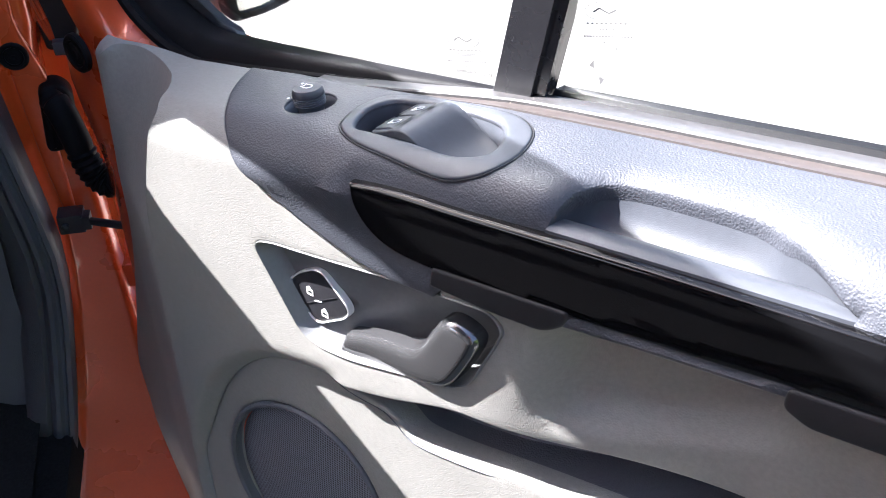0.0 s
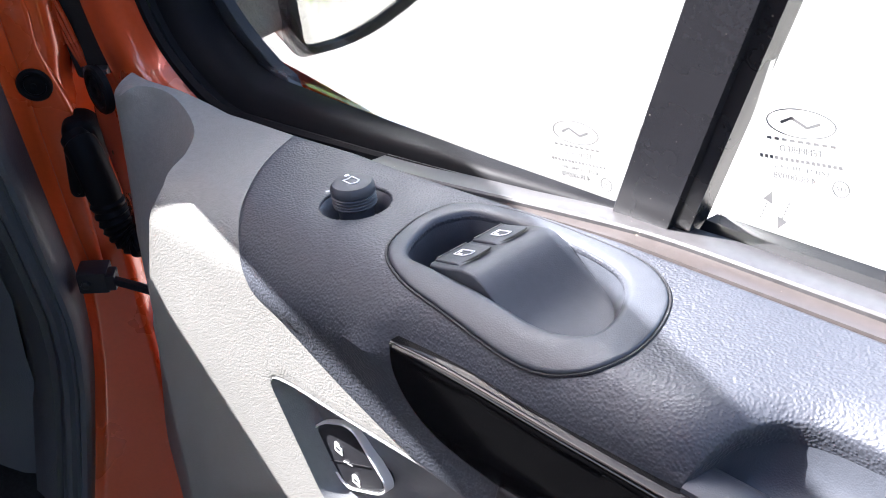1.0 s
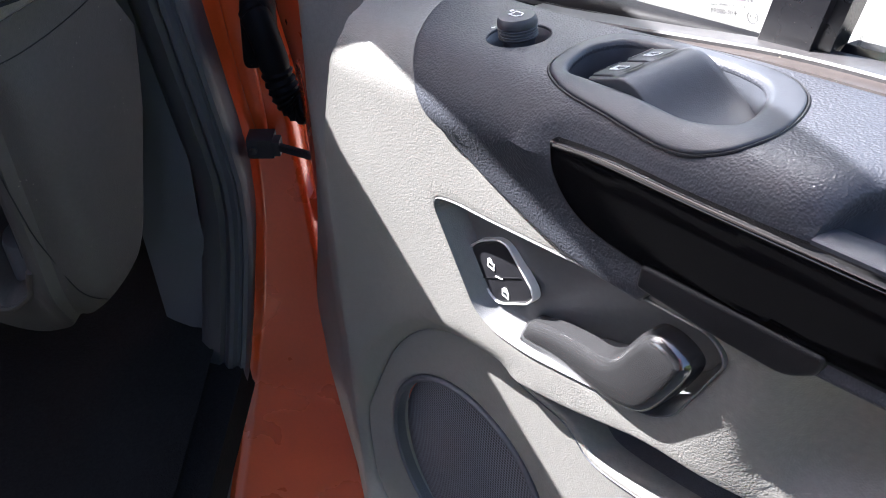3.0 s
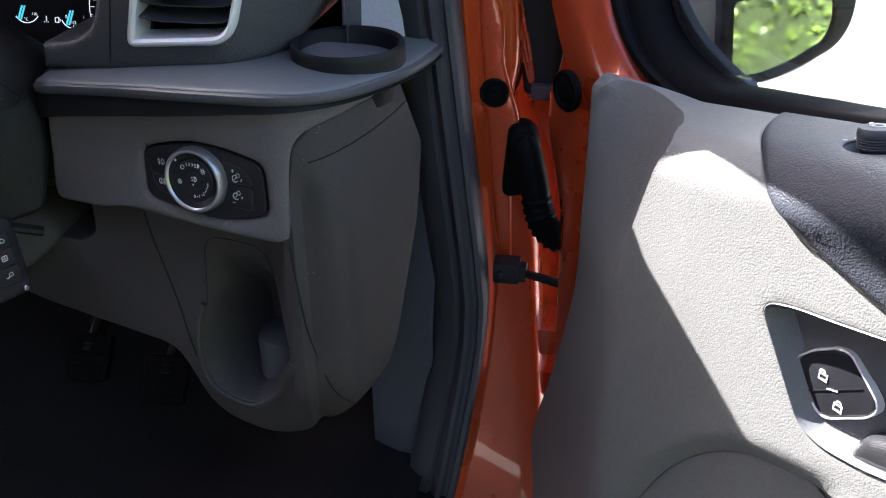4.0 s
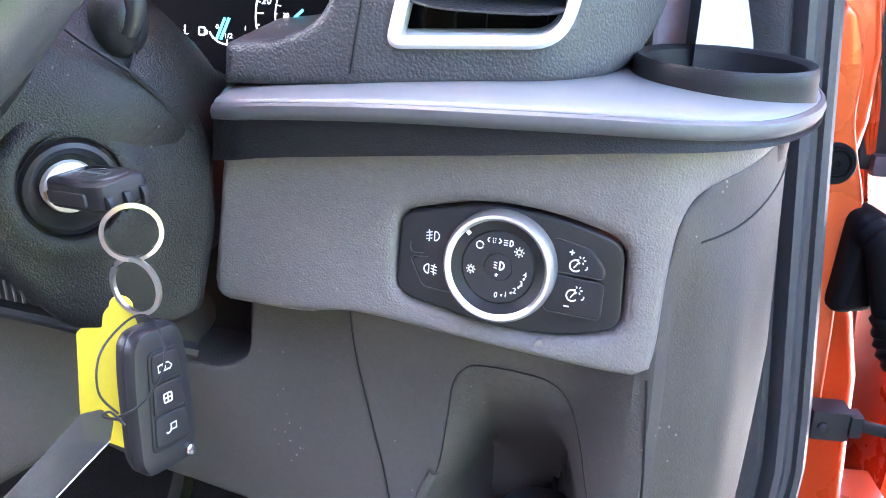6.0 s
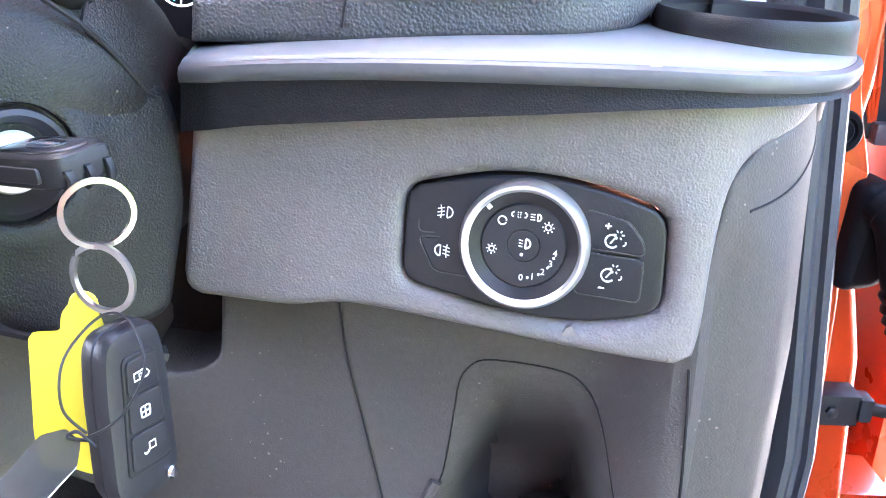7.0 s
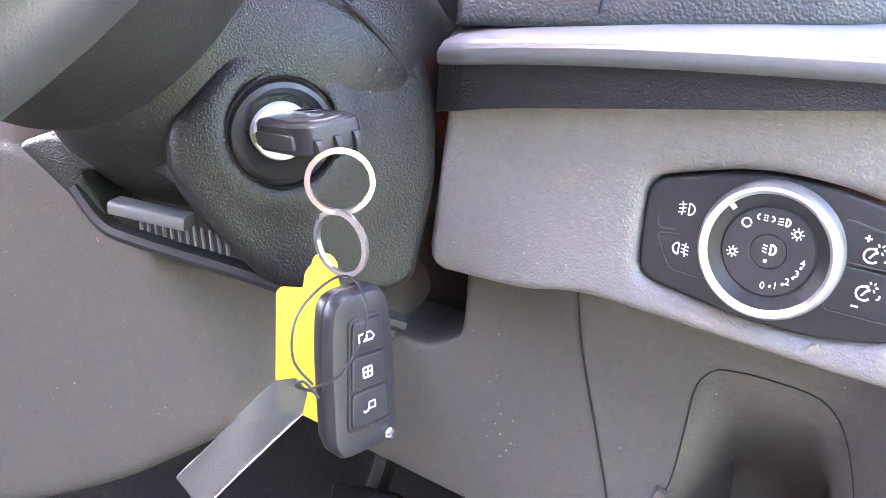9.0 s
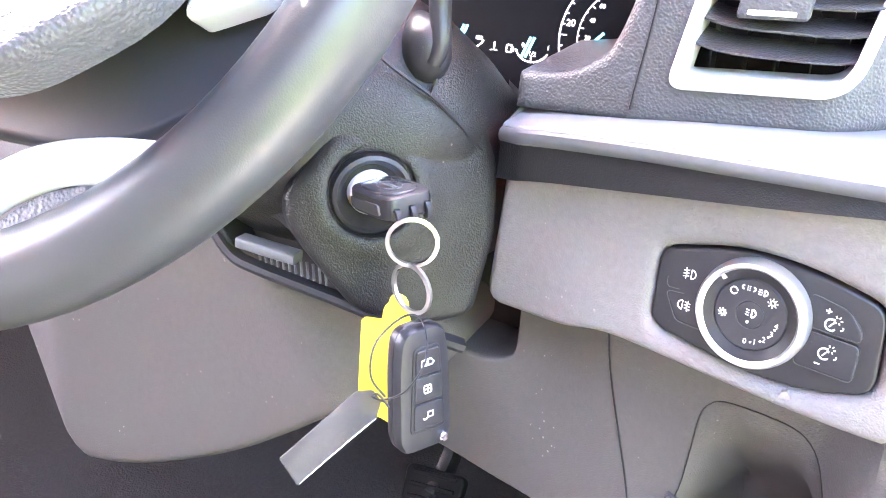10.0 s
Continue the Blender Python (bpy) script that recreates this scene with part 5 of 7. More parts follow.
stroke(bm, arc(*TC, 0.048, 5, 120, 24), 0.0011, I4)
for k in range(7):
    a = radians(5 + 115 * k / 6)
    stroke(bm, [(TC[0] + 0.044 * math.cos(a), TC[1] + 0.044 * math.sin(a)), (TC[0] + 0.048 * math.cos(a), TC[1] + 0.048 * math.sin(a))], 0.0008, I4)
stroke(bm, rounded([(-0.002, -0.0265), (0.002, -0.0265), (0.002, -0.0215), (-0.002, -0.0215)], 0.0006, 3), 0.0010, I4, closed=True)
stroke(bm, [(0.0022, -0.0225), (0.0036, -0.0235), (0.0036, -0.026)], 0.0006, I4)
stroke(bm, [(-0.012, -0.0255), (-0.012, -0.0205)], 0.0011, I4)
for k in range(3):
    stroke(bm, [(-0.0148 + 0.002 * k, -0.0266), (-0.0134 + 0.002 * k, -0.0262)], 0.0006, I4)
part("dial_scale", bm, M_DIAL, cluster, "white lit dial scales")
for ch, x, y, s in (("20", 0.0435, -0.001, 0.0070), ("40", 0.0565, 0.026, 0.0070), ("60", 0.084, 0.040, 0.0070), ("20", 0.0575, -0.010, 0.0042), ("40", 0.0590, 0.0025, 0.0042), ("60", 0.0645, 0.0130, 0.0042), ("80", 0.0735, 0.0205, 0.0042), ("100", 0.084, 0.0225, 0.0042), ("MPH", 0.0465, -0.0235, 0.0034), ("0", 0.0105, -0.0205, 0.0044), ("1/2", 0.0185, -0.0262, 0.0048), ("1", 0.0300, -0.0205, 0.0044), ("120", -0.0250, -0.0190, 0.0040), ("°C", -0.0345, -0.0245, 0.0042), ("3", -0.0905, 0.0280, 0.0070), ("4", -0.0700, 0.0205, 0.0070)):
    letters("dial_number", ch, s, Matrix.Translation((x, y, 0.0004)), M_DIAL, cluster)
for (x0, y0), (x1, y1) in (((0.047, -0.029), (0.0690, -0.0055)), ((0.051, -0.030), (0.0715, -0.0100)), ((0.0105, -0.029), (0.0155, -0.0140)), ((0.0135, -0.029), (0.0185, -0.0140)), ((-0.0435, -0.025), (-0.0385, -0.0105)), ((-0.0405, -0.025), (-0.0355, -0.0105))):
    bm = bmesh.new()
    stroke(bm, [(x0, y0), (x1, y1)], 0.0015, I4, high=0.0012)
    part("dial_needle", bm, M_NEEDLE, cluster, "cyan lit needle")
bm = bmesh.new()
stroke(bm, [(-0.0805, 0.008), (-0.0785, 0.014)], 0.0028, I4)
part("warning_light", bm, M_WARN, cluster, "small red warning light")
bm = bmesh.new()
for k in range(9):
    stroke(bm, [(-0.024 + 0.0034 * k, 0.0225), (-0.0215 + 0.0034 * k, 0.0225)], 0.0030, I4)
stroke(bm, [(0.013, 0.0225), (0.0155, 0.0225)], 0.0034, I4)
stroke(bm, [(0.0165, 0.0225), (0.019, 0.0225)], 0.0034, I4)
part("display_line", bm, M_GREYPRINT, cluster, "dim grey display line")
# hood and surround of the cluster
bm = bmesh.new()
rows = []
for x in (-0.78, -0.70, -0.60, -0.50, -0.41):
    rows.append([Vector((x, 0.79, 1.375)), Vector((x, 0.80, 1.392)), Vector((x, 0.90, 1.40)), Vector((x, 1.10, 1.36)), Vector((x, 1.36, 1.30))])
loft(bm, [[q - DASH_AT for q in r] for r in rows])
part("cluster_hood", bm, M_PAD, dash, "charcoal hood over the instruments")
bm = bmesh.new()
loft(bm, [[Vector((-0.42, 0.80, 1.385)) - DASH_AT, Vector((-0.42, 0.88, 1.385)) - DASH_AT, Vector((-0.42, 1.36, 1.30)) - DASH_AT], [Vector((-0.222, 0.82, 1.385)) - DASH_AT, Vector((-0.222, 0.90, 1.385)) - DASH_AT, Vector((-0.20, 1.36, 1.30)) - DASH_AT]])
part("dash_top", bm, M_PAD, dash, "charcoal dash top")
bm = bmesh.new()
loft(bm, [[Vector((x, y, z)) - DASH_AT for y, z in ((0.80, 1.360), (0.735, 1.358), (0.722, 1.364), (0.722, 1.372), (0.735, 1.377), (0.83, 1.394))] for x in (-0.305, -0.285, -0.265, -0.241)], closed=True, caps=True)
part("dash_brow", bm, M_PAD, dash, "charcoal brow of the dash top")
bm = bmesh.new()
loft(bm, [[Vector((-0.222, 0.84, 1.17)) - DASH_AT, Vector((-0.222, 0.84, 1.385)) - DASH_AT], [Vector((-0.215, 0.99, 1.17)) - DASH_AT, Vector((-0.215, 0.99, 1.37)) - DASH_AT], [Vector((-0.20, 1.36, 1.10)) - DASH_AT, Vector((-0.20, 1.36, 1.30)) - DASH_AT]])
part("dash_end", bm, M_PAD, dash, "charcoal end of the dash pad")
bm = bmesh.new()
loft(bm, [[Vector((-0.55, 0.905, 1.13)) - DASH_AT, Vector((-0.55, 0.90, 1.17)) - DASH_AT], [Vector((-0.49, 0.80, 1.13)) - DASH_AT, Vector((-0.49, 0.805, 1.175)) - DASH_AT], [Vector((-0.42, 0.87, 1.14)) - DASH_AT, Vector((-0.42, 0.88, 1.185)) - DASH_AT]])
loft(bm, [[Vector((-0.80, 0.93, 1.165)) - DASH_AT, Vector((-0.80, 0.70, 1.14)) - DASH_AT], [Vector((-0.42, 0.93, 1.165)) - DASH_AT, Vector((-0.50, 0.78, 1.16)) - DASH_AT]])
part("cluster_sill", bm, M_BLACK, dash, "dark sill under the instruments")
bm = bmesh.new()
rows = []
for x in (-1.66, -1.3, -1.0, -0.80):
    rows.append([Vector((x, 0.86, 0.86)), Vector((x, 0.80, 0.98)), Vector((x, 0.79, 1.10)), Vector((x, 0.80, 1.22)), Vector((x, 0.83, 1.34)), Vector((x, 0.92, 1.39)), Vector((x, 1.36, 1.30))])
loft(bm, [[q - DASH_AT for q in r] for r in rows])
part("passenger_dash", bm, M_DASH, dash, "taupe dash of the passenger side")

# ---- steering column, wheel ----
WC = Vector((-0.629, 0.528, 1.340))
TILT = 0.518
E1 = Vector((1, 0, 0))
E2 = Vector((0, math.sin(TILT), math.cos(TILT)))
AX = Vector((0, -math.cos(TILT), math.sin(TILT)))
column = thing("steering_column", "charcoal steering column shroud with ignition lock and lever", "steering column", Matrix.Translation(WC))


def col(a, b, d):
    return E1 * a + E2 * b - AX * d


def shroud_ring(d, right, left, low, high, cut):
    """Cross-section of the shroud: a lower bowl and an upper cover."""
    pts = [(-left, -0.02), (-left * 0.8, low * 0.75), (-left * 0.35, low), (right * 0.15, low), (right * cut, low * 0.80), (right, low * 0.42), (right * 0.95, 0.0), (right * 0.72, high * 0.8), (0, high), (-left * 0.72, high * 0.8)]
    return [col(p.x, p.y, d) for p in rounded(pts, 0.022, 4)]


bm = bmesh.new()
rows = [shroud_ring(*r) for r in ((0.165, 0.038, 0.055, -0.055, 0.050, 0.8), (0.206, 0.040, 0.058, -0.060, 0.052, 0.8), (0.212, 0.044, 0.072, -0.092, 0.052, 0.8), (0.217, 0.050, 0.078, -0.104, 0.052, 0.79), (0.225, 0.058, 0.08, -0.109, 0.050, 0.78), (0.238, 0.084, 0.085, -0.115, 0.047, 0.74), (0.255, 0.104, 0.09, -0.121, 0.044, 0.72), (0.280, 0.122, 0.09, -0.126, 0.040, 0.72), (0.310, 0.130, 0.09, -0.128, 0.034, 0.72), (0.42, 0.132, 0.09, -0.128, 0.012, 0.72))]
loft(bm, rows, closed=True, caps=True)
shroud = part("column_shroud", bm, M_COLUMN, column, "charcoal plastic column shroud")
# ignition
IG = Vector((-0.553, 0.700, 1.137)) - WC
IN = Vector((0.62, -0.74, 0.26)).normalized()
IM = frame_at(IG, IN.cross(Vector((0, 0, 1))) * -1, (0, 0, 1))
if (IM.to_3x3() @ Vector((0, 0, 1))).dot(IN) < 0:
    IM = frame_at(IG, IN.cross(Vector((0, 0, 1))), (0, 0, 1))
BOSS = [(0.020, 0.088), (-0.012, 0.053), (-0.033, 0.027), (-0.052, 0.004), (-0.051, -0.016), (-0.033, -0.044), (-0.012, -0.072), (0.018, -0.088), (0.064, -0.082), (0.080, -0.030), (0.083, 0.012), (0.074, 0.045), (0.050, 0.075)]
RB = Vector((0.7665, 0.6422, 0.0))
UB = IN.cross(RB).normalized()


def boss_put(a, b, h):
    """Across and up on the slanted face that carries the lock."""
    flare = 0.0045 * math.exp(-((math.hypot(a, b) - 0.031) / 0.009) ** 2)
    fall = 0.009 * ease(math.hypot(a, b), 0.040, 0.095)
    return IG + RB * a + UB * b + IN * (h + flare - fall)


bm = bmesh.new()
field(bm, rounded(BOSS, 0.010, 5), [ellipse(0, 0, 0.0262, 0.0262, 40)], 0.006, boss_put, lip=0.007, depth=0.05, hole_lip=0.002, hole_depth=0.01)
part("ignition_boss", bm, M_COLUMN, column, "flared charcoal boss round the ignition")
bm = bmesh.new()
lathe(bm, [(0.0270, 0.0020), (0.0262, -0.001), (0.0250, -0.0015), (0.0242, 0.0035), (0.0218, 0.0045), (0.0185, 0.001), (0.0165, -0.004), (0.0135, -0.006)], IM, 56, caps=(False, False))
part("ignition_ring", bm, M_BUTTON, column, "black ring of the ignition lock")
bm = bmesh.new()
lathe(bm, [(0.0145, -0.012), (0.0142, -0.001), (0.0132, 0.0008), (0.0120, 0.0012), (0.0, 0.0010)], IM, 48, caps=(False, False))
part("ignition_barrel", bm, M_SATIN, column, "bright ignition barrel")
# joint lines of the shroud
bm = bmesh.new()
for pts in ([(0.099, -0.028, 0.247), (0.108, -0.034, 0.262), (0.121, -0.046, 0.285), (0.126, -0.05, 0.31)], [(0.099, -0.028, 0.247), (0.099, 0.0, 0.252), (0.094, 0.015, 0.256)], [(0.099, -0.028, 0.247), (0.080, -0.020, 0.226), (0.068, -0.012, 0.214)]):
    sweep(bm, [col(*p) for p in spline(pts, 5)], circle(0.0013, 6))
part("shroud_joint", bm, M_BLACK, column, "dark joints of the shroud")
# opening with the adjusting lever under the column
bm = bmesh.new()
rows = []
for k in range(2):
    rows.append([Vector((x, y + 0.05 * k, z)) - WC for x, y, z in ((-0.695, 0.712, 1.118), (-0.61, 0.708, 1.122), (-0.575, 0.712, 1.092), (-0.548, 0.722, 1.072), (-0.540, 0.738, 1.048), (-0.56, 0.728, 1.042), (-0.62, 0.715, 1.058), (-0.665, 0.71, 1.085))])
loft(bm, rows, closed=True, caps=True)
part("lever_slot", bm, M_BLACK, column, "black slot under the column")
bm = bmesh.new()
FLANGE = rounded([(-0.706, 1.114), (-0.690, 1.121), (-0.607, 1.1345), (-0.594, 1.112), (-0.600, 1.105), (-0.615, 1.1135), (-0.666, 1.1055), (-0.648, 1.083), (-0.655, 1.0785)], [0.006, 0.02, 0.004, 0.006, 0.006, 0.006, 0.006, 0.003, 0.003], 4)
plate(bm, FLANGE, -0.03, 0.004, 0.003, lambda a, b, h: Vector((a, 0.694 - h - 0.10 * (a + 0.65), b)) - WC)
part("slot_flange", bm, M_COLUMN, column, "charcoal flange over the lever slot")
bm = bmesh.new()
sweep(bm, [Vector(p) - WC for p in spline([(-0.668, 0.694, 1.097), (-0.650, 0.690, 1.081), (-0.628, 0.689, 1.0755), (-0.568, 0.692, 1.0655), (-0.532, 0.700, 1.054), (-0.50, 0.725, 1.036)], 6)], [(-0.0045, -0.003), (0.0045, -0.003), (0.0052, 0.0), (0.0035, 0.003), (-0.0035, 0.003), (-0.0052, 0.0)])
part("lower_bow", bm, M_BLACK, column, "black bow under the lever")
for k in range(12):
    bm = bmesh.new()
    x = -0.634 + 0.0045 * k
    sweep(bm, [Vector((x, 0.697, 1.0865 - 0.0004 * k)) - WC, Vector((x + 0.004, 0.692, 1.0795 - 0.0006 * k)) - WC], circle(0.0009, 6))
    part("lever_rib", bm, M_SHELF_EDGE, column, "grey rib beside the lever" if k == 0 else "")
bm = bmesh.new()
sweep(bm, [Vector(p) - WC for p in ((-0.643, 0.690, 1.0915), (-0.622, 0.689, 1.0905), (-0.600, 0.690, 1.0885))], rounded([(-0.006, -0.0035), (0.006, -0.0035), (0.006, 0.0035), (-0.006, 0.0035)], 0.002, 3))
part("column_lever", bm, M_SHELF_EDGE, column, "grey column adjusting lever")
# stalk
bm = bmesh.new()
sb = Vector((-0.537, 0.738, 1.217)) - WC
sm = frame_at(sb, (0.75, 0.65, 0), (0, -0.2, 1))
lathe(bm, [(0.0, 0.015), (0.008, 0.013), (0.014, 0.008), (0.0165, 0.0), (0.016, -0.010), (0.013, -0.03)], sm, 32, sx=0.9, sy=1.2, caps=(False, True))
part("stalk_ball", bm, M_BUTTON, column, "black joint of the stalk")
bm = bmesh.new()
pth = spline([(-0.530, 0.730, 1.212), (-0.526, 0.732, 1.225), (-0.530, 0.738, 1.245), (-0.528, 0.738, 1.262), (-0.512, 0.736, 1.275), (-0.490, 0.734, 1.280), (-0.464, 0.731, 1.283)], 6)
n = len(pth)
sweep(bm, [p - WC for p in pth], circle(0.0125, 16), scale=[0.42 + 0.16 * min(1, i / n * 2.2) + 0.44 * ease(i / n, 0.42, 0.62) for i in range(n)])
stalk = part("stalk", bm, M_BUTTON, column, "black wiper stalk with white signs")
bm = bmesh.new()
lathe(bm, [(0.0128, -0.004), (0.0132, 0.0), (0.0132, 0.006), (0.0118, 0.008), (0.0, 0.0085)], frame_at(Vector((-0.466, 0.7312, 1.283)) - WC, (0.1, 0.95, 0), (0, 0, 1)) if frame_at(Vector(), (0.1, 0.95, 0), (0, 0, 1)).to_3x3().col[2].x > 0 else frame_at(Vector((-0.466, 0.7312, 1.283)) - WC, (-0.1, -0.95, 0), (0, 0, 1)), 28)
part("stalk_cap", bm, M_PAD, stalk, "dark grey end cap")
bm = bmesh.new()
for k in range(3):
    sweep(bm, [Vector((-0.497 + 0.009 * k, 0.7222, 1.276 + 0.002 * k)) - WC, Vector((-0.495 + 0.009 * k, 0.7218, 1.283 + 0.002 * k)) - WC], circle(0.0006, 5))
part("stalk_sign", bm, M_WHITE, stalk)

# steering wheel
wheel = thing("steering_wheel", "dark grey leather steering wheel with silver spoke trim", "steering wheel", Matrix.Translation(WC))
RW = 0.1925
bm = bmesh.new()
path = [E1 * (RW * math.cos(a)) + E2 * (RW * math.sin(a)) for a in (2 * math.pi * i / 96 for i in range(96))]
sec = [(0.0165 * math.cos(a) * (1.06 if math.cos(a) > 0 else 1.0), 0.0180 * math.sin(a)) for a in (2 * math.pi * i / 20 for i in range(20))]
sweep(bm, path, sec, closed=True, up=AX)
part("rim", bm, M_RIM, wheel, "smooth dark grey leather rim")
bm = bmesh.new()
rows = []
for d, rx, ry in ((-0.020, 0.055, 0.050), (-0.010, 0.072, 0.068), (0.020, 0.080, 0.085), (0.060, 0.086, 0.100), (0.120, 0.090, 0.114), (0.176, 0.092, 0.120), (0.186, 0.090, 0.118), (0.190, 0.084, 0.112)):
    rows.append([col(rx * math.cos(a), (ry if math.sin(a) < 0 else 0.055) * math.sin(a), d) for a in (2 * math.pi * i / 48 for i in range(48))])
loft(bm, rows, closed=True, caps=True)
part("hub", bm, M_HUB, wheel, "black grained hub and back cover")
bm = bmesh.new()
COVER = rounded([(-0.098, -0.122), (0.098, -0.122), (0.140, -0.082), (0.125, 0.0), (0.095, 0.055), (-0.095, 0.055), (-0.125, 0.0), (-0.140, -0.082)], [0.02, 0.02, 0.025, 0.03, 0.03, 0.03, 0.03, 0.025], 6)
plate(bm, COVER, -0.012, 0.012, 0.006, lambda a, b, h: col(a, b, -h - 0.046 + 0.36 * (b + 0.12)))
part("airbag_cover", bm, M_PAD, wheel, "grained charcoal airbag cover")
bm = bmesh.new()
plate(bm, rounded([(-0.10, -0.128), (0.10, -0.128), (0.165, -0.075), (0.165, 0.02), (0.09, 0.065), (-0.09, 0.065), (-0.165, 0.02), (-0.165, -0.075)], 0.03, 6), -0.012, 0.002, 0.004, lambda a, b, h: col(a, b, 0.012 - h), back=True)
part("wheel_body", bm, M_RIM, wheel, "smooth dark grey wheel body")
for sgn in (1, -1):
    bm = bmesh.new()
    sweep(bm, [col(sgn * a, b, -0.006) for a, b in spline([(0.140, -0.128), (0.112, -0.1305), (0.086, -0.137), (0.066, -0.149), (0.050, -0.166), (0.044, -0.184)], 6)], rounded([(-0.008, -0.004), (0.008, -0.004), (0.008, 0.004), (-0.008, 0.004)], 0.003, 3), up=AX)
    bow = part("spoke_trim", bm, M_SATIN, wheel, "satin silver trim of the lower spoke")
    bm = bmesh.new()
    sweep(bm, [col(sgn * a, b, -0.004) for a, b in spline([(0.132, -0.141), (0.108, -0.146), (0.088, -0.155), (0.074, -0.168)], 6)], rounded([(-0.008, -0.003), (0.008, -0.003), (0.008, 0.003), (-0.008, 0.003)], 0.002, 3), up=AX)
    part("spoke_inlay", bm, M_PAD, bow, "grained charcoal inlay")
    bm = bmesh.new()
    plate(bm, rounded([(sgn * 0.128, -0.082), (sgn * 0.156, -0.070), (sgn * 0.152, -0.030), (sgn * 0.130, -0.030)], 0.006, 5), -0.002, 0.012, 0.004, lambda a, b, h: col(a, b, -h))
    part("thumb_switch", bm, M_SATIN, wheel, "silver thumb switch")
for a0 in (-8, 188):
    bm = bmesh.new()
    c, s = math.cos(radians(a0)), math.sin(radians(a0))
    rows = []
    for r, hw in ((0.06, 0.030), (0.10, 0.024), (0.14, 0.018), (0.185, 0.020)):
        rows.append([col(c * r - s * y, s * r + c * y, d) for y, d in ((-hw, 0.004), (-hw * 0.9, -0.008), (0, -0.012), (hw * 0.9, -0.008), (hw, 0.004), (0, 0.012))])
    loft(bm, rows, closed=True, caps=True)
    spoke = part("spoke", bm, M_RIM, wheel, "steering wheel spoke")
    bm = bmesh.new()
    for k in range(2):
        ring = rounded([(0.085 + 0.03 * k, -0.014), (0.110 + 0.03 * k, -0.013), (0.110 + 0.03 * k, 0.013), (0.085 + 0.03 * k, 0.014)], 0.004, 4)
        plate(bm, [Vector((c * p.x - s * p.y, s * p.x + c * p.y)) for p in ring], 0.0, 0.003, 0.001, lambda a, b, h: col(a, b, -0.0115 - h))
    part("wheel_switch", bm, M_BUTTON, spoke, "black switches on the spoke")

# ---- keys ----
KEY_AT = Vector((-0.5478, 0.6931, 1.1408))
KD = Vector((0.827, -0.543, 0.146)).normalized()
key = thing("ignition_key", "black car key turned in the ignition lock", "key", Matrix.Translation(KEY_AT))
ks = Vector((0.534, 0.840, 0.098))
ks = (ks - KD * ks.dot(KD)).normalized()
kup = KD.cross(ks).normalized()


def keyp(a, b, h):
    """Out of the lock, across, up."""
    return KD * a + ks * b + kup * h



bm = bmesh.new()
rows = []
for h, k in ((-0.0066, 0.90), (-0.0058, 0.97), (-0.002, 1.0), (0.003, 1.0), (0.0056, 0.97), (0.0066, 0.88)):
    e = 0.0015 * (1 - k) / 0.1
    ring = rounded([(-0.004, -0.0120 * k), (0.004, -0.0160 * k), (0.034, -0.0162 * k), (0.0455 - e, -0.0125 * k), (0.0455 - e, 0.0125 * k), (0.034, 0.0162 * k), (0.004, 0.0160 * k), (-0.004, 0.0120 * k)], [0.004, 0.006, 0.006, 0.0035, 0.0035, 0.006, 0.006, 0.004], 4)
    rows.append([keyp(p.x, p.y, h) for p in ring])
loft(bm, rows, closed=True, caps=True)
part("key_head", bm, M_BUTTON, key, "black plastic key head")
bm = bmesh.new()
ring = rounded([(0.002, -0.0100), (0.030, -0.0118), (0.039, -0.0085), (0.041, 0.0), (0.039, 0.0085), (0.030, 0.0118), (0.002, 0.0100)], 0.005, 4)
plate(bm, ring, 0.0, 0.0014, 0.0008, lambda a, b, h: keyp(a, b, h + 0.0062))
inlay = part("key_badge", bm, M_KEYTOP, key, "worn grey inlay of the key")
bm = bmesh.new()
on_key = lambda a, b, h: keyp(a, b, h + 0.0077)
stroke(bm, ellipse(0.022, 0.0, 0.0105, 0.0062, 28), 0.0007, on_key, closed=True)
for k in range(5):
    stroke(bm, [(0.0155 + 0.003 * k, -0.0015), (0.0165 + 0.003 * k, 0.0018)], 0.0009, on_key)
part("badge_relief", bm, M_RECESS, inlay, "raised worn badge lines")
bm = bmesh.new()
plate(bm, rounded([(0.003, -0.0040), (0.036, -0.0040), (0.036, 0.0028), (0.003, 0.0028)], 0.002, 3), -0.002, 0.0010, 0.0005, lambda a, b, h: keyp(a, -0.0158 - h, b))
part("key_side", bm, M_KEYTOP, key, "glossy side inlay of the key")
bm = bmesh.new()
loft(bm, [[keyp(x, y, z) for y, z in ((-0.0045, -0.003), (0.0045, -0.003), (0.0045, 0.003), (-0.0045, 0.003))] for x in (-0.016, 0.0)], closed=True, caps=True)
part("key_blade", bm, M_BRASS, key, "brass coloured key blade")
bm = bmesh.new()
box(bm, (-0.003, -0.002, -0.0065), (0.003, 0.002, 0.001), frame_at(keyp(0.001, -0.0150, -0.001), KD, kup), 0.0006)
part("blade_shoulder", bm, M_BRASS, key, "brass shoulder of the blade")
for b in (-0.0100, -0.0005, 0.0090):
    bm = bmesh.new()
    sweep(bm, [keyp(0.0435, b, -0.0005), keyp(0.0462, b, -0.001), keyp(0.0470, b, -0.0035), keyp(0.0462, b, -0.0075), keyp(0.0435, b, -0.0085)], rounded([(-0.0018, -0.0014), (0.0018, -0.0014), (0.0018, 0.0014), (-0.0018, 0.0014)], 0.0006, 2))
    part("key_loop", bm, M_BUTTON, key, "black loop of the key")

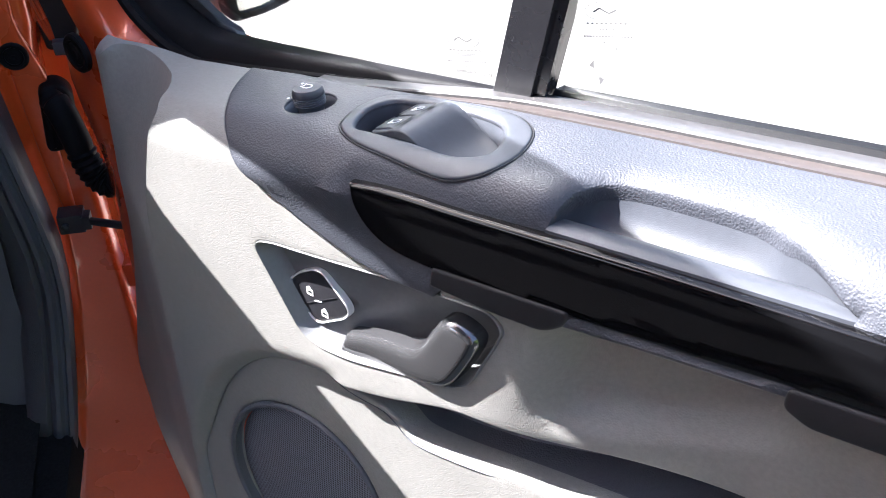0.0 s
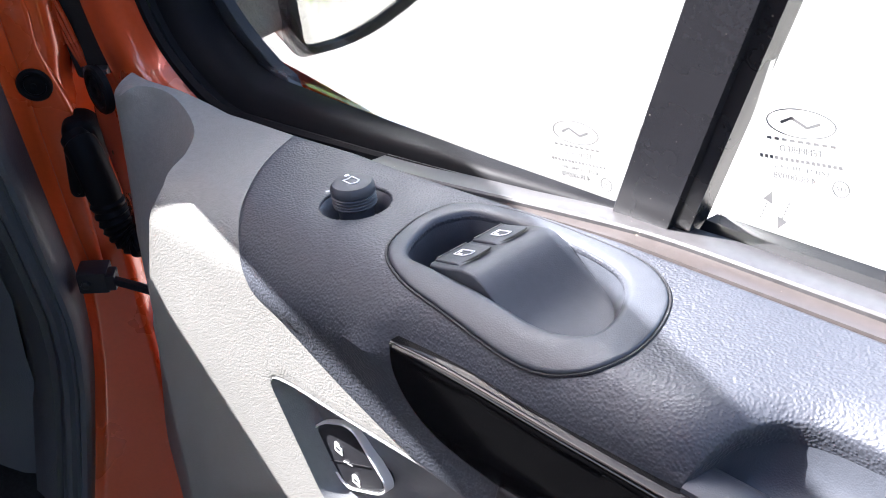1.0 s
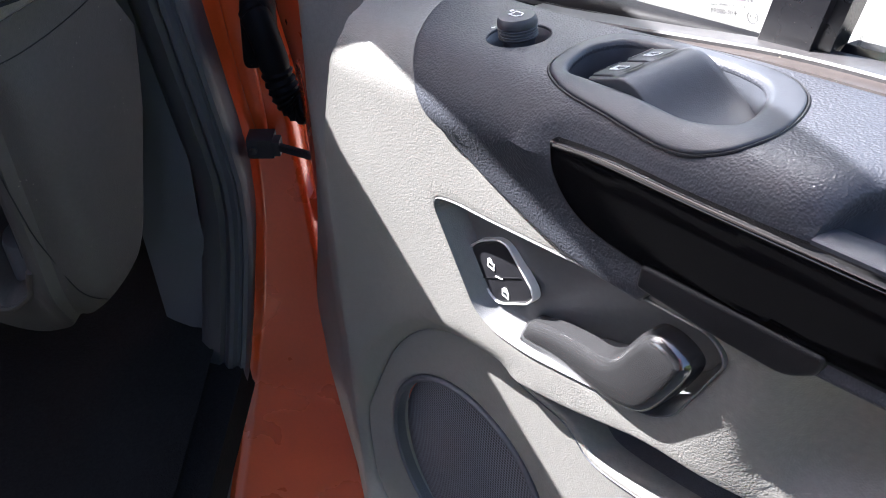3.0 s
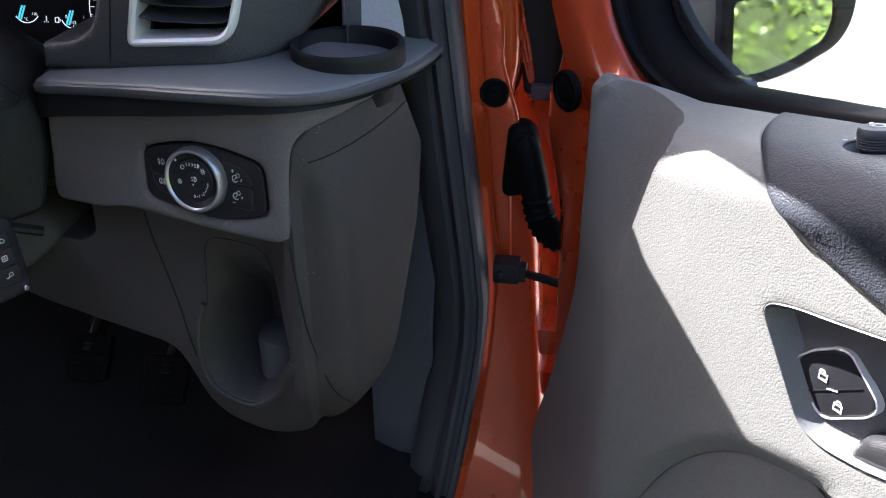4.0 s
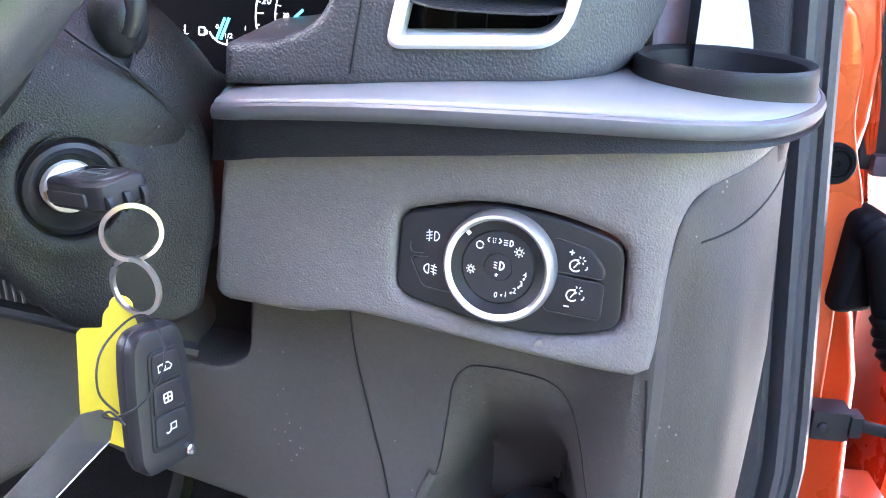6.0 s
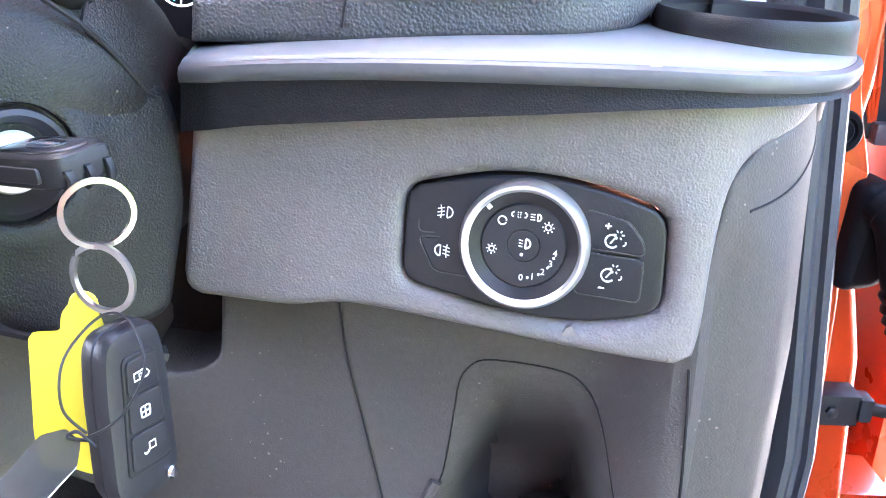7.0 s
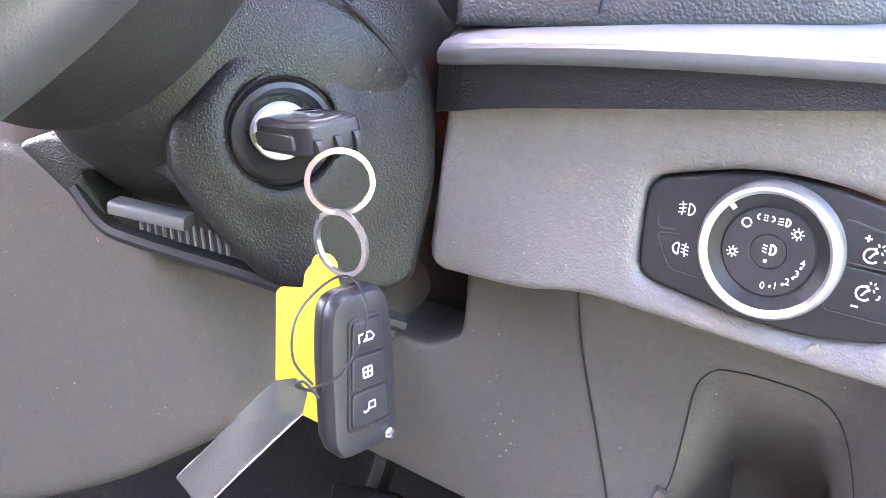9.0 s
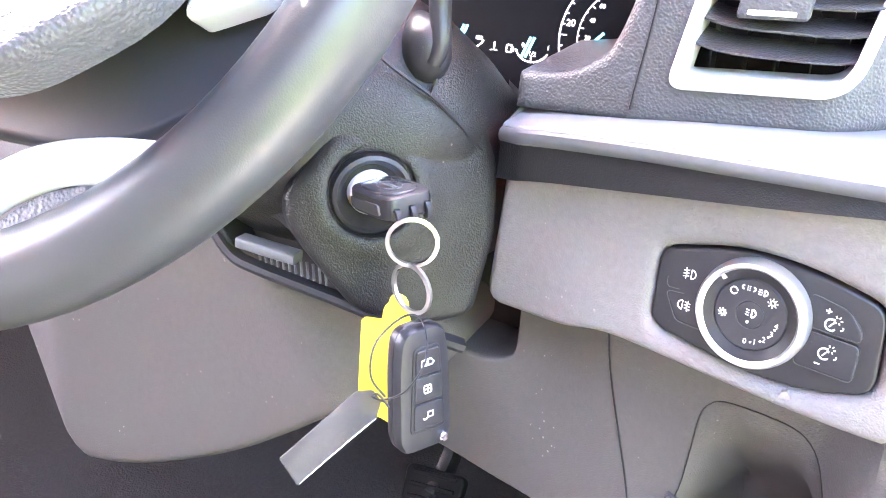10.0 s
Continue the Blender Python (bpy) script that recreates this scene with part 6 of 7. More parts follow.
R1 = Vector((-0.5035, 0.656, 1.1315))
R2 = Vector((-0.503, 0.655, 1.1045))
for nm, c, r, nrm_ in (("key_ring", R1, 0.0135, (0.40, -0.87, 0.28)), ("key_ring", R2, 0.0140, (-0.30, -0.92, 0.20))):
    ob = thing(nm, "steel split ring linking the two keys", "key ring", Matrix.Translation(c), group="split rings")
    bm = bmesh.new()
    nv = Vector(nrm_).normalized()
    fm = frame_at(Vector(), nv.cross(Vector((0, 0, 1))), (0, 0, 1))
    loop = []
    for i in range(96):
        a = 4 * math.pi * i / 95 + 0.6
        loop.append(fm @ Vector((r * math.cos(a), r * math.sin(a), 0.0016 * (i / 95 - 0.5))))
    sweep(bm, loop, [(-0.0011, -0.0007), (0.0011, -0.0007), (0.0011, 0.0007), (-0.0011, 0.0007)], up=nv)
    part("ring_coil", bm, M_STEEL, ob, "double steel coil")

FOB_AT = Vector((-0.493, 0.648, 1.050))
fn = Vector((0.87, -0.48, 0.07)).normalized()
fr = fn.cross(Vector((0, 0, 1))).normalized() * -1
if fr.x < 0:
    fr = -fr
fob = thing("key_fob", "black folding remote key with three buttons hanging from rings", "key fob", Matrix.Translation(FOB_AT))
fup = fn.cross(fr).normalized()
if fup.z < 0:
    fup = -fup


def fobp(a, b, h):
    return fr * a + fup * b + fn * h


BODY = rounded([(-0.0150, 0.038), (0.0130, 0.038), (0.0165, 0.020), (0.0180, -0.030), (0.0130, -0.0385), (-0.0140, -0.0385), (-0.0185, -0.030), (-0.0180, 0.015)], [0.010, 0.009, 0.02, 0.009, 0.008, 0.008, 0.009, 0.02], 5)
bm = bmesh.new()
nb = outward(BODY)
vs = loft(bm, [[fobp(*(p - n * i), h) for p, n in zip(BODY, nb)] for i, h in ((0.004, -0.0075), (0.0012, -0.0068), (0.0, -0.004), (0.0, -0.0005), (0.0005, 0.000), (0.0, 0.0005), (0.0, 0.004), (0.0014, 0.0066), (0.004, 0.0075))], closed=True)
fill(bm, vs[0])
fill(bm, vs[-1])
part("fob_body", bm, M_BUTTON, fob, "black plastic remote body")
PADF = rounded([(-0.0090, 0.0275), (0.0085, 0.0275), (0.0120, -0.0255), (-0.0120, -0.0255)], 0.004, 5)
bm = bmesh.new()
plate(bm, PADF, 0.006, 0.0084, 0.0008, fobp)
part("button_pad", bm, M_BLACK, fob, "rubber button pad")
for k, (b0, b1, hw0, hw1) in enumerate(((0.0110, 0.0255, 0.0085, 0.0075), (-0.0055, 0.0095, 0.0093, 0.0086), (-0.0225, -0.0070, 0.0102, 0.0094))):
    bm = bmesh.new()
    plate(bm, rounded([(-hw0, b0), (hw0, b0), (hw1, b1), (-hw1, b1)], 0.002, 4), 0.008, 0.0094, 0.0006, fobp)
    btn = part("fob_button", bm, M_BUTTON, fob, "black rubber button with a white sign")
    bm = bmesh.new()
    m_ = (b0 + b1) / 2
    put = lambda a, b, h: fobp(a * 0.78 - 0.001, m_ + (b - m_) * 0.78, 0.0095 + h)
    if k == 0:
        stroke(bm, [(-0.005, m_ - 0.0022), (0.004, m_ - 0.0022), (0.0055, m_ - 0.0005), (0.003, m_ + 0.0025), (-0.005, m_ + 0.002)], 0.0007, put, closed=True)
        stroke(bm, [(-0.0015, m_ - 0.001), (0.0005, m_ - 0.001), (0.0005, m_ + 0.0008), (-0.0015, m_ + 0.0008)], 0.0006, put, closed=True)
    elif k == 1:
        stroke(bm, rounded([(-0.003, m_ - 0.003), (0.003, m_ - 0.003), (0.003, m_ + 0.003), (-0.003, m_ + 0.003)], 0.001, 3), 0.0007, put, closed=True)
        stroke(bm, [(0, m_ - 0.003), (0, m_ + 0.003)], 0.0006, put)
        stroke(bm, [(-0.003, m_), (0.003, m_)], 0.0006, put)
    else:
        stroke(bm, [(0.0, m_ - 0.001), (0.0042, m_ - 0.001), (0.0042, m_ + 0.003), (0.0, m_ + 0.003)], 0.0007, put, closed=True)
        stroke(bm, [(0.0, m_), (-0.001, m_ - 0.002), (-0.003, m_ - 0.0025), (-0.0042, m_ - 0.0012)], 0.0008, put)
    part("button_sign", bm, M_WHITE, btn)
bm = bmesh.new()
lathe(bm, [(0.0030, 0.004), (0.0030, 0.0092), (0.0022, 0.0100), (0.0, 0.0102)], frame_at(fobp(0.0105, -0.0325, 0), fr, fup) if frame_at(Vector(), fr, fup).to_3x3().col[2].dot(fn) > 0 else frame_at(fobp(0.0105, -0.0325, 0), -fr, fup), 20)
part("release_button", bm, M_CHROME, fob, "bright round release button")
# yellow tag
TAG_AT = Vector((-0.520, 0.660, 1.050))
tagob = thing("key_tag", "bright yellow plastic key tag with a punched hole", "key tag", Matrix.Translation(TAG_AT))
tn = Vector((0.10, -0.99, 0.05)).normalized()
tr_ = Vector((0.99, 0.10, 0.0)).normalized()
tu = tr_.cross(tn) * -1
if tu.z < 0:
    tu = -tu
TAG = rounded([(-0.017, 0.026), (-0.004, 0.027), (-0.003, 0.036), (0.003, 0.043), (0.010, 0.042), (0.014, 0.030), (0.017, 0.026), (0.016, -0.036), (0.006, -0.0385), (-0.004, -0.036), (-0.016, -0.0365), (-0.018, -0.02)], [0.003, 0.003, 0.003, 0.003, 0.004, 0.003, 0.002, 0.003, 0.002, 0.003, 0.003, 0.004], 4)
bm = bmesh.new()
hole = ellipse(0.010, -0.033, 0.0024, 0.0022, 14)
for h, flip in ((0.0012, 0), (-0.0012, 1)):
    field(bm, TAG, [hole], 0.006, lambda a, b, hh: tr_ * a + tu * b + tn * (h + 0.0015 * math.sin(a * 120)), depth=0.0024 if not flip else 0.0, hole_depth=0.0024 if not flip else 0)
part("tag_plate", bm, M_YELLOW, tagob, "yellow plastic plate")
bm = bmesh.new()
sweep(bm, [tr_ * (0.006 + 0.0045 * math.cos(a)) + tu * (0.0395 + 0.0045 * math.sin(a)) for a in (2 * math.pi * i / 16 for i in range(16))], circle(0.0016, 6), closed=True, up=tn)
part("tag_eye", bm, M_YELLOW, tagob, "yellow eye of the tag")
# clear tag on a wire
CT_AT = Vector((-0.508, 0.632, 1.050))
clear = thing("clear_tag", "smoky clear plastic tag tied on with wire", "key tag", Matrix.Translation(CT_AT))
ca = (Vector((-0.558, 0.610, 0.992)) - CT_AT)
cd_ = ca.normalized()
cw = Vector((0.25, -0.75, 0.60))
cw = (cw - cd_ * cw.dot(cd_)).normalized()
cs = cd_.cross(cw).normalized()
bm = bmesh.new()
OUT = rounded([(0.004, -0.004), (0.012, -0.0095), (0.078, -0.0095), (0.078, 0.0095), (0.012, 0.0095), (0.004, 0.004)], 0.0015, 3)
plate(bm, OUT, -0.0004, 0.0004, 0.0002, lambda a, b, h: cd_ * a + cs * b + cw * (h + 0.003 * math.sin(a * 38)), back=True)
part("tag_film", bm, M_FILM, clear, "smoky clear film")
bm = bmesh.new()
sweep(bm, [cd_ * a - cs * 0.0095 + cw * (0.003 * math.sin(a * 38)) for a in (0.012, 0.03, 0.05, 0.076)], circle(0.00025, 5))
part("film_edge", bm, M_SATIN, clear, "bright cut edge of the film")
bm = bmesh.new()
sweep(bm, [Vector(p) for p in spline([(0.004, -0.004, 0.0), (-0.004, -0.006, 0.012), (-0.004, 0.0, 0.030), (0.006, 0.014, 0.042), (0.018, 0.012, 0.042), (0.028, -0.004, 0.030), (0.020, -0.010, 0.012), (0.004, -0.006, -0.001), (-0.002, -0.004, -0.003)], 7)], circle(0.0006, 6))
sweep(bm, [Vector(p) for p in spline([(0.006, -0.006, -0.002), (-0.003, -0.006, -0.001), (0.002, -0.008, 0.003), (0.008, -0.007, -0.004)], 6)], circle(0.0007, 6))
part("tag_wire", bm, M_BUTTON, clear, "thin dark tie wire")

# ---- footwell ----
knee = thing("knee_panel", "taupe knee panel under the steering column", "panel", pose(-0.72, 0.74, 0.95))
KA = Vector((-0.72, 0.74, 0.95))
bm = bmesh.new()
KN = spline([(-0.95, 1.11), (-0.78, 1.102), (-0.732, 1.097), (-0.695, 1.073), (-0.656, 1.047), (-0.60, 1.034), (-0.55, 1.018), (-0.532, 0.992), (-0.555, 0.968), (-0.597, 0.950), (-0.64, 0.920), (-0.69, 0.888), (-0.76, 0.855), (-0.82, 0.838), (-0.855, 0.846), (-0.90, 0.92), (-0.935, 0.98), (-0.97, 1.04)], 4, True)


def knee_put(a, b, h):
    y = 0.735 + 0.05 * (b - 1.05) - 0.25 * (a + 0.72) ** 2 + 0.8 * max(0.0, a + 0.659 - 0.74 * (1.046 - b)) + 0.35 * max(0.0, -0.86 - a)
    return Vector((a, y - h, b)) - KA


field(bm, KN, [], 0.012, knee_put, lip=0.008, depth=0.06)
part("panel_skin", bm, M_DASH_SHADED, knee, "taupe grained skin")
# black sheet that stands in for the shaded hollow between column and dash
bm = bmesh.new()
loft(bm, [[Vector((x, y, z)) - KA for x, y in ((-0.60, 0.80), (-0.55, 0.86), (-0.50, 0.90), (-0.46, 0.93))] for z in (0.97, 1.06, 1.16)])
part("side_filler", bm, M_HUB, knee, "black sheet for the shade beside the column")
for x, y, z, nm, lab in ((-0.592, 0.88, 0.772, "clutch_pedal", "black ribbed rubber clutch pedal"), (-0.487, 0.870, 0.757, "brake_pedal", "black ribbed rubber brake pedal"), (-0.410, 0.925, 0.690, "accelerator_pedal", "black ribbed rubber accelerator pedal")):
    ped = thing(nm, lab, "pedal", Matrix.Translation((x, y, z)), group="pedals")
    bm = bmesh.new()
    fm = frame_at(Vector(), (1, 0, 0), (0, 0.55, 0.83))
    plate(bm, rounded([(-0.026, -0.030), (0.026, -0.030), (0.030, 0.030), (-0.030, 0.030)], 0.008, 4), -0.012, 0.0, 0.003, flat(fm), back=True)
    pad_ = part("pedal_pad", bm, M_RUBBER, ped, "black rubber pad")
    for k in range(5):
        bm = bmesh.new()
        plate(bm, rounded([(-0.022, -0.024 + 0.0115 * k), (0.022, -0.022 + 0.0115 * k), (0.022, -0.018 + 0.0115 * k), (-0.022, -0.020 + 0.0115 * k)], 0.001, 2), -0.001, 0.0025, 0.001, flat(fm))
        part("pad_rib", bm, M_RUBBER, pad_)
    bm = bmesh.new()
    sweep(bm, [Vector(p) for p in spline([(0, 0.008, 0.0), (0.005, 0.05, 0.04), (0.01, 0.07, 0.16), (0.01, 0.06, 0.28)], 5)], rounded([(-0.006, -0.012), (0.006, -0.012), (0.006, 0.012), (-0.006, 0.012)], 0.003, 2))
    part("pedal_arm", bm, M_BLACK, ped, "black steel pedal arm")

brake = bpy.data.objects["brake_pedal"]
bm = bmesh.new()
box(bm, (-0.006, -0.004, -0.009), (0.006, 0.004, 0.009), Matrix.Translation(Vector((-0.470, 0.922, 0.767)) - brake.matrix_basis.translation), 0.001)
part("pedal_clip", bm, M_YELLOW, brake, "small yellow clip on the pedal")

# ---- van body round the opening ----
BAT = Vector((-0.1, 0.95, 0.4))
body = thing("van", "orange van with its driver's door open", "van", pose(*BAT))


def edge_x(z):
    if z < 0.88:
        return float(np.interp(z, [0.3, 0.45, 0.6, 0.7, 0.8, 0.88], [-0.205, -0.168, -0.133, -0.116, -0.104, -0.0985]))
    return -0.130 + 0.085 * (1.27 - z)


def body_part(nm, bm, mat, label=""):
    bmesh.ops.translate(bm, verts=bm.verts[:], vec=-BAT)
    return part(nm, bm, mat, body, label)


def seal_x(z):
    return float(np.interp(z, [0.25, 0.48, 0.61, 0.68, 0.80, 0.88, 0.95, 1.03, 1.12, 1.27, 1.5], [-0.225, -0.168, -0.130, -0.117, -0.099, -0.090, -0.096, -0.105, -0.115, -0.131, -0.155]))


ZS = [0.25 + 0.05 * i for i in range(27)]


def groove(z):
    """The inner line of the pillar's outer face wavers with the pressings."""
    return 0.045 + 0.012 * math.sin((z - 1.13) * 22) * math.exp(-((z - 1.12) / 0.14) ** 2) + 0.012 * ease(z, 1.1, 0.95)


bm = bmesh.new()
rows = []
for z in ZS:
    e = edge_x(z)
    g = groove(z) + max(0.0, -0.130 + 0.085 * (1.27 - z) - e)
    fl = 0.03 * ease(z, 0.85, 0.6)
    pr = [(e - 0.030, 0.935), (e - 0.006, 0.928), (e, 0.926), (e + 0.004, 0.928), (e + 0.008, 0.936), (e + 0.014, 0.940), (e + g - 0.010, 0.941), (e + g - 0.004, 0.944), (e + g, 0.952), (e + g + 0.003, 0.975), (e + g + 0.006, 1.02), (e + g + 0.010, 1.06), (e + g + 0.012, 1.15), (e + g + 0.014, 1.9)]
    rows.append([Vector((x, y - 0.10 * (1.12 - z) * (0.6 if z < 1.12 else 0.2) - fl, z)) for x, y in pr])
loft(bm, rows)
pillar = body_part("hinge_pillar", bm, M_ORANGE, "orange painted hinge pillar")
# pressed ridge on the pillar
bm = bmesh.new()
RIDGE = spline([(0.020, 1.235), (0.013, 1.20), (0.013, 1.10), (0.013, 1.00), (0.016, 0.93)], 6) + spline([(0.030, 0.93), (0.034, 1.00), (0.034, 1.04), (0.046, 1.085), (0.046, 1.10), (0.036, 1.15), (0.038, 1.19), (0.030, 1.225)], 6)
field(bm, RIDGE, [], 0.008, lambda a, z, h: Vector((edge_x(z) + a, 0.940 - 0.10 * (1.12 - z) * (0.6 if z < 1.12 else 0.2) - h, z)), lip=0.004, depth=0.004, relief=lambda a, b: 0.004 + 0 * a)
body_part("pillar_pressing", bm, M_ORANGE, "raised pressing in the orange pillar")


def plug(at, right, up, r, nm, lab, where):
    bm = bmesh.new()
    fm = frame_at(at, right, up)
    lathe(bm, [(r, -0.003), (r, 0.002), (r * 0.9, 0.0038), (r * 0.72, 0.0036), (r * 0.66, 0.0018), (r * 0.60, 0.0018), (r * 0.52, 0.0034), (r * 0.2, 0.0036), (r * 0.12, 0.0026), (0.0, 0.0026)], fm, 36, caps=(False, False))
    return part(nm, bm, M_RUBBER, where, lab)


plug(Vector((-0.094, 0.936, 1.120)) - BAT, (1, 0, 0), (0, 0, 1), 0.0155, "rubber_plug", "round black rubber plug", body)
# seal and sill trims
bm = bmesh.new()
sec = [(-0.020, -0.055), (0.010, -0.055), (0.0125, -0.006), (0.0125, 0.004), (0.009, 0.009), (0.004, 0.010), (0.0015, 0.006), (-0.002, 0.0055), (-0.006, 0.010), (-0.011, 0.010), (-0.015, 0.005), (-0.019, -0.004)]
path = [Vector((seal_x(z) - 0.0125, 0.880 - 0.03 * ease(z, 0.85, 0.6), z)) for z in ZS]
sweep(bm, path, sec, up=(0, -1, 0))
body_part("door_seal", bm, M_SEAL, "dark grey ribbed rubber door seal")
bm = bmesh.new()
rows = []
for z in ZS:
    e = seal_x(z) - 0.026
    rows.append([Vector((x, y - 0.03 * ease(z, 0.85, 0.6), z)) for x, y in ((e, 0.900), (e - 0.002, 0.882), (e - 0.010, 0.876), (e - 0.024, 0.880), (e - 0.036, 0.892), (e - 0.042, 0.93))])
loft(bm, rows)
body_part("seal_trim", bm, M_SEAL_TRIM, "charcoal textured trim beside the seal")
# lower side trim
bm = bmesh.new()
loft(bm, [[Vector((-0.155, 0.885, z)), Vector((-0.20, 0.89, z)), Vector((-0.235, 0.905, z))] for z in (0.60, 0.70, 0.845)] + [[Vector((-0.150, 0.89, z)), Vector((-0.175, 0.895, z)), Vector((-0.20, 0.91, z))] for z in (0.95, 1.14)])
body_part("kick_trim", bm, M_SPEAKER, "grey kick trim beside the dash")
bm = bmesh.new()
loft(bm, [[Vector((-0.2405, 0.892 + 0.12 * (z - 1.19), z)), Vector((-0.238, 0.889 + 0.12 * (z - 1.19), z)), Vector((-0.178, 0.881 + 0.12 * (z - 1.19), z)), Vector((-0.172, 0.886 + 0.12 * (z - 1.19), z))] for z in (1.16, 1.24, 1.292)])
body_part("pillar_trim", bm, M_PILLAR, "pale grey windscreen pillar trim")
bm = bmesh.new()
loft(bm, [[Vector((-0.2405, 0.8985 + 0.12 * (z - 1.19), z)), Vector((-0.238, 0.896 + 0.12 * (z - 1.19), z)), Vector((-0.178, 0.888 + 0.12 * (z - 1.19), z)), Vector((-0.165, 0.892 + 0.12 * (z - 1.19), z))] for z in (1.288, 1.35, 1.45)])
body_part("pillar_cap", bm, M_PILLAR, "pale grey upper pillar trim")
# foot of the windscreen pillar
bm = bmesh.new()
rows = []
for x in (-0.235, -0.165):
    rows.append([Vector((x, y, z)) for y, z in ((0.875, 1.31), (0.828, 1.35), (0.828, 1.40), (0.815, 1.522), (0.78, 1.555), (0.70, 1.632), (0.70, 1.70), (0.86, 1.62), (1.10, 1.46), (1.36, 1.36), (1.36, 1.28))])
loft(bm, rows, closed=True, caps=True)
body_part("pillar_foot", bm, M_PILLAR, "pale grey foot of the windscreen pillar")
# behind the pillar gap
bm = bmesh.new()
rows = []
for z in (0.25, 0.45, 0.6, 0.7, 0.8, 0.9, 1.0, 1.03, 1.08, 1.12, 1.15, 1.17, 1.18, 1.19, 1.20, 1.22, 1.4):
    xr = float(np.interp(z, [0.3, 0.5, 0.7, 0.9, 1.03, 1.1, 1.17, 1.20, 1.4], [0.12, 0.07, 0.034, 0.013, 0.001, -0.013, -0.015, 0.006, 0.006]))
    rows.append([Vector((edge_x(z) + 0.03, 1.085, z)), Vector((xr - 0.006, 1.092, z)), Vector((xr, 1.10, z)), Vector((xr, 1.25, z))])
loft(bm, rows)
body_part("hinge_face", bm, M_ORANGE, "shaded orange metal behind the hinges")
bm = bmesh.new()
lathe(bm, [(0.016, -0.03), (0.018, -0.02), (0.018, 0.02), (0.016, 0.03)], Matrix.Translation((-0.073, 0.995, 1.240)), 24)
body_part("hinge_knuckle", bm, M_ORANGE, "orange painted hinge knuckle")
bm = bmesh.new()
lathe(bm, [(0.012, -0.06), (0.012, 0.06)], Matrix.Translation((-0.055, 0.99, 0.86)), 20)
body_part("hinge_knuckle", bm, M_ORANGE, "orange painted hinge knuckle")
bm = bmesh.new()
plate(bm, rounded([(-0.066, 1.108), (-0.034, 1.108), (-0.024, 1.165), (-0.014, 1.225), (-0.078, 1.225), (-0.076, 1.19)], 0.006, 4), -0.02, 0.0, 0.003, lambda a, b, h: Vector((a, 0.968 - h, b)), back=True)
body_part("hinge_cover", bm, M_BLACK, "black hinge cover in the gap")
bm = bmesh.new()
box(bm, (-0.058, 0.958, 1.106), (-0.036, 0.972, 1.122), None, 0.003)
body_part("hinge_foot", bm, M_SEAL, "grey foot of the hinge cover")
for z0 in (0.80, 0.74):
    bm = bmesh.new()
    box(bm, (-0.062, 0.93, z0), (0.005, 0.99, z0 + 0.035), pose(0, 0, 0, 0, 0, 0), 0.004)
    body_part("hinge_leaf", bm, M_ORANGE, "orange painted door hinge")
bm = bmesh.new()
box(bm, (-0.052, 0.945, 1.238), (-0.006, 1.0, 1.34), None, 0.008)
body_part("hinge_leaf", bm, M_ORANGE, "orange painted door hinge")
bm = bmesh.new()
for i in range(3):
    sweep(bm, [Vector(p) for p in spline([(-0.090 + 0.004 * i, 0.955, 1.30), (-0.082 + 0.004 * i, 0.96, 1.22), (-0.070 + 0.004 * i, 0.965, 1.16), (-0.060 + 0.002 * i, 0.97, 1.12)], 6)], circle(0.0022, 6))
body_part("pillar_flange", bm, M_ORANGE, "folded orange flange in the gap")
# short wing panel, added to keep side light out of the door gap
bm = bmesh.new()
loft(bm, [[Vector((0.036 + 0.02 * math.sin(3.0 * (z - 0.4)), y, z)) for y in (1.03, 1.12, 1.22, 1.32)] + [Vector((0.02 + 0.02 * math.sin(3.0 * (z - 0.4)), y, z)) for y in (1.32, 1.03)] for z in (0.42, 0.6, 0.8, 1.0, 1.15, 1.27)], closed=True, caps=True)
body_part("front_wing", bm, M_ORANGE, "orange front wing beyond the door gap")
# wiring gaiter
gait = thing("wiring_gaiter", "black rubber wiring gaiter between pillar and door", "gaiter", pose(-0.06, 0.94, 1.03))
GA = Vector((-0.06, 0.94, 1.03))
bm = bmesh.new()
fm = frame_at(Vector((-0.066, 0.932, 1.048)) - GA, (1, 0.15, 0), (0, 0, 1))
plate(bm, rounded([(-0.019, -0.040), (0.018, -0.036), (0.022, 0.028), (0.010, 0.042), (-0.012, 0.040)], 0.012, 5), -0.016, 0.016, 0.010, flat(fm))
part("gaiter_base", bm, M_RUBBER, gait, "black rubber base")
bm = bmesh.new()
pth = spline([(-0.066, 0.920, 1.076), (-0.056, 0.908, 1.066), (-0.048, 0.902, 1.038), (-0.042, 0.898, 1.010), (-0.034, 0.894, 0.990), (-0.021, 0.889, 0.981), (-0.008, 0.886, 0.988), (0.003, 0.884, 1.004)], 10)
n = len(pth)
sweep(bm, [p - GA for p in pth], circle(0.0155, 18), scale=[(0.85 if i < 6 else 1.0) + (0.09 * math.sin(i * 1.9) if i > n * 0.35 else 0.0) for i in range(n)])
part("gaiter_hose", bm, M_RUBBER, gait, "corrugated rubber hose")
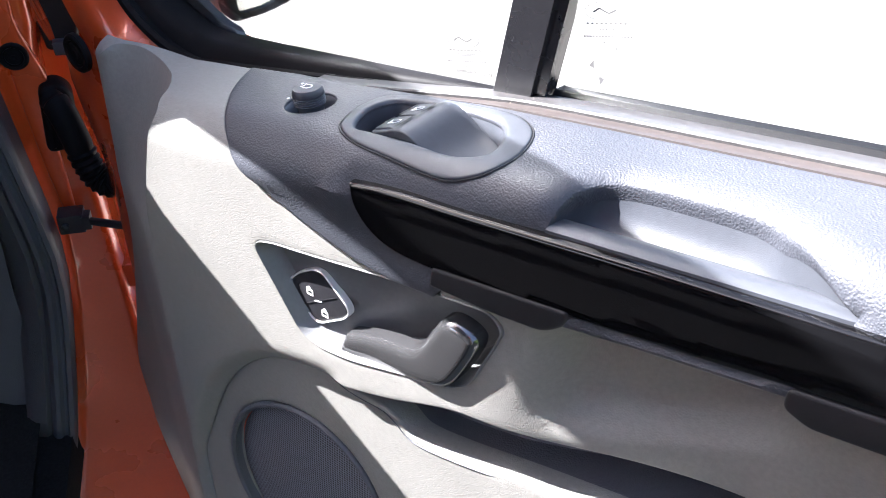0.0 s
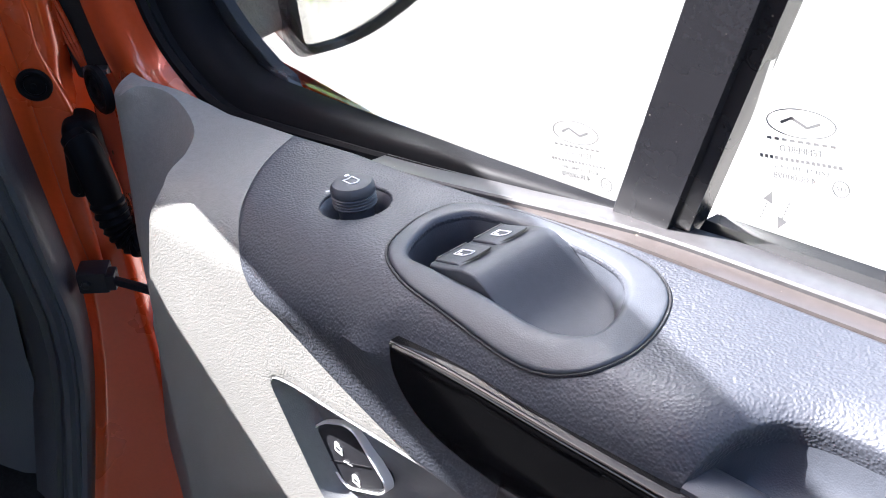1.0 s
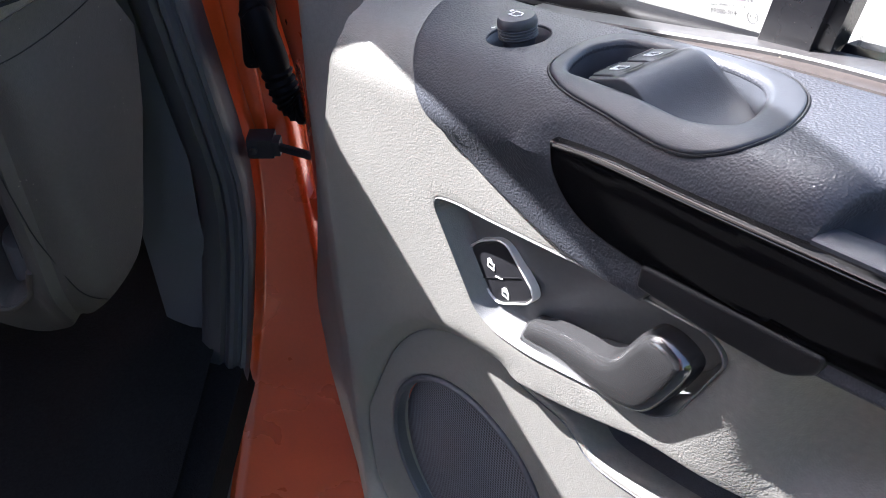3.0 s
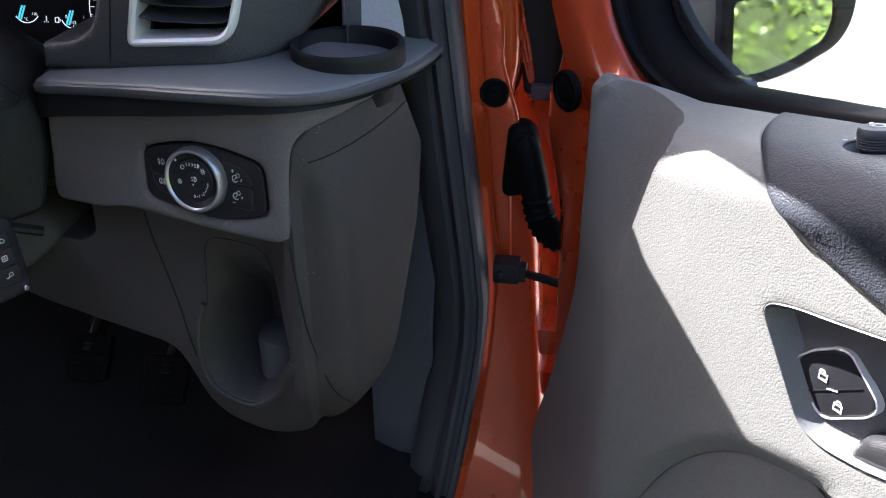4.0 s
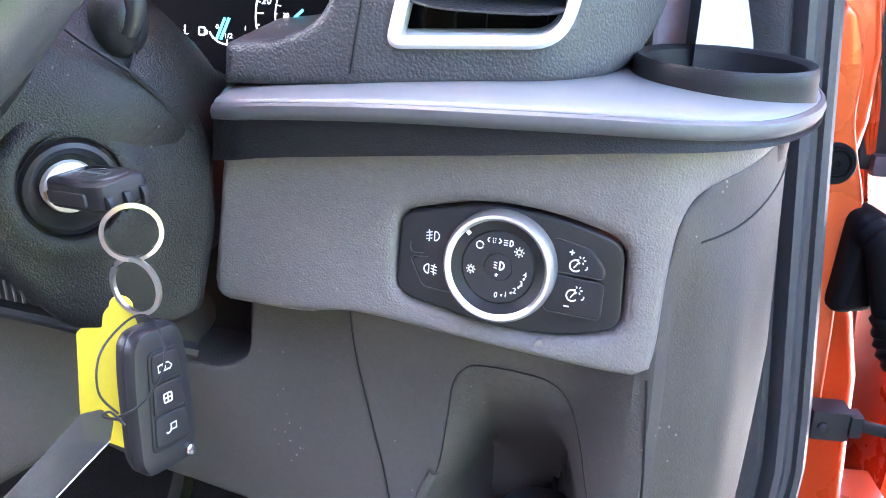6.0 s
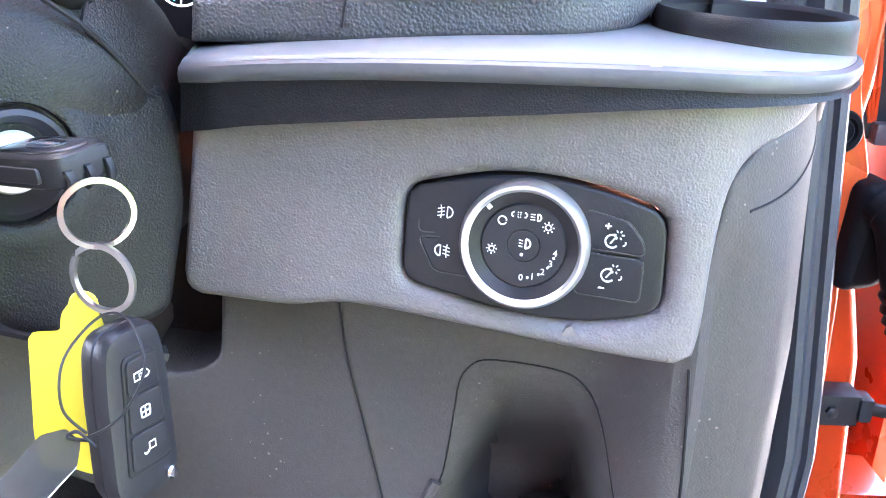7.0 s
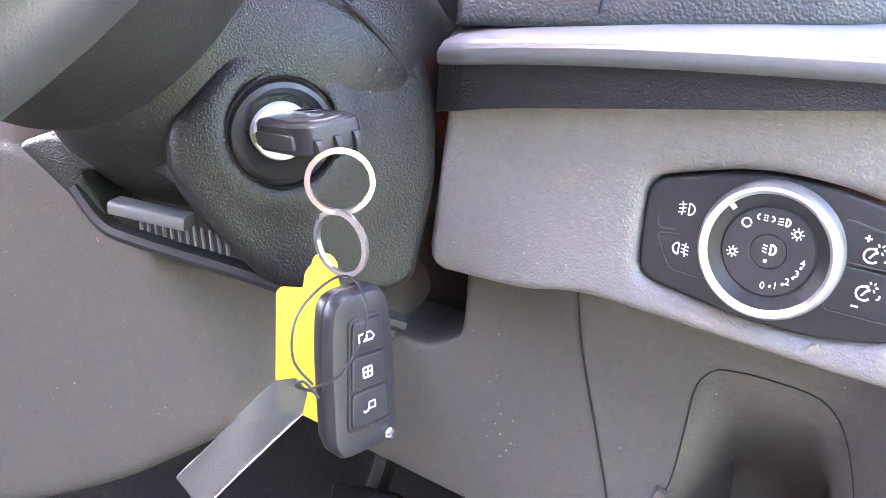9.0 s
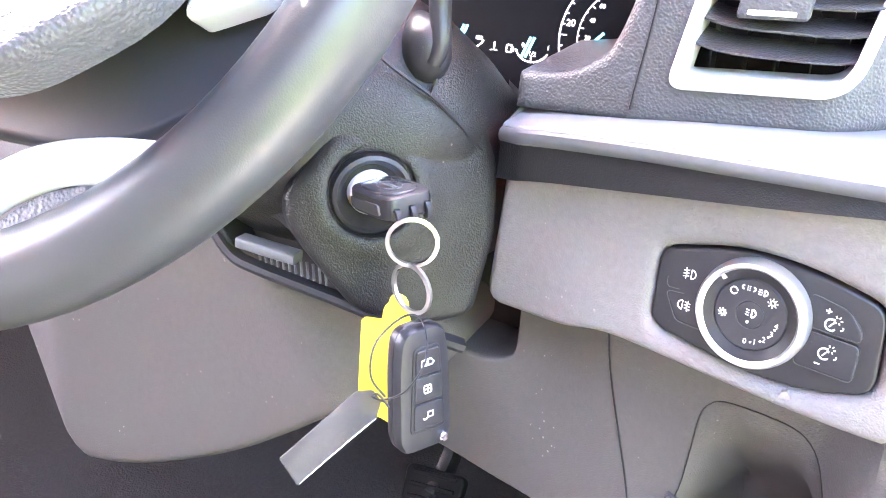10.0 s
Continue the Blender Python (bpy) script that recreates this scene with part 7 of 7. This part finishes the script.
# check strap
strap = thing("check_strap", "black steel door check strap on the pillar", "door check", pose(-0.075, 0.895, 0.93))
bm = bmesh.new()
box(bm, (-0.013, -0.004, -0.013), (0.016, 0.02, 0.011), None, 0.003)
part("strap_bracket", bm, M_BUTTON, strap, "black bracket")
bm = bmesh.new()
lathe(bm, [(0.0045, 0.0), (0.0045, 0.003), (0.003, 0.004), (0.0, 0.004)], frame_at(Vector((-0.005, -0.004, -0.001)), (1, 0, 0), (0, 0, 1)), 6)
part("strap_bolt", bm, M_BUTTON, strap, "hexagon bolt")
bm = bmesh.new()
box(bm, (0.014, -0.007, -0.008), (0.024, 0.010, 0.010), None, 0.003)
sweep(bm, [Vector((0.02, -0.002, 0.002)), Vector((0.05, -0.018, 0.004)), Vector((0.100, -0.046, 0.007))], rounded([(-0.003, -0.0045), (0.003, -0.0045), (0.003, 0.0045), (-0.003, 0.0045)], 0.002, 2))
part("strap_arm", bm, M_BUTTON, strap, "black steel arm")
plug(duv(-0.058, 1.152, -0.0225), (1, 0, 0), (0, 0, 1), 0.020, "rubber_plug", "oval black rubber plug", door)

# ---- the rest of the cab ----
bm = bmesh.new()
box(bm, (-1.72, -0.55, 0.58), (-0.13, 1.36, 0.64))
body_part("cab_floor", bm, M_CARPET, "black carpeted cab floor")
bm = bmesh.new()
rows = []
for x in (-1.70, -0.95, -0.55, -0.165):
    rows.append([Vector((x, 0.60, 0.645)), Vector((x, 0.90, 0.665)), Vector((x, 1.02, 0.72)), Vector((x, 1.14, 0.90)), Vector((x, 1.18, 1.2))])
loft(bm, rows)
body_part("footwell_carpet", bm, M_CARPET, "black footwell carpet")
bm = bmesh.new()
box(bm, (-0.19, -0.55, 0.36), (-0.09, 0.66, 0.52), None, 0.01)
body_part("sill_step", bm, M_BLACK, "black plastic sill step")
bm = bmesh.new()
box(bm, (-1.72, -0.60, 0.58), (-0.15, -0.55, 1.92))
body_part("bulkhead", bm, M_SPEAKER, "grey bulkhead behind the seats")
bm = bmesh.new()
box(bm, (-1.80, -0.60, 1.90), (-0.20, 0.42, 1.97), None, 0.02)
body_part("roof", bm, M_ORANGE, "orange roof of the cab")
bm = bmesh.new()
box(bm, (-1.80, -0.60, 0.45), (-1.74, 1.9, 1.22))
box(bm, (-1.80, -0.60, 1.22), (-1.74, -0.30, 1.92))
body_part("far_side", bm, M_ORANGE, "orange far side of the cab")
bm = bmesh.new()
box(bm, (-1.735, -0.55, 0.64), (-1.715, 1.33, 1.20), None, 0.008)
body_part("far_lining", bm, M_PAD, "charcoal lining of the far door")
bm = bmesh.new()
box(bm, (-1.72, -0.55, 1.865), (-0.24, 0.40, 1.895), None, 0.008)
body_part("headliner", bm, M_SPEAKER, "grey headliner")
# plain box out of view, added so its shadow cuts bounce from the yard
bm = bmesh.new()
box(bm, (-1.88, -3.9, 0.40), (-0.10, -0.61, 2.25), None, 0.04)
body_part("unseen_load_body", bm, M_ORANGE, "unseen orange load body added to shade the yard")
bm = bmesh.new()
box(bm, (-0.20, -0.605, 0.45), (-0.10, -0.42, 1.95), None, 0.01)
body_part("rear_pillar", bm, M_ORANGE, "orange pillar behind the door")


def beam(bm, p, q, wide, tall):
    sweep(bm, [Vector(p), Vector(q)], [(-wide / 2, -tall / 2), (wide / 2, -tall / 2), (wide / 2, tall / 2), (-wide / 2, tall / 2)])


bm = bmesh.new()
beam(bm, (-0.17, 1.34, 1.273), (-0.24, 0.36, 1.933), 0.07, 0.095)
body_part("windscreen_pillar", bm, M_ORANGE, "orange windscreen pillar")
bm = bmesh.new()
beam(bm, (-1.72, 1.34, 1.27), (-1.66, 0.36, 1.93), 0.09, 0.12)
body_part("windscreen_pillar", bm, M_ORANGE, "orange windscreen pillar")
bm = bmesh.new()
loft(bm, [[Vector((-1.68, 1.36, 1.30)), Vector((-0.20, 1.36, 1.30))], [Vector((-1.66, 0.40, 1.93)), Vector((-0.26, 0.40, 1.93))]])
ws = body_part("windscreen", bm, M_GLASS, "clear windscreen")
ws.visible_shadow = False
bm = bmesh.new()
rows = []
for x in (-1.78, -0.95, -0.15):
    rows.append([Vector((x, 1.34, 1.30)), Vector((x, 1.37, 1.29)), Vector((x, 1.38, 1.20)), Vector((x, 1.38, 0.45))])
loft(bm, rows)
body_part("firewall", bm, M_ORANGE, "orange front wall of the cab")

# ---- door mirror ----
mirror = thing("door_mirror", "black framed door mirror with pale housing", "mirror", door.matrix_basis.copy())
bm = bmesh.new()


def mirror_put(a, b, h):
    """Across, up, and towards the rear of the van."""
    return MM @ Vector((a, b, h))


mr = (Matrix.Rotation(radians(-DOOR_TURN), 3, "Z") @ Vector((0.906, 0.423, 0.0))).normalized()
MM = frame_at(duv(-0.038, 1.142, -0.21), mr, (0, 0, 1))
GLASS = rounded([(-0.001, -0.004), (0.030, -0.004), (0.065, 0.006), (0.104, 0.026), (0.110, 0.045), (0.106, 0.070), (-0.010, 0.076)], [0.010, 0.02, 0.04, 0.02, 0.015, 0.010, 0.010], 6)
TOPG = rounded([(-0.012, 0.088), (0.106, 0.084), (0.112, 0.11), (0.108, 0.27), (-0.02, 0.27)], 0.012, 6)
HOUSE = rounded([(-0.012, -0.014), (0.035, -0.013), (0.072, -0.004), (0.120, 0.020), (0.132, 0.045), (0.128, 0.29), (-0.036, 0.29), (-0.020, 0.05)], [0.014, 0.03, 0.05, 0.03, 0.03, 0.03, 0.03, 0.06], 6)
field(bm, HOUSE, [GLASS, TOPG], 0.02, mirror_put, lip=0.006, depth=0.016, hole_depth=0.006)
part("mirror_frame", bm, M_BLACK, mirror, "black mirror surround")
for ring in (GLASS, TOPG):
    bm = bmesh.new()
    plate(bm, ring, -0.008, -0.004, 0.0005, mirror_put)
    part("mirror_pane", bm, M_MIRROR, mirror, "silvered mirror glass", smooth=False)
bm = bmesh.new()
nb = outward(HOUSE)
vs = loft(bm, [[mirror_put(*(p - n * i), -d) for p, n in zip(HOUSE, nb)] for i, d in ((0.0005, 0.012), (0.001, 0.05), (0.012, 0.085), (0.04, 0.11))], closed=True)
fill(bm, vs[-1])
part("mirror_housing", bm, M_HOUSING, mirror, "pale grey plastic mirror housing")
bm = bmesh.new()
sweep(bm, [duv(-0.09, 1.18, -0.17), duv(-0.07, 1.19, -0.21), mirror_put(0.0, 0.10, -0.04)], rounded([(-0.02, -0.04), (0.02, -0.04), (0.02, 0.04), (-0.02, 0.04)], 0.01, 3))
part("mirror_arm", bm, M_HOUSING, mirror, "pale grey mirror arm")

# ---- surroundings ----
bm = bmesh.new()
bmesh.ops.create_grid(bm, x_segments=8, y_segments=8, size=400)
g = part("ground", bm, M_CONCRETE, None, "pale sunlit concrete yard", smooth=False)
tagged(g, "pale sunlit concrete yard", "ground", kind="structure")


def hedge(x0, y0, x1, y1, tall, thick, seed):
    """A clipped hedge of many small leaves on a dark core."""
    rng = random.Random(seed)
    ob = thing("hedge", "clipped bright green hedge along the yard", "hedge", pose(x0, y0, 0))
    run = Vector((x1 - x0, y1 - y0, 0))
    ln = run.length
    t = run.normalized()
    s = Vector((-t.y, t.x, 0))
    bm = bmesh.new()
    rows = []
    m = 24
    for i in range(m + 1):
        q = t * (ln * i / m)
        k = 1 + 0.05 * math.sin(i * 1.7)
        rows.append([q + s * (-thick / 2 * k), q + s * (-thick / 2 * k) + Vector((0, 0, tall * 0.9)), q + Vector((0, 0, tall * 0.95 * k)), q + s * (thick / 2 * k) + Vector((0, 0, tall * 0.9)), q + s * (thick / 2 * k)])
    loft(bm, rows)
    part("hedge_core", bm, M_CORE, ob, "dark twigs")
    verts, faces = [], []
    for i in range(90000):
        a = rng.random() * ln
        if rng.random() < 0.8:
            z = rng.random() * tall
            o = (thick / 2 + rng.uniform(-0.04, 0.09) + 0.05 * math.sin(a * 3 + z * 4)) * (1 if rng.random() < 0.5 else -1)
        else:
            z = tall + rng.uniform(-0.05, 0.1)
            o = rng.uniform(-thick / 2, thick / 2)
        c = t * a + s * o + Vector((0, 0, max(z, 0.02)))
        d = Vector((rng.gauss(0, 1), rng.gauss(0, 1), rng.gauss(0, 0.7) + 0.4)).normalized() * rng.uniform(0.014, 0.030)
        e = d.orthogonal().normalized() * rng.uniform(0.007, 0.015)
        k = len(verts)
        verts += [c - d, c + e, c + d, c - e]
        faces.append((k, k + 1, k + 2, k + 3))
    me = bpy.data.meshes.new("leaves")
    me.from_pydata([tuple(v) for v in verts], [], faces)
    me.materials.append(M_LEAF)
    lv = new("leaves", me)
    lv.parent = ob
    tagged(lv, "small bright green leaves", kind="stuff")
    return ob


hedge(0.6, -3.2, 6.0, 1.6, 2.2, 0.9, 3)
